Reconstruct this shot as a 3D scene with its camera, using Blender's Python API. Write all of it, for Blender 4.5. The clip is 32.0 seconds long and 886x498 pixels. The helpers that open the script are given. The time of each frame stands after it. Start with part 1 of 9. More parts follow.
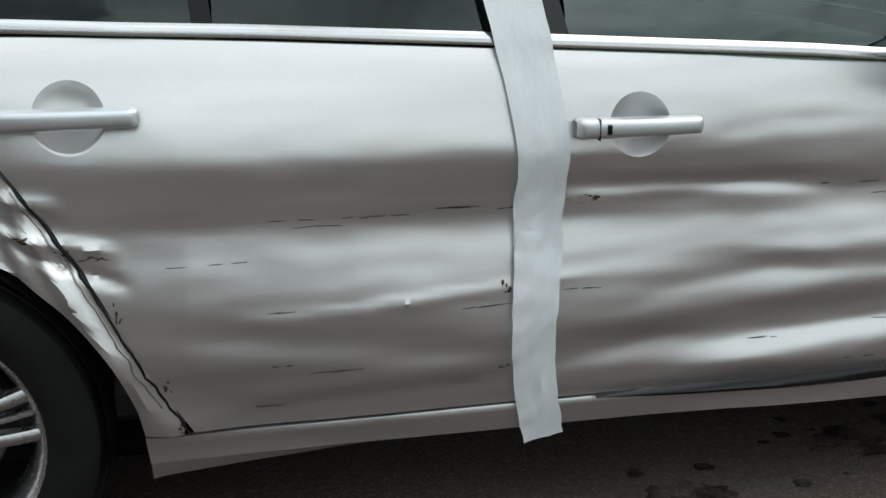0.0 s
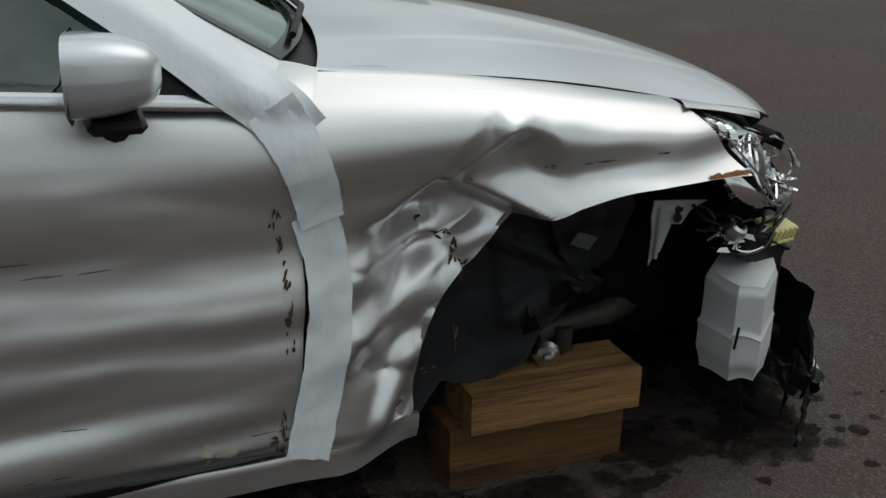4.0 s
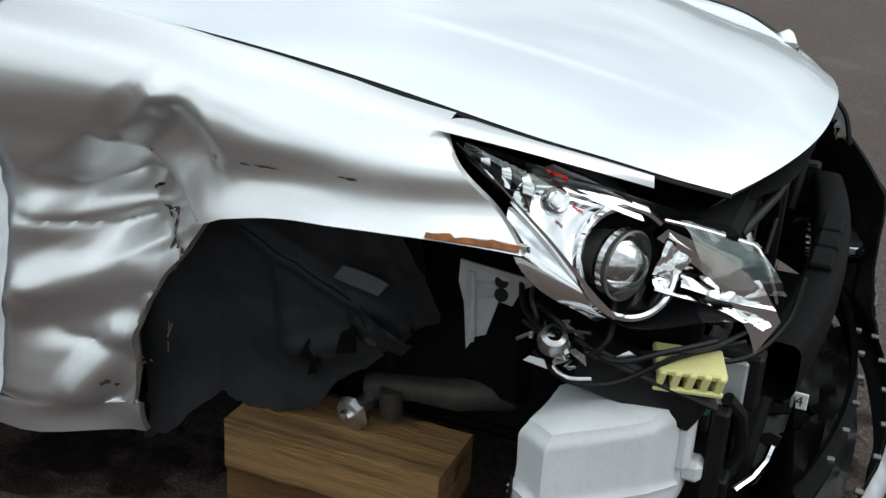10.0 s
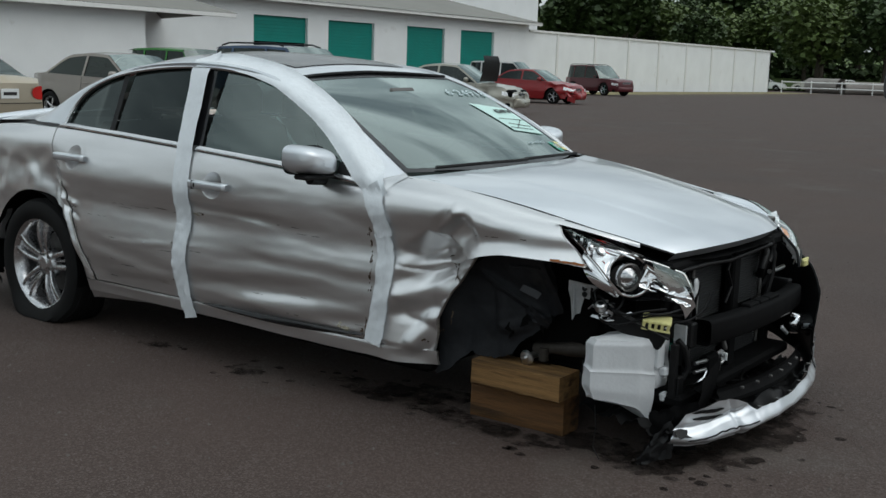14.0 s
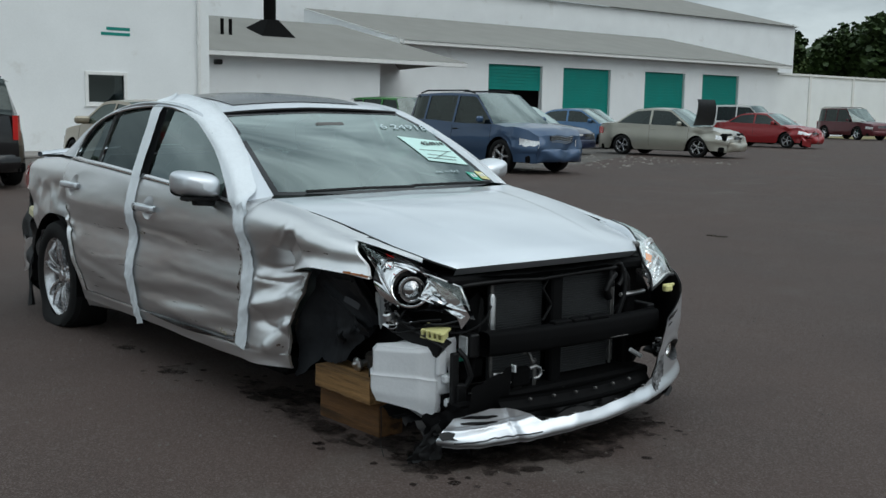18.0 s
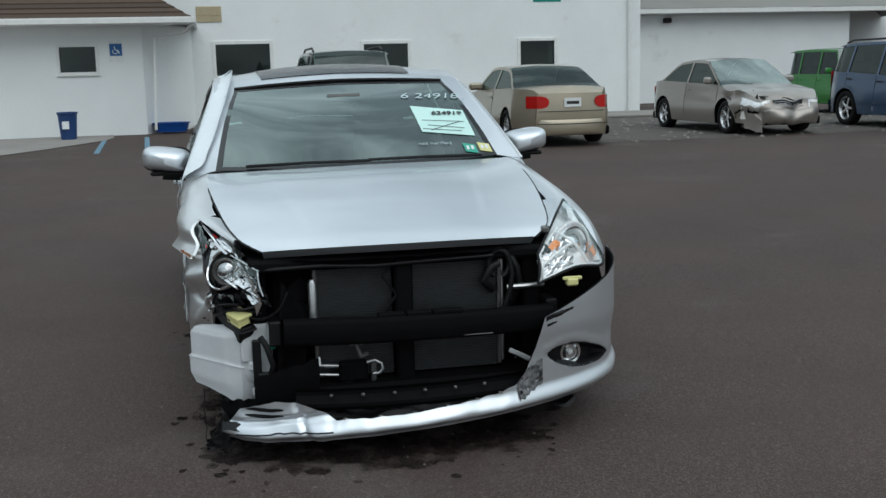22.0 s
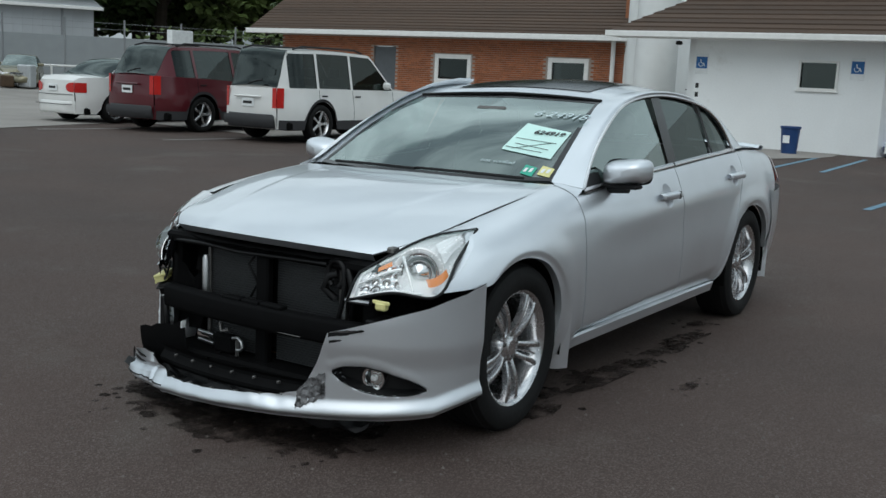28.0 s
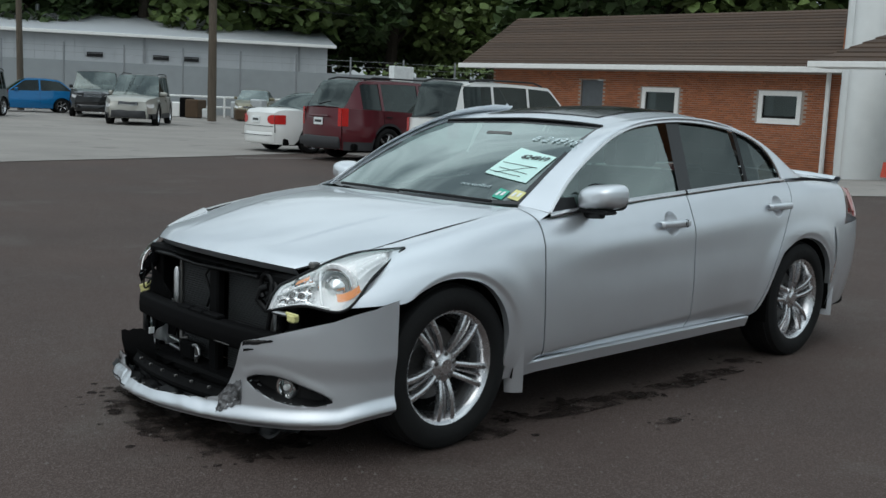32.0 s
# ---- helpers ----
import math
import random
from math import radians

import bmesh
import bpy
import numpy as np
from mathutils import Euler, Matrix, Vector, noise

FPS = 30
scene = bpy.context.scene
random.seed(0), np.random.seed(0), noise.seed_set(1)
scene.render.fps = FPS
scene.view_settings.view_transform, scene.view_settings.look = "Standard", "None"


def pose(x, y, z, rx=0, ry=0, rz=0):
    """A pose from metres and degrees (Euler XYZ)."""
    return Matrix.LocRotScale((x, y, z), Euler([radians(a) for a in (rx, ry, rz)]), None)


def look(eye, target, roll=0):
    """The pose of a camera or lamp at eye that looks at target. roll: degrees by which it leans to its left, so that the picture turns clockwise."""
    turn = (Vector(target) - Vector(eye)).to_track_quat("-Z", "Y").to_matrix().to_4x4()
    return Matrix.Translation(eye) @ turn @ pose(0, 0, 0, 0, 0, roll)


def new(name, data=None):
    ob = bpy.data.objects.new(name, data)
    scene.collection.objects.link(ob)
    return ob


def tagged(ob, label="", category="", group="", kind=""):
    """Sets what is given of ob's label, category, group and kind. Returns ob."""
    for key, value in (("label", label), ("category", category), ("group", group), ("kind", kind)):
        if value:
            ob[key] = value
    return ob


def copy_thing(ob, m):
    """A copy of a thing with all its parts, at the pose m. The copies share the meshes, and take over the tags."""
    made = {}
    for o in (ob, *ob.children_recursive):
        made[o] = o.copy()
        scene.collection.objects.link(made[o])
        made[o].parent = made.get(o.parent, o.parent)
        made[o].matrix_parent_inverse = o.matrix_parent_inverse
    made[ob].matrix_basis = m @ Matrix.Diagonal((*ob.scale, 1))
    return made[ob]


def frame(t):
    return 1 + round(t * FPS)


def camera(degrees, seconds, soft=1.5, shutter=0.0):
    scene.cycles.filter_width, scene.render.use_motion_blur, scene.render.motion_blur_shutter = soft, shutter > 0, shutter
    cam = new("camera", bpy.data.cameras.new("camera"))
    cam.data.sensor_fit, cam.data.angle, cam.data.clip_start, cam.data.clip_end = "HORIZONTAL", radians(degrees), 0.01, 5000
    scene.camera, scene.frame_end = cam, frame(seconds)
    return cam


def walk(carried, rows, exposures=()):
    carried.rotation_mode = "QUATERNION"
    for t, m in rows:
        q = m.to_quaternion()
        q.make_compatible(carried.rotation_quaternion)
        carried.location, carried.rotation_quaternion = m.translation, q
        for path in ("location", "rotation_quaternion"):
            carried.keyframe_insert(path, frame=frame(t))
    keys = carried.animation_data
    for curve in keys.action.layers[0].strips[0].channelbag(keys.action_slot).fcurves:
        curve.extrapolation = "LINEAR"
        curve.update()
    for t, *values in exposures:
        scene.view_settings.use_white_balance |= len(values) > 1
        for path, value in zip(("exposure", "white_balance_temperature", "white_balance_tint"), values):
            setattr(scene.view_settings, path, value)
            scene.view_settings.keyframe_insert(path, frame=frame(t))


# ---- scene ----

# ---------------------------------------------------------------- camera
cam = camera(44.98, 32.0)
PATH = [
    (0, (-0.780, -2.678, 1.152), (-0.262, 0.151, 0.296), -0.38),
    (0.5, (-0.650, -2.640, 1.166), (-0.038, 0.174, 0.325), -0.41),
    (1, (-0.508, -2.642, 1.176), (0.074, 0.183, 0.350), -1.64),
    (1.5, (-0.346, -2.656, 1.247), (0.195, 0.157, 0.358), -0.39),
    (2, (-0.212, -2.641, 1.255), (0.388, 0.155, 0.346), -0.60),
    (2.5, (-0.062, -2.582, 1.230), (0.661, 0.159, 0.248), 0.81),
    (3, (0.074, -2.492, 1.288), (0.825, 0.196, 0.187), -0.88),
    (3.5, (0.256, -2.457, 1.261), (1.142, 0.209, 0.207), -0.65),
    (4, (0.493, -2.419, 1.273), (1.473, 0.210, 0.212), 1.02),
    (4.5, (0.730, -2.384, 1.255), (1.777, 0.189, 0.121), -0.27),
    (6.5, (1.364, -2.095, 1.185), (1.633, 0.501, -0.294), -0.98),
    (7, (1.488, -1.966, 1.185), (1.747, 0.649, -0.262), 0.35),
    (7.5, (1.666, -1.909, 1.185), (1.781, 0.744, -0.211), 1.42),
    (8, (1.814, -1.843, 1.178), (1.719, 0.772, -0.288), 1.71),
    (8.5, (1.883, -1.727, 1.184), (1.699, 0.872, -0.303), 3.35),
    (9, (1.960, -1.711, 1.174), (1.527, 0.828, -0.364), 0.93),
    (9.5, (2.048, -1.823, 1.177), (1.248, 0.737, -0.166), 3.52),
    (10, (2.128, -1.959, 1.197), (1.070, 0.611, 0.067), 3.19),
    (10.5, (2.171, -2.176, 1.248), (1.125, 0.454, 0.256), 3.16),
    (11, (2.289, -2.421, 1.275), (1.086, 0.207, 0.470), 2.57),
    (11.5, (2.484, -2.671, 1.292), (1.147, -0.113, 0.474), 3.19),
    (12, (2.656, -2.973, 1.288), (1.243, -0.413, 0.621), 3.86),
    (12.5, (2.842, -3.216, 1.310), (1.340, -0.705, 0.650), 2.83),
    (13, (3.070, -3.455, 1.338), (1.467, -1.008, 0.673), 3.11),
    (13.5, (3.270, -3.746, 1.338), (1.619, -1.299, 0.806), 3.54),
    (14, (3.507, -3.959, 1.346), (1.744, -1.584, 0.846), 1.79),
    (14.5, (3.775, -4.136, 1.374), (1.851, -1.871, 0.962), 2.44),
    (16.5, (4.598, -3.853, 1.333), (2.407, -1.843, 0.934), -0.67),
    (17, (4.763, -3.587, 1.338), (2.549, -1.601, 0.944), 1.18),
    (17.5, (4.904, -3.316, 1.340), (2.676, -1.358, 0.892), 0.69),
    (18, (5.012, -3.064, 1.325), (2.705, -1.186, 0.937), 1.01),
    (18.5, (5.147, -2.790, 1.335), (2.693, -1.121, 0.897), 1.05),
    (19, (5.285, -2.510, 1.351), (2.751, -0.970, 0.896), 0.67),
    (19.5, (5.390, -2.216, 1.342), (2.756, -0.861, 0.864), 1.09),
    (20, (5.542, -1.899, 1.347), (2.856, -0.659, 0.847), 1.70),
    (20.5, (5.610, -1.583, 1.352), (2.892, -0.433, 0.809), 0.86),
    (21, (5.676, -1.278, 1.350), (2.897, -0.285, 0.812), 0.22),
    (21.5, (5.754, -0.960, 1.364), (2.905, -0.188, 0.824), 0.57),
    (22, (5.777, -0.639, 1.357), (2.880, -0.038, 0.861), -1.40),
    (22.5, (5.773, -0.333, 1.359), (2.839, 0.091, 0.898), -2.72),
    (23, (5.808, 0.009, 1.358), (2.873, 0.330, 0.832), 0.86),
    (23.5, (5.847, 0.324, 1.344), (2.899, 0.616, 0.870), -1.03),
    (24, (5.775, 0.619, 1.363), (2.811, 0.585, 0.900), -1.75),
    (24.5, (5.782, 0.907, 1.379), (2.849, 0.489, 0.907), -1.63),
    (25, (5.688, 1.192, 1.366), (2.789, 0.620, 0.848), 2.01),
    (25.5, (5.655, 1.497, 1.374), (2.775, 0.798, 0.909), -0.52),
    (27.5, (5.211, 2.580, 1.382), (2.565, 1.267, 0.859), 1.47),
    (28, (5.075, 2.827, 1.392), (2.587, 1.221, 0.912), 2.69),
    (28.5, (4.957, 3.091, 1.379), (2.516, 1.410, 0.912), 2.13),
    (29, (4.787, 3.307, 1.390), (2.500, 1.439, 0.861), 2.86),
    (29.5, (4.590, 3.475, 1.400), (2.333, 1.551, 0.946), 4.16),
    (30, (4.456, 3.632, 1.410), (2.369, 1.541, 0.891), 3.26),
    (30.5, (4.419, 3.751, 1.406), (2.343, 1.632, 0.955), 3.51),
    (31, (4.407, 3.777, 1.403), (2.315, 1.673, 0.960), 2.99),
    (31.5, (4.405, 3.781, 1.399), (2.320, 1.671, 0.959), 3.07),
    (32, (4.392, 3.784, 1.398), (2.308, 1.667, 0.983), 2.60),
]
EXPOSURES = [(0, 0.5, 6700, 10), (1.0, 0.15, 6700, 10), (2.0, -0.08, 6800, 10), (3.0, -0.2, 6750, 10), (4.5, -0.27, 6750, 10), (6.5, 0.92, 6600, 10), (7.0, 1.0, 6550, 10), (8.0, 0.98, 6500, 10), (9.0, 0.95, 6500, 10), (10.0, 0.60, 6550, 10), (11.0, 0.06, 6600, 10), (12.5, -0.08, 6550, 10), (14.5, 0.0, 6450, 9), (17.0, 0.05, 6300, 8), (22.0, 0.1, 6200, 7), (32.0, 0.1, 6250, 8)]
walk(cam, [(t, look(e, g, r)) for t, e, g, r in PATH], EXPOSURES)

# ---------------------------------------------------------------- sky and sun (overcast, broken cloud)
SUN_EL, SUN_AZ = 50, 15
world = bpy.data.worlds.new("overcast_sky")
scene.world = world
world.use_nodes = True
wn, wl = world.node_tree.nodes, world.node_tree.links
bg = wn["Background"]
sky = wn.new("ShaderNodeTexSky")
sky.sky_type = "NISHITA"
sky.sun_disc = False
sky.sun_elevation, sky.sun_rotation = radians(SUN_EL), radians(90 - SUN_AZ)
sky.air_density, sky.dust_density = 1.0, 2.0
tc = wn.new("ShaderNodeTexCoord")
cl = wn.new("ShaderNodeTexNoise")
cl.inputs["Scale"].default_value, cl.inputs["Detail"].default_value, cl.inputs["Roughness"].default_value = 2.6, 7, 0.55
mp = wn.new("ShaderNodeMapping")
mp.inputs["Scale"].default_value = (1, 1, 2.6)
wl.new(tc.outputs["Generated"], mp.inputs["Vector"])
wl.new(mp.outputs["Vector"], cl.inputs["Vector"])
cr = wn.new("ShaderNodeValToRGB")
cr.color_ramp.elements[0].position, cr.color_ramp.elements[0].color = 0.38, (3.5, 4.1, 4.4, 1)
cr.color_ramp.elements[1].position, cr.color_ramp.elements[1].color = 0.60, (10.8, 12.0, 12.3, 1)
wl.new(cl.outputs["Fac"], cr.inputs["Fac"])
mx = wn.new("ShaderNodeMixRGB")
mx.inputs["Fac"].default_value = 0.86
wl.new(sky.outputs["Color"], mx.inputs["Color1"])
wl.new(cr.outputs["Color"], mx.inputs["Color2"])
sp_ = wn.new("ShaderNodeSeparateXYZ")
wl.new(tc.outputs["Generated"], sp_.inputs["Vector"])
ov = wn.new("ShaderNodeMapRange")
ov.inputs["From Min"].default_value, ov.inputs["From Max"].default_value = 0.0, 0.9
ov.inputs["To Min"].default_value, ov.inputs["To Max"].default_value = 0.62, 1.32
wl.new(sp_.outputs["Z"], ov.inputs["Value"])
vm = wn.new("ShaderNodeVectorMath")
vm.operation = "SCALE"
wl.new(mx.outputs["Color"], vm.inputs[0])
wl.new(ov.outputs["Result"], vm.inputs["Scale"])
wl.new(vm.outputs["Vector"], bg.inputs["Color"])
bg.inputs["Strength"].default_value = 0.088
sun = new("sun", bpy.data.lights.new("sun", "SUN"))
sun.data.energy, sun.data.angle, sun.data.color = 0.75, radians(60), (1.0, 0.98, 0.94)
sun.matrix_world = look((math.cos(radians(SUN_AZ)) * math.cos(radians(SUN_EL)) * 60, math.sin(radians(SUN_AZ)) * math.cos(radians(SUN_EL)) * 60, math.sin(radians(SUN_EL)) * 60), (0, 0, 0))


# ---------------------------------------------------------------- materials
def mat(name, base, rough=0.6, metal=0.0, var=0.12, scale=6.0, fine=90.0, bump=0.0, coat=0.0, rvar=0.1, emit=None, trans=0.0, alpha=1.0, ior=1.45, island=0.0, stretch=(1, 1, 1), spec=0.5, dirt=None):
    """A principled material with colour and roughness varied at two scales and optional fine relief."""
    m = bpy.data.materials.new(name)
    m.use_nodes = True
    n, l = m.node_tree.nodes, m.node_tree.links
    b = n["Principled BSDF"]
    b.inputs["Metallic"].default_value, b.inputs["IOR"].default_value = metal, ior
    b.inputs["Coat Weight"].default_value, b.inputs["Coat Roughness"].default_value = coat, 0.04
    b.inputs["Transmission Weight"].default_value, b.inputs["Alpha"].default_value = trans, alpha
    b.inputs["Specular IOR Level"].default_value = spec
    t = n.new("ShaderNodeTexCoord")
    p = n.new("ShaderNodeMapping")
    p.inputs["Scale"].default_value = stretch
    l.new(t.outputs["Object"], p.inputs["Vector"])
    big, small = n.new("ShaderNodeTexNoise"), n.new("ShaderNodeTexNoise")
    for q, s, d in ((big, scale, 5), (small, fine, 3)):
        q.inputs["Scale"].default_value, q.inputs["Detail"].default_value = s, d
        l.new(p.outputs["Vector"], q.inputs["Vector"])
    add = n.new("ShaderNodeMath")
    add.operation = "MULTIPLY_ADD"
    l.new(small.outputs["Fac"], add.inputs[0])
    add.inputs[1].default_value = 0.5
    l.new(big.outputs["Fac"], add.inputs[2])
    fac = add.outputs[0]
    if island:
        geo = n.new("ShaderNodeNewGeometry")
        isl = n.new("ShaderNodeMath")
        isl.operation = "MULTIPLY_ADD"
        l.new(geo.outputs["Random Per Island"], isl.inputs[0])
        isl.inputs[1].default_value = island
        l.new(fac, isl.inputs[2])
        fac = isl.outputs[0]
    lo, hi = 0.45, 1.05 + island
    rng = n.new("ShaderNodeMapRange")
    rng.inputs["From Min"].default_value, rng.inputs["From Max"].default_value = lo, hi
    l.new(fac, rng.inputs["Value"])
    ramp = n.new("ShaderNodeMixRGB")
    ramp.inputs["Color1"].default_value = (*[max(0, c * (1 - var)) for c in base], 1)
    ramp.inputs["Color2"].default_value = (*[min(1, c * (1 + var)) for c in base], 1)
    l.new(rng.outputs["Result"], ramp.inputs["Fac"])
    col = ramp.outputs["Color"]
    if dirt:
        dn = n.new("ShaderNodeTexNoise")
        dn.inputs["Scale"].default_value, dn.inputs["Detail"].default_value, dn.inputs["Roughness"].default_value = dirt[1], 8, 0.65
        l.new(p.outputs["Vector"], dn.inputs["Vector"])
        dr = n.new("ShaderNodeMapRange")
        dr.inputs["From Min"].default_value, dr.inputs["From Max"].default_value = dirt[2], dirt[2] + 0.12
        l.new(dn.outputs["Fac"], dr.inputs["Value"])
        dm = n.new("ShaderNodeMixRGB")
        dm.inputs["Color2"].default_value = (*dirt[0], 1)
        l.new(dr.outputs["Result"], dm.inputs["Fac"])
        l.new(col, dm.inputs["Color1"])
        col = dm.outputs["Color"]
    l.new(col, b.inputs["Base Color"])
    rr = n.new("ShaderNodeMapRange")
    rr.inputs["From Min"].default_value, rr.inputs["From Max"].default_value = 0.3, 1.1
    rr.inputs["To Min"].default_value, rr.inputs["To Max"].default_value = max(0.01, rough - rvar), min(1, rough + rvar)
    l.new(add.outputs[0], rr.inputs["Value"])
    l.new(rr.outputs["Result"], b.inputs["Roughness"])
    if bump:
        bp = n.new("ShaderNodeBump")
        bp.inputs["Strength"].default_value, bp.inputs["Distance"].default_value = 1.0, bump
        l.new(add.outputs[0], bp.inputs["Height"])
        l.new(bp.outputs["Normal"], b.inputs["Normal"])
    if emit:
        b.inputs["Emission Color"].default_value, b.inputs["Emission Strength"].default_value = (*emit[0], 1), emit[1]
    return m


def paint(name, c, metal=0.6, rough=0.34):
    return mat(name, c, rough, metal, var=0.05, scale=3, fine=900, rvar=0.05, coat=0.7)


SILVER = mat("silver_metallic_paint", (0.745, 0.775, 0.81), 0.40, 0.84, var=0.04, scale=4, fine=1400, rvar=0.05, coat=0.8, bump=0.00004)
SILVER_WORN = mat("scraped_silver_paint", (0.78, 0.78, 0.782), 0.35, 0.9, var=0.1, scale=7, fine=500, rvar=0.1, coat=0.45, bump=0.00025, stretch=(0.3, 1, 2.2), dirt=((0.45, 0.43, 0.39), 5.0, 0.69))
BARE = mat("torn_bare_metal", (0.42, 0.4, 0.37), 0.4, 0.9, var=0.3, scale=25, bump=0.001, dirt=((0.2, 0.09, 0.03), 12, 0.6))
RUST = mat("orange_rust", (0.24, 0.085, 0.025), 0.85, 0.0, var=0.5, scale=60, bump=0.001)
RUST_STAIN = mat("brown_rust_stain", (0.075, 0.048, 0.028), 0.85, 0.0, var=0.6, scale=90, bump=0.001)
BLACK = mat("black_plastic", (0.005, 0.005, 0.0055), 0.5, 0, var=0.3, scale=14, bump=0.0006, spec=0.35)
BLACK_GLOSS = mat("glossy_black_plastic", (0.008, 0.008, 0.009), 0.16, 0, var=0.3, rvar=0.08)
MATTE = mat("dull_black_plastic", (0.0035, 0.0035, 0.0038), 0.75, 0, var=0.4, scale=16, bump=0.001, spec=0.12)
# near black: grimy metal, and the shade painted into hollows of the wreck
SOOT_AND_SHADE = mat("dirty_black_metal_and_shade", (0.003, 0.003, 0.003), 0.8, 0.0, var=0.5, scale=18, bump=0.002, spec=0.12)
LINER = mat("dusty_grey_wheel_liner", (0.018, 0.0192, 0.022), 0.62, 0, var=0.4, scale=6, bump=0.0012, spec=0.3, dirt=((0.034, 0.033, 0.032), 5, 0.6))
RUBBER = mat("tyre_rubber", (0.007, 0.007, 0.007), 0.75, 0, var=0.35, scale=20, bump=0.0015, spec=0.3)
RIM = mat("silver_alloy", (0.62, 0.62, 0.63), 0.24, 0.95, var=0.08, scale=12, coat=0.3, dirt=((0.3, 0.28, 0.26), 9, 0.72))
DISC = mat("dull_steel", (0.17, 0.165, 0.16), 0.45, 0.85, var=0.3, scale=30, bump=0.001)
CHROME = mat("bright_chrome", (0.86, 0.86, 0.87), 0.07, 1.0, var=0.03, rvar=0.04)
MIRROR = mat("mirror_glass", (0.3, 0.32, 0.33), 0.03, 1.0, var=0.02, rvar=0.01)
CHROME_TRIM = mat("satin_trim", (0.7, 0.7, 0.71), 0.2, 1.0, var=0.06, rvar=0.06)
TAPE = mat("white_plastic_tape", (0.82, 0.86, 0.89), 0.32, 0, var=0.05, scale=10, fine=45, bump=0.004, spec=0.6, stretch=(1, 1, 0.45))
WOOD = mat("sawn_pine_timber", (0.275, 0.152, 0.058), 0.85, 0, var=0.55, scale=5, fine=60, bump=0.006, stretch=(0.4, 5, 8), dirt=((0.085, 0.045, 0.017), 2.2, 0.52))
# darker tone of the same timber, for the lower block
WOOD_DARK = mat("dark_pine_timber", (0.15, 0.072, 0.026), 0.8, 0, var=0.5, scale=5, fine=60, bump=0.006, stretch=(0.4, 5, 8), dirt=((0.05, 0.025, 0.01), 2.2, 0.5))
TANK = mat("milky_translucent_plastic", (0.8, 0.82, 0.84), 0.38, 0, var=0.06, scale=9, bump=0.0015, trans=0.25)
YELLOW = mat("pale_yellow_plastic", (0.72, 0.68, 0.3), 0.45, 0, var=0.1)
FOAM = mat("cream_crash_foam", (0.66, 0.62, 0.4), 0.8, 0, var=0.15, bump=0.002)
BRACKET = mat("pale_primer_steel", (0.5, 0.52, 0.53), 0.45, 0.4, var=0.15, scale=20, bump=0.0008)
FINS = mat("dark_radiator_fins", (0.05, 0.052, 0.054), 0.5, 0.5, var=0.3, scale=30)
ALU = mat("raw_aluminium", (0.6, 0.6, 0.6), 0.35, 1.0, var=0.15, scale=30, bump=0.0006)
RED_LENS = mat("red_lamp_lens", (0.50, 0.012, 0.01), 0.12, 0, var=0.15, coat=1.0)
AMBER = mat("amber_reflector", (0.85, 0.25, 0.02), 0.15, 0, var=0.15, coat=1.0)
LENS_METAL = mat("polished_lamp_metal", (0.55, 0.55, 0.56), 0.12, 1.0, var=0.15, scale=40, rvar=0.06)
LAMP_WHITE = mat("lamp_reflector", (0.93, 0.935, 0.94), 0.25, 0.3, var=0.05, rvar=0.08)
SEAT = mat("grey_leather", (0.13, 0.125, 0.12), 0.55, 0, var=0.15, bump=0.0015)
TRIM_DARK = mat("dark_cabin_trim", (0.03, 0.03, 0.032), 0.6, 0, var=0.3)
PAPER = mat("pale_green_paper", (0.62, 0.86, 0.8), 0.6, 0, var=0.05)
INK = mat("black_ink", (0.02, 0.02, 0.02), 0.6)
MARKER = mat("white_paint_marker", (0.55, 0.66, 0.68), 0.7, 0, var=0.1)
STK_GREEN = mat("green_sticker", (0.05, 0.4, 0.28), 0.5)
STK_YELLOW = mat("yellow_sticker", (0.72, 0.68, 0.3), 0.5)


def glass(name, tint, rough=0.0, dense=0.5, gloss=0.07, edge=0.85):
    """Thin tinted pane: clear and mirror layers mixed by Fresnel gloss."""
    m = bpy.data.materials.new(name)
    m.use_nodes = True
    n, l = m.node_tree.nodes, m.node_tree.links
    n.remove(n["Principled BSDF"])
    tr, gl, mxs, lw = n.new("ShaderNodeBsdfTransparent"), n.new("ShaderNodeBsdfGlossy"), n.new("ShaderNodeMixShader"), n.new("ShaderNodeLayerWeight")
    pw, fr = n.new("ShaderNodeMath"), n.new("ShaderNodeMath")
    pw.operation, fr.operation = "POWER", "MULTIPLY_ADD"
    tr.inputs["Color"].default_value = (*[c * dense for c in tint], 1)
    gl.inputs["Roughness"].default_value, gl.inputs["Color"].default_value = rough, (0.84, 0.95, 0.92, 1)
    lw.inputs["Blend"].default_value, pw.inputs[1].default_value = 0.5, 2.6
    fr.inputs[1].default_value, fr.inputs[2].default_value = edge, gloss
    l.new(lw.outputs["Facing"], pw.inputs[0])
    l.new(pw.outputs[0], fr.inputs[0])
    l.new(fr.outputs[0], mxs.inputs[0])
    l.new(tr.outputs[0], mxs.inputs[1])
    l.new(gl.outputs[0], mxs.inputs[2])
    l.new(mxs.outputs[0], n["Material Output"].inputs["Surface"])
    return m


GLASS = glass("tinted_car_glass", (0.55, 0.86, 0.75), 0.0, 0.42, 0.13)
GLASS_DARK = glass("privacy_glass", (0.5, 0.6, 0.58), 0.01, 0.14, 0.05, 0.38)
CLEAR = glass("clear_lamp_plastic", (1, 1, 1), 0.01, 0.96, 0.05)
PANE = glass("window_pane", (0.5, 0.55, 0.55), 0.01, 0.35)



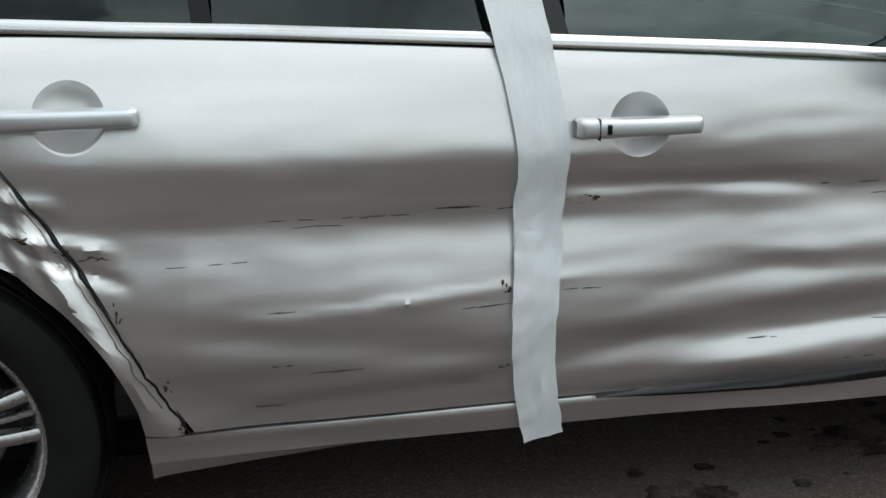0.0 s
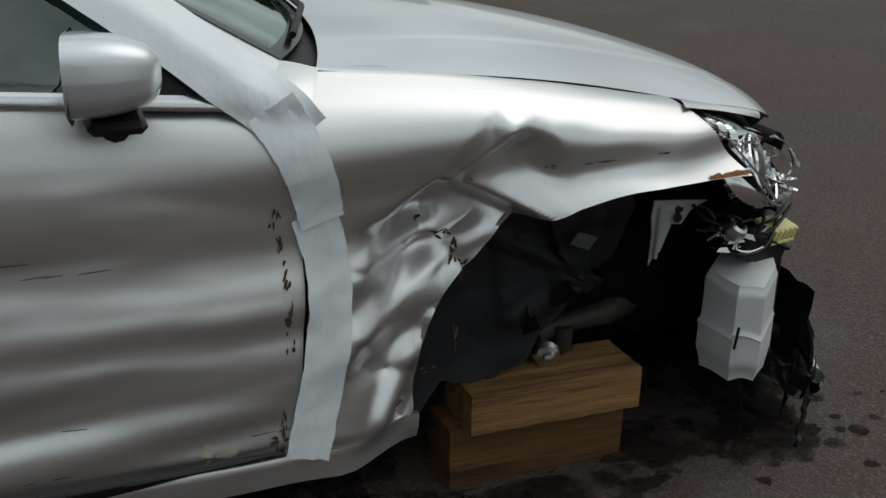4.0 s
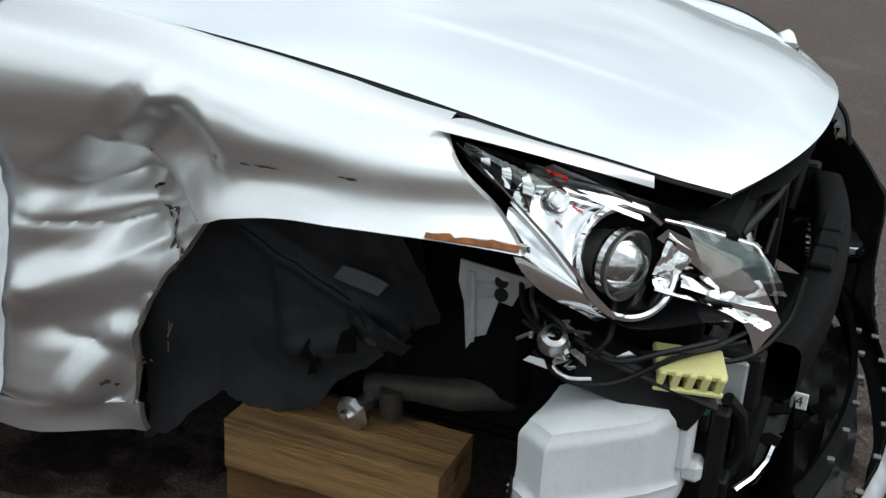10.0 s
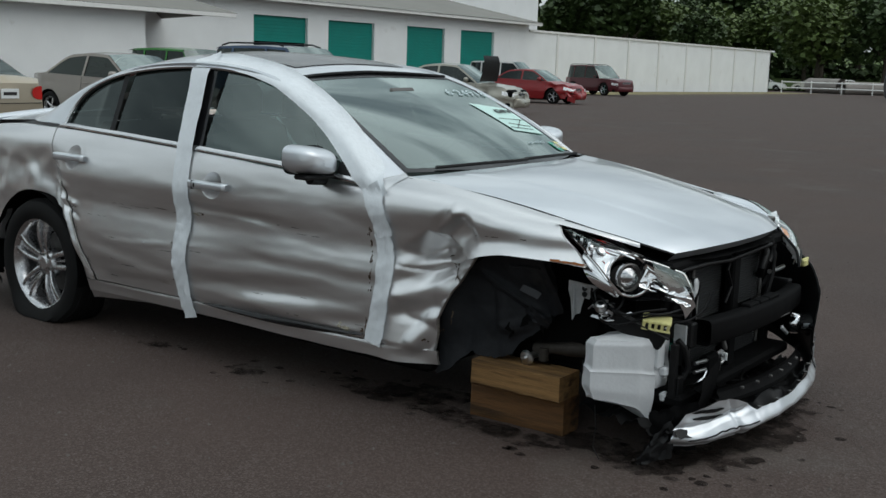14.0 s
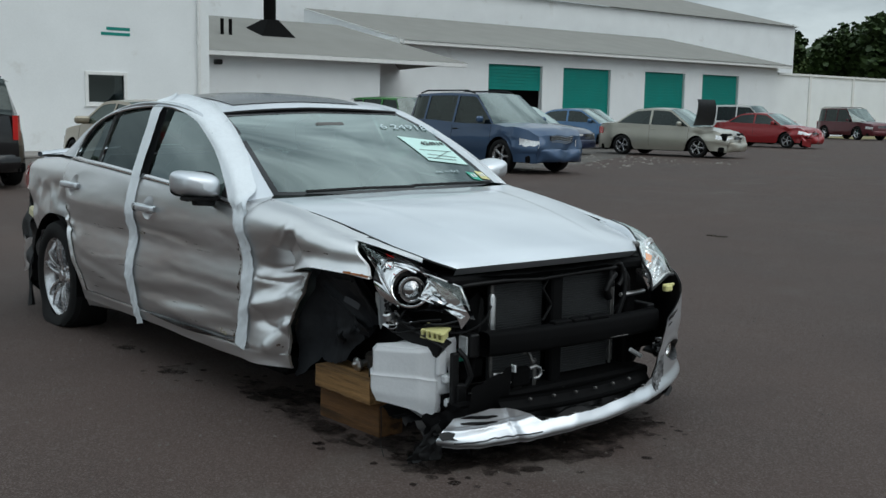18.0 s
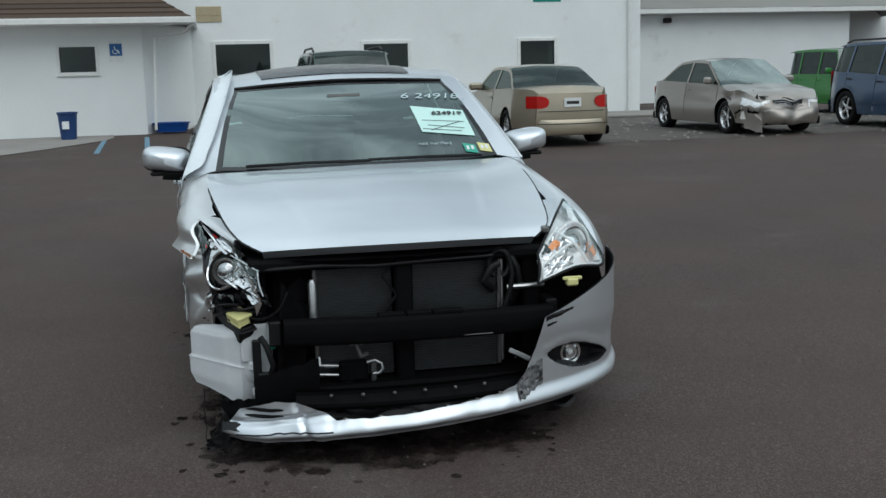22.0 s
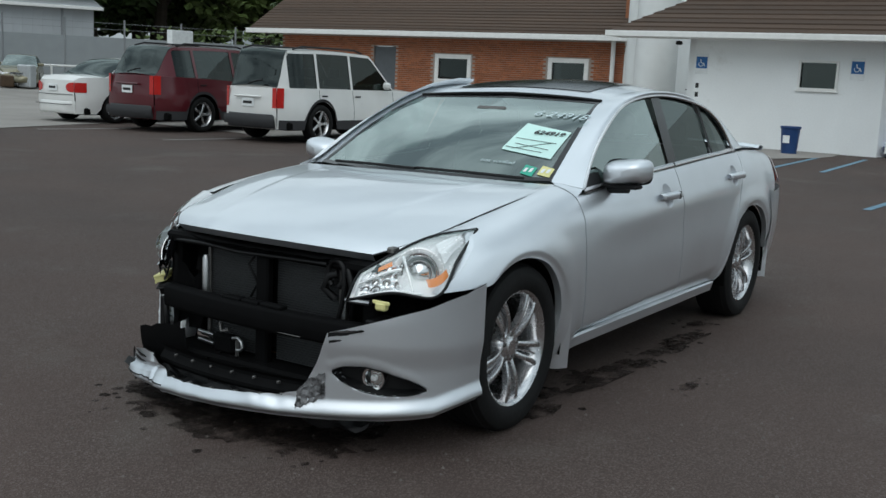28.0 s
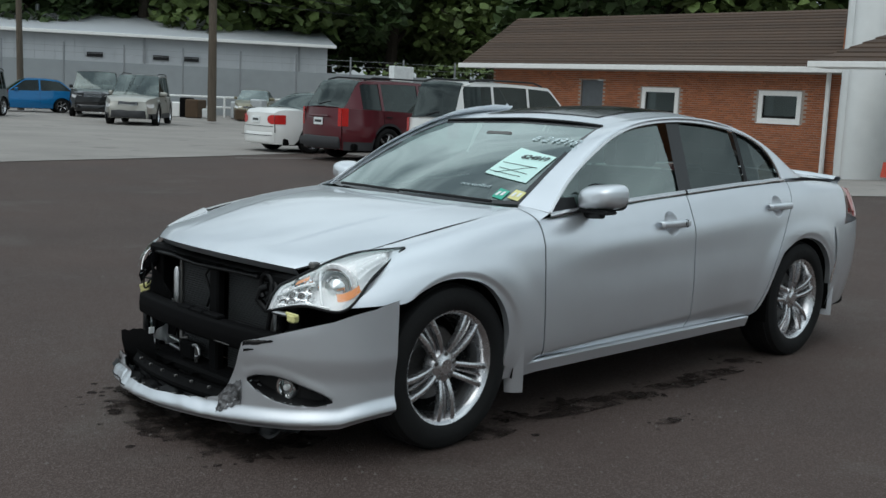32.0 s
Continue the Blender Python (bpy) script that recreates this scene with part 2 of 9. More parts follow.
def asphalt():
    """Worn brown-grey asphalt: patches, aggregate grains and fine relief."""
    m = mat("worn_asphalt", (0.064, 0.0445, 0.0385), 0.78, 0, var=0.36, scale=0.45, fine=60, rvar=0.14, dirt=((0.084, 0.068, 0.060), 0.7, 0.56), spec=0.3)
    n, l = m.node_tree.nodes, m.node_tree.links
    b = n["Principled BSDF"]
    t = n.new("ShaderNodeTexCoord")
    vo = n.new("ShaderNodeTexVoronoi")
    vo.inputs["Scale"].default_value = 170
    v2 = n.new("ShaderNodeTexVoronoi")
    v2.inputs["Scale"].default_value = 75
    st = n.new("ShaderNodeTexNoise")
    st.inputs["Scale"].default_value, st.inputs["Detail"].default_value = 1.3, 8
    for q in (vo, v2, st):
        l.new(t.outputs["Object"], q.inputs["Vector"])
    sep = n.new("ShaderNodeSeparateColor")
    l.new(vo.outputs["Color"], sep.inputs["Color"])
    r1 = n.new("ShaderNodeMapRange")
    r1.inputs["From Min"].default_value, r1.inputs["From Max"].default_value = 0.55, 1.0
    l.new(sep.outputs["Red"], r1.inputs["Value"])
    sc = n.new("ShaderNodeMath")
    sc.operation = "MULTIPLY"
    l.new(r1.outputs["Result"], sc.inputs[0])
    l.new(st.outputs["Fac"], sc.inputs[1])
    old = b.inputs["Base Color"].links[0].from_socket
    mx2 = n.new("ShaderNodeMixRGB")
    mx2.inputs["Color2"].default_value = (0.165, 0.138, 0.122, 1)
    l.new(sc.outputs[0], mx2.inputs["Fac"])
    l.new(old, mx2.inputs["Color1"])
    l.new(mx2.outputs["Color"], b.inputs["Base Color"])
    ad = n.new("ShaderNodeMath")
    ad.operation = "MULTIPLY_ADD"
    l.new(v2.outputs["Distance"], ad.inputs[0])
    ad.inputs[1].default_value = 0.5
    l.new(vo.outputs["Distance"], ad.inputs[2])
    bp = n.new("ShaderNodeBump")
    bp.inputs["Strength"].default_value, bp.inputs["Distance"].default_value = 0.8, 0.0034
    l.new(ad.outputs[0], bp.inputs["Height"])
    l.new(bp.outputs["Normal"], b.inputs["Normal"])
    return m


ASPHALT = asphalt()
CONCRETE = mat("dusty_concrete", (0.27, 0.25, 0.23), 0.9, 0, var=0.2, scale=0.5, fine=30, bump=0.004, dirt=((0.17, 0.155, 0.145), 0.8, 0.58))
OIL = mat("wet_oil_stain", (0.016, 0.011, 0.009), 0.9, 0, var=0.5, scale=14, rvar=0.08, spec=0.12, bump=0.003)
OIL.node_tree.nodes["Principled BSDF"].inputs["Specular IOR Level"].default_value = 0.2
_n, _l = OIL.node_tree.nodes, OIL.node_tree.links
_t, _q, _r, _x, _m = _n.new("ShaderNodeTexCoord"), _n.new("ShaderNodeTexNoise"), _n.new("ShaderNodeMapRange"), _n.new("ShaderNodeBsdfTransparent"), _n.new("ShaderNodeMixShader")
_q.inputs["Scale"].default_value, _q.inputs["Detail"].default_value, _q.inputs["Roughness"].default_value = 7.0, 9, 0.68
_r.inputs["From Min"].default_value, _r.inputs["From Max"].default_value = 0.40, 0.60
_l.new(_t.outputs["Object"], _q.inputs["Vector"])
_l.new(_q.outputs["Fac"], _r.inputs["Value"])
_l.new(_r.outputs["Result"], _m.inputs[0])
_l.new(_x.outputs[0], _m.inputs[1])
_l.new(_n["Principled BSDF"].outputs[0], _m.inputs[2])
_l.new(_m.outputs[0], _n["Material Output"].inputs["Surface"])
GRAVEL = mat("pale_gravel", (0.2, 0.185, 0.165), 0.9, 0, var=0.5, scale=30, island=0.5)
PEBBLE = mat("road_grit", (0.11, 0.095, 0.085), 0.85, 0, var=0.3, scale=40, island=0.8)
WHITE_WALL = mat("white_painted_block", (0.84, 0.86, 0.86), 0.7, 0, var=0.05, scale=0.8, fine=25, bump=0.004, dirt=((0.7, 0.7, 0.68), 0.7, 0.62))
WHITE_TRIM = mat("white_trim_paint", (0.8, 0.8, 0.78), 0.5, 0, var=0.06)
BRICK = mat("red_brick", (0.33, 0.115, 0.05), 0.85, 0, var=0.35, scale=9, fine=60, bump=0.003, island=1.2)
MORTAR = mat("grey_mortar", (0.36, 0.3, 0.26), 0.95, 0, var=0.15, scale=5, bump=0.003)
SHINGLE = mat("brown_shingles", (0.075, 0.05, 0.036), 0.9, 0, var=0.3, scale=2, fine=40, bump=0.004, island=0.8)
GREY_ROOF = mat("grey_felt_roof", (0.24, 0.235, 0.215), 0.9, 0, var=0.12, scale=0.7, fine=30, bump=0.004)
TEAL = mat("teal_roller_door", (0.0, 0.23, 0.19), 0.5, 0, var=0.1, scale=2)
DARKROOM = mat("dark_room", (0.012, 0.012, 0.013), 0.9)
METAL_WALL = mat("pale_metal_siding", (0.46, 0.48, 0.5), 0.45, 0.2, var=0.06, scale=1)
FENCE_M = mat("grey_slatted_fence", (0.3, 0.32, 0.33), 0.6, 0.2, var=0.08, scale=2)
POST = mat("galvanised_post", (0.3, 0.31, 0.32), 0.5, 0.7, var=0.1)
POLE = mat("weathered_pole_wood", (0.1, 0.08, 0.06), 0.9, 0, var=0.35, scale=6, stretch=(4, 4, 0.4), bump=0.004)
LEAF = mat("dark_leaves", (0.045, 0.075, 0.022), 0.6, 0, var=0.4, scale=1.2, fine=8, island=0.8)
LEAF2 = mat("fresh_leaves", (0.09, 0.13, 0.035), 0.6, 0, var=0.4, scale=1.2, fine=8, island=0.8)
BARK = mat("bark", (0.05, 0.04, 0.03), 0.9, 0, var=0.3, scale=5, bump=0.01)
GRASS = mat("rough_grass", (0.07, 0.11, 0.025), 0.9, 0, var=0.35, scale=0.6, fine=20, bump=0.02)
DRYGRASS = mat("dry_grass", (0.22, 0.19, 0.09), 0.9, 0, var=0.35, scale=0.8, fine=20, bump=0.02)
BLUE_PAINT = mat("faded_blue_line", (0.14, 0.25, 0.33), 0.8, 0, var=0.3, scale=6)
YELLOW_PAINT = mat("faded_yellow_line", (0.5, 0.38, 0.06), 0.8, 0, var=0.3, scale=6)
SIGN_BLUE = mat("blue_sign", (0.02, 0.12, 0.33), 0.45)
SIGN_WHITE = mat("white_sign", (0.78, 0.8, 0.8), 0.45)
BIN_BLUE = mat("blue_plastic", (0.015, 0.05, 0.16), 0.45, 0, var=0.2)
RED_P = mat("red_plastic", (0.5, 0.06, 0.03), 0.45, 0, var=0.2)


# ---------------------------------------------------------------- mesh helpers
class Mesh:
    """Collects vertices and faces."""

    def __init__(self):
        self.v, self.f = [], []

    def add(self, vs, fs):
        o = len(self.v)
        self.v += [tuple(p) for p in vs]
        self.f += [tuple(i + o for i in f) for f in fs]
        return self

    def box(self, a, b, r=0.0, m=None):
        """A box from corner a to corner b, its edges chamfered by r."""
        c = [(a[i] + b[i]) / 2 for i in range(3)]
        h = [abs(b[i] - a[i]) / 2 for i in range(3)]
        if r <= 0:
            vs = [(c[0] + sx * h[0], c[1] + sy * h[1], c[2] + sz * h[2]) for sx in (-1, 1) for sy in (-1, 1) for sz in (-1, 1)]
            fs = [(0, 1, 3, 2), (4, 6, 7, 5), (0, 4, 5, 1), (2, 3, 7, 6), (0, 2, 6, 4), (1, 5, 7, 3)]
        else:
            r = min(r, min(h) * 0.9)
            vs, idx = [], {}
            for s in [(x, y, z) for x in (-1, 1) for y in (-1, 1) for z in (-1, 1)]:
                for ax in range(3):
                    idx[s, ax] = len(vs)
                    vs.append(tuple(c[k] + s[k] * (h[k] if k == ax else h[k] - r) for k in range(3)))
            fs = []
            for ax in range(3):
                u, w = (ax + 1) % 3, (ax + 2) % 3
                for sg in (-1, 1):
                    loop = []
                    for su, sw in ((-1, -1), (1, -1), (1, 1), (-1, 1)):
                        s = [0, 0, 0]
                        s[ax], s[u], s[w] = sg, su, sw
                        loop.append(idx[tuple(s), ax])
                    fs.append(tuple(loop if sg > 0 else loop[::-1]))
                for su in (-1, 1):
                    for sw in (-1, 1):
                        e = []
                        for sg in (-1, 1):
                            s = [0, 0, 0]
                            s[ax], s[u], s[w] = sg, su, sw
                            e.append((idx[tuple(s), u], idx[tuple(s), w]))
                        q = (e[0][0], e[1][0], e[1][1], e[0][1])
                        fs.append(q if su * sw > 0 else q[::-1])
            for s in [(x, y, z) for x in (-1, 1) for y in (-1, 1) for z in (-1, 1)]:
                t3 = (idx[s, 0], idx[s, 1], idx[s, 2])
                fs.append(t3 if s[0] * s[1] * s[2] > 0 else t3[::-1])
        if m is not None:
            vs = [tuple(m @ Vector(p)) for p in vs]
        return self.add(vs, fs)

    def grid(self, fn, nu, nv, close=False):
        vs = [fn(i / nu, j / nv) for i in range(nu + 1) for j in range(nv + 1)]
        w = nv + 1
        fs = [(i * w + j, (i + 1) * w + j, (i + 1) * w + j + 1, i * w + j + 1) for i in range(nu) for j in range(nv)]
        return self.add(vs, fs)

    def tube(self, pts, r, n=8, caps=True):
        """A round bar along points; r a number or one for each point."""
        pts = [Vector(p) for p in pts]
        rs = r if isinstance(r, (list, tuple)) else [r] * len(pts)
        vs, up = [], None
        for i, p in enumerate(pts):
            d = (pts[min(i + 1, len(pts) - 1)] - pts[max(i - 1, 0)]).normalized()
            if up is None:
                up = d.orthogonal().normalized()
            up = (up - d * up.dot(d)).normalized()
            sd = d.cross(up)
            vs += [p + (up * math.cos(2 * math.pi * k / n) + sd * math.sin(2 * math.pi * k / n)) * rs[i] for k in range(n)]
        fs = [(i * n + k, i * n + (k + 1) % n, (i + 1) * n + (k + 1) % n, (i + 1) * n + k) for i in range(len(pts) - 1) for k in range(n)]
        if caps:
            fs += [tuple(range(n))[::-1], tuple((len(pts) - 1) * n + k for k in range(n))]
        return self.add(vs, fs)

    def lathe(self, prof, m, n=32, close=False):
        """Turns a profile of (radius, along) round the z axis of m."""
        k = len(prof)
        vs = [tuple(m @ Vector((r * math.cos(2 * math.pi * i / n), r * math.sin(2 * math.pi * i / n), z))) for i in range(n) for r, z in prof]
        fs = []
        for i in range(n):
            for j in range(k if close else k - 1):
                a, b = i * k + j, i * k + (j + 1) % k
                c, d = ((i + 1) % n) * k + (j + 1) % k, ((i + 1) % n) * k + j
                fs.append((a, d, c, b))
        return self.add(vs, fs)

    def prism(self, poly, thick, m=None):
        """A flat outline (x, y) given thickness along z."""
        n = len(poly)
        vs = [(x, y, 0) for x, y in poly] + [(x, y, thick) for x, y in poly]
        fs = [tuple(range(n))[::-1], tuple(range(n, 2 * n))] + [(i, (i + 1) % n, n + (i + 1) % n, n + i) for i in range(n)]
        if m is not None:
            vs = [tuple(m @ Vector(p)) for p in vs]
        return self.add(vs, fs)

    def flip(self):
        self.f = [f[::-1] for f in self.f]
        return self


def link(name, mesh, material, smooth=True, warp=None):
    me = bpy.data.meshes.new(name)
    vs = [warp(p) for p in mesh.v] if warp else mesh.v
    me.from_pydata(vs, [], mesh.f)
    me.materials.append(material)
    if smooth:
        me.polygons.foreach_set("use_smooth", [True] * len(me.polygons))
        me.set_sharp_from_angle(angle=radians(38))
    me.update()
    return new(name, me)


def part(name, mesh, material, parent, label="", smooth=True, warp=None):
    ob = link(name, mesh, material, smooth, warp)
    ob.parent = parent
    ob.matrix_parent_inverse = Matrix()
    if label:
        tagged(ob, label)
    return ob


def thing(name, label, category, m=None, group="", kind=""):
    ob = new(name)
    ob.empty_display_size = 0.2
    ob.matrix_basis = m if m is not None else Matrix()
    return tagged(ob, label, category, group, kind)


def solo(name, mesh, material, label, category, group="", kind="", smooth=True):
    return tagged(link(name, mesh, material, smooth), label, category, group, kind)


def fixed(name, mesh, material, label="", smooth=False):
    return tagged(link(name, mesh, material, smooth), label, "", "", "structure")


def smoothstep(a, b, x):
    t = min(1, max(0, (x - a) / (b - a)))
    return t * t * (3 - 2 * t)


def lerp(a, b, t):
    return a + (b - a) * t


CURVES = {}


def curve(pts):
    """A smooth curve through points, by fraction of its length 0..1; each is made once."""
    key = tuple(tuple(float(c) for c in p) for p in pts)
    if key not in CURVES:
        CURVES[key] = _curve(pts)
    return CURVES[key]


def _curve(pts):
    P = [np.array(p, float) for p in pts]
    d = [0.0]
    for a, b in zip(P, P[1:]):
        d.append(d[-1] + float(np.linalg.norm(b - a)))
    d = [x / d[-1] for x in d]

    seen = {}

    def at(t):
        if t not in seen:
            seen[t] = find(t)
        return seen[t]

    def find(t):
        i = max(0, min(len(P) - 2, int(np.searchsorted(d, t)) - 1))
        u = (t - d[i]) / (d[i + 1] - d[i])
        p0, p1, p2, p3 = P[max(0, i - 1)], P[i], P[i + 1], P[min(len(P) - 1, i + 2)]
        h0, h1 = d[i + 1] - d[max(0, i - 1)], d[min(len(P) - 1, i + 2)] - d[i]
        s = d[i + 1] - d[i]
        m1, m2 = (p2 - p0) / h0 * s, (p3 - p1) / h1 * s
        return (2 * u**3 - 3 * u**2 + 1) * p1 + (u**3 - 2 * u**2 + u) * m1 + (-2 * u**3 + 3 * u**2) * p2 + (u**3 - u**2) * m2

    return at


def coons(bottom, top, left, right):
    """A patch (u, v) between four curves: bottom and top run along u, left and right along v."""
    c00, c10, c01, c11 = bottom(0), bottom(1), top(0), top(1)

    def at(u, v):
        return (1 - v) * bottom(u) + v * top(u) + (1 - u) * left(v) + u * right(v) - ((1 - u) * (1 - v) * c00 + u * (1 - v) * c10 + (1 - u) * v * c01 + u * v * c11)

    return at


def straight(a, b):
    a, b = np.array(a, float), np.array(b, float)
    return lambda t: a + (b - a) * t


def nz(x, y, z=0.0):
    return noise.noise(Vector((x, y, z)))

# ---------------------------------------------------------------- ground
from mathutils.geometry import delaunay_2d_cdt


def sheet(poly, z, fn=None):
    m = Mesh()
    m.add([(x, y, z) for x, y in poly], [tuple(range(len(poly)))])
    return m


def lie(x, y):
    """The yard falls slightly towards the brick block."""
    return -0.46 * smoothstep(-15, -27, x) * smoothstep(-5, -11, y) * smoothstep(-42, -31, y)


gxs = [-900, -200, -70, -50] + [-40 + 1.5 * k for k in range(20)] + [-5, 10, 40, 200, 900]
gys = [-900, -200, -80, -50] + [-45 + 1.5 * k for k in range(30)] + [5, 30, 70, 200, 900]
gm = Mesh()
gm.add([(x, y, lie(x, y)) for x in gxs for y in gys], [(i * len(gys) + j, (i + 1) * len(gys) + j, (i + 1) * len(gys) + j + 1, i * len(gys) + j + 1) for i in range(len(gxs) - 1) for j in range(len(gys) - 1)])
fixed("ground", gm, ASPHALT, "worn brown-grey asphalt yard", True)


def draped(poly, z):
    """A sheet with that outline laid over the ground."""
    pts = [Vector(p) for p in poly]
    n = len(pts)
    inner = [Vector((x, y)) for x in gxs if -70 < x < 60 for y in gys if -80 < y < 0]
    vs, _, fs, *_ = delaunay_2d_cdt(pts + inner, [], [tuple(range(n))], 1, 1e-4)
    m = Mesh()
    m.add([(p.x, p.y, lie(p.x, p.y) + z) for p in vs], [tuple(f) for f in fs])
    if m.f:
        a, b, c = [Vector(m.v[i]) for i in m.f[0][:3]]
        if (b - a).cross(c - a).z < 0:
            m.flip()
    return m


def ragged(poly, step=0.5, amp=0.12, seed=0.0):
    out = []
    for (x0, y0), (x1, y1) in zip(poly, poly[1:] + poly[:1]):
        n = max(1, int(math.hypot(x1 - x0, y1 - y0) / step))
        for k in range(n):
            t = k / n
            x, y = lerp(x0, x1, t), lerp(y0, y1, t)
            out.append((x + amp * nz(x * 1.7, y * 1.7, seed), y + amp * nz(x * 1.7, y * 1.7, seed + 9)))
    return out


fixed("concrete_apron", draped(ragged([(-11.2, -6.0), (-11.0, -10.5), (-11.8, -16.6), (-6.6, -15.3), (-2.9, -14.5), (14, -10.5), (60, 0), (60, -80), (-70, -80), (-70, -3.0), (-18.6, -3.0)], 1.0, .15), .012), CONCRETE, "dusty pale concrete yard")
fixed("kerb_strip", Mesh().box((-23.4, -1.2, 0), (-20.9, 12.5, .07), .02), CONCRETE, "concrete strip along the wall")
fixed("gravel_patch", sheet(ragged([(-20.8, 3.4), (-20.9, 14), (-24, 30), (-17, 22), (-13, 15), (-12.5, 9.5), (-12.3, 4.0)], .6, .35, 3), .004), mat("muddy_gravel_ground", (0.1, 0.09, 0.08), .9, 0, var=.4, scale=2, fine=60, bump=.02), "muddy gravel ground")
fixed("dry_verge", sheet(ragged([(-34, 56), (-34, 101), (-30, 101), (-29, 56)], 1, .5, 5), .006), DRYGRASS, "dry grass verge")
fixed("meadow", Mesh().grid(lambda u, v: (lerp(-140, 120, u), lerp(112, 240, v), -.05 + 7 * smoothstep(0, 1, v) + .5 * nz(u * 9, v * 6)), 40, 16), GRASS, "rough green grass slope", True)
for a, b, nm in (((-15.9, .3), (-8.7, .08), "stripe"), ((-19.5, -2.2), (-14.5, -1.9), "stripe"), ((-19.5, -3.1), (-14.5, -2.8), "stripe")):
    d = Vector((b[0] - a[0], b[1] - a[1], 0)).normalized()
    sd = Vector((-d.y, d.x, 0)) * .05
    fixed("painted_line", sheet([(a[0] + sd.x, a[1] + sd.y), (b[0] + sd.x, b[1] + sd.y), (b[0] - sd.x, b[1] - sd.y), (a[0] - sd.x, a[1] - sd.y)][::-1], .008), BLUE_PAINT, "faded blue parking line")
fixed("painted_line", Mesh().box((-21.2, 4.2, .071), (-18.6, 4.3, .075)), YELLOW_PAINT, "faded yellow parking line")
for k in range(3):
    fixed("painted_line", sheet([(-11.0 + .4 * k, -8.6 - 3.05 * k), (-8.8 + .4 * k, -8.9 - 3.05 * k), (-8.8 + .4 * k, -9.0 - 3.05 * k), (-11.0 + .4 * k, -8.7 - 3.05 * k)][::-1], .009), mat("faded_white_line", (.3, .29, .28), .85), "faded white parking line")

# oil and water stains
STAINS = [(2.08, -.40, .22, .20), (2.14, -.05, .20, .26), (2.10, .32, .18, .24), (1.95, -.66, .18, .13), (1.35, -.72, .34, .10), (.85, -.66, .40, .10), (.4, .80, .5, .10), (-.4, .82, .55, .09), (1.15, .78, .20, .12), (.1, -.80, .13, .09), (-.55, -.78, .12, .06), (.52, -.62, .10, .05), (.72, -.58, .2, .1), (.95, -.5, .2, .12), (1.72, -.6, .2, .12), (2.0, -.2, .24, .3), (2.12, .12, .12, .16), (1.9, .35, .22, .2), (.55, .72, .20, .08), (.35, 1.18, .11, .04), (.1, .85, .15, .07), (-.5, .8, .2, .07), (.9, .72, .12, .07), (-1.0, .75, .16, .08), (2.0, -.55, .14, .09), (1.45, -.72, .16, .08), (-12.9, 1.6, .5, .5)]
for k, (x, y, a, b) in enumerate(STAINS):
    m = Mesh()
    n = 72
    ring = []
    for i in range(n):
        t = 2 * math.pi * i / n
        r = .8 + .38 * nz(2.2 * math.cos(t) + k, 2.2 * math.sin(t), k) + .16 * nz(5 * math.cos(t), 5 * math.sin(t), k + 5) + .10 * nz(14 * math.cos(t), 14 * math.sin(t), k)
        ring.append((x + a * r * math.cos(t), y + b * r * math.sin(t), .0022 + .0002 * k))
    m.add(ring + [(x, y, .0022 + .0002 * k)], [(i, (i + 1) % n, n) for i in range(n)])
    for j in range(6):
        t, q = random.uniform(0, 6.28), random.uniform(1.0, 1.7)
        cx, cy, r = x + a * q * math.cos(t), y + b * q * math.sin(t), random.uniform(.006, .03)
        m.add([(cx + r * math.cos(s) * random.uniform(.6, 1.2), cy + r * math.sin(s) * random.uniform(.5, 1), .0022) for s in [2 * math.pi * i / 8 for i in range(8)]], [tuple(range(8))])
    fixed("oil_stain", m, OIL, "dark wet oil stain")

# loose grit, denser round the wreck
rg = random.Random(4)
grit = Mesh()
for k in range(3600):
    if k < 2900:
        a, d = rg.uniform(0, 6.28), abs(rg.gauss(0, 1)) * 2.2 + 1.0
        x, y = d * math.cos(a) * 1.3 + .6, d * math.sin(a)
    else:
        x, y = rg.uniform(-22, 10), rg.uniform(-14, 24)
    s = rg.choice((.0015, .002, .002, .003, .003, .004, .007)) * (1 if k < 2900 else 1.6)
    q = [(x + s * rg.uniform(.6, 1.2) * i, y + s * rg.uniform(.6, 1.2) * j, 0) for i, j in ((-1, -1), (1, -1), (1, 1), (-1, 1))]
    grit.add(q + [(x + rg.uniform(-.3, .3) * s, y + rg.uniform(-.3, .3) * s, s * rg.uniform(.7, 1.3))], [(0, 1, 4), (1, 2, 4), (2, 3, 4), (3, 0, 4)])
solo("loose_grit", grit, PEBBLE, "small loose stones scattered on the asphalt", "grit", kind="stuff", smooth=False)
stones = Mesh()
for k in range(900):
    x, y = rg.uniform(-21.5, -12.3), rg.uniform(4, 22)
    s = rg.uniform(.01, .05)
    q = [(x + s * rg.uniform(.6, 1.2) * i, y + s * rg.uniform(.6, 1.2) * j, 0) for i, j in ((-1, -1), (1, -1), (1, 1), (-1, 1))]
    stones.add(q + [(x, y, s * rg.uniform(.5, 1.1))], [(0, 1, 4), (1, 2, 4), (2, 3, 4), (3, 0, 4)])
solo("gravel", stones, GRAVEL, "pale gravel scattered by the wall", "gravel", kind="stuff", smooth=False)

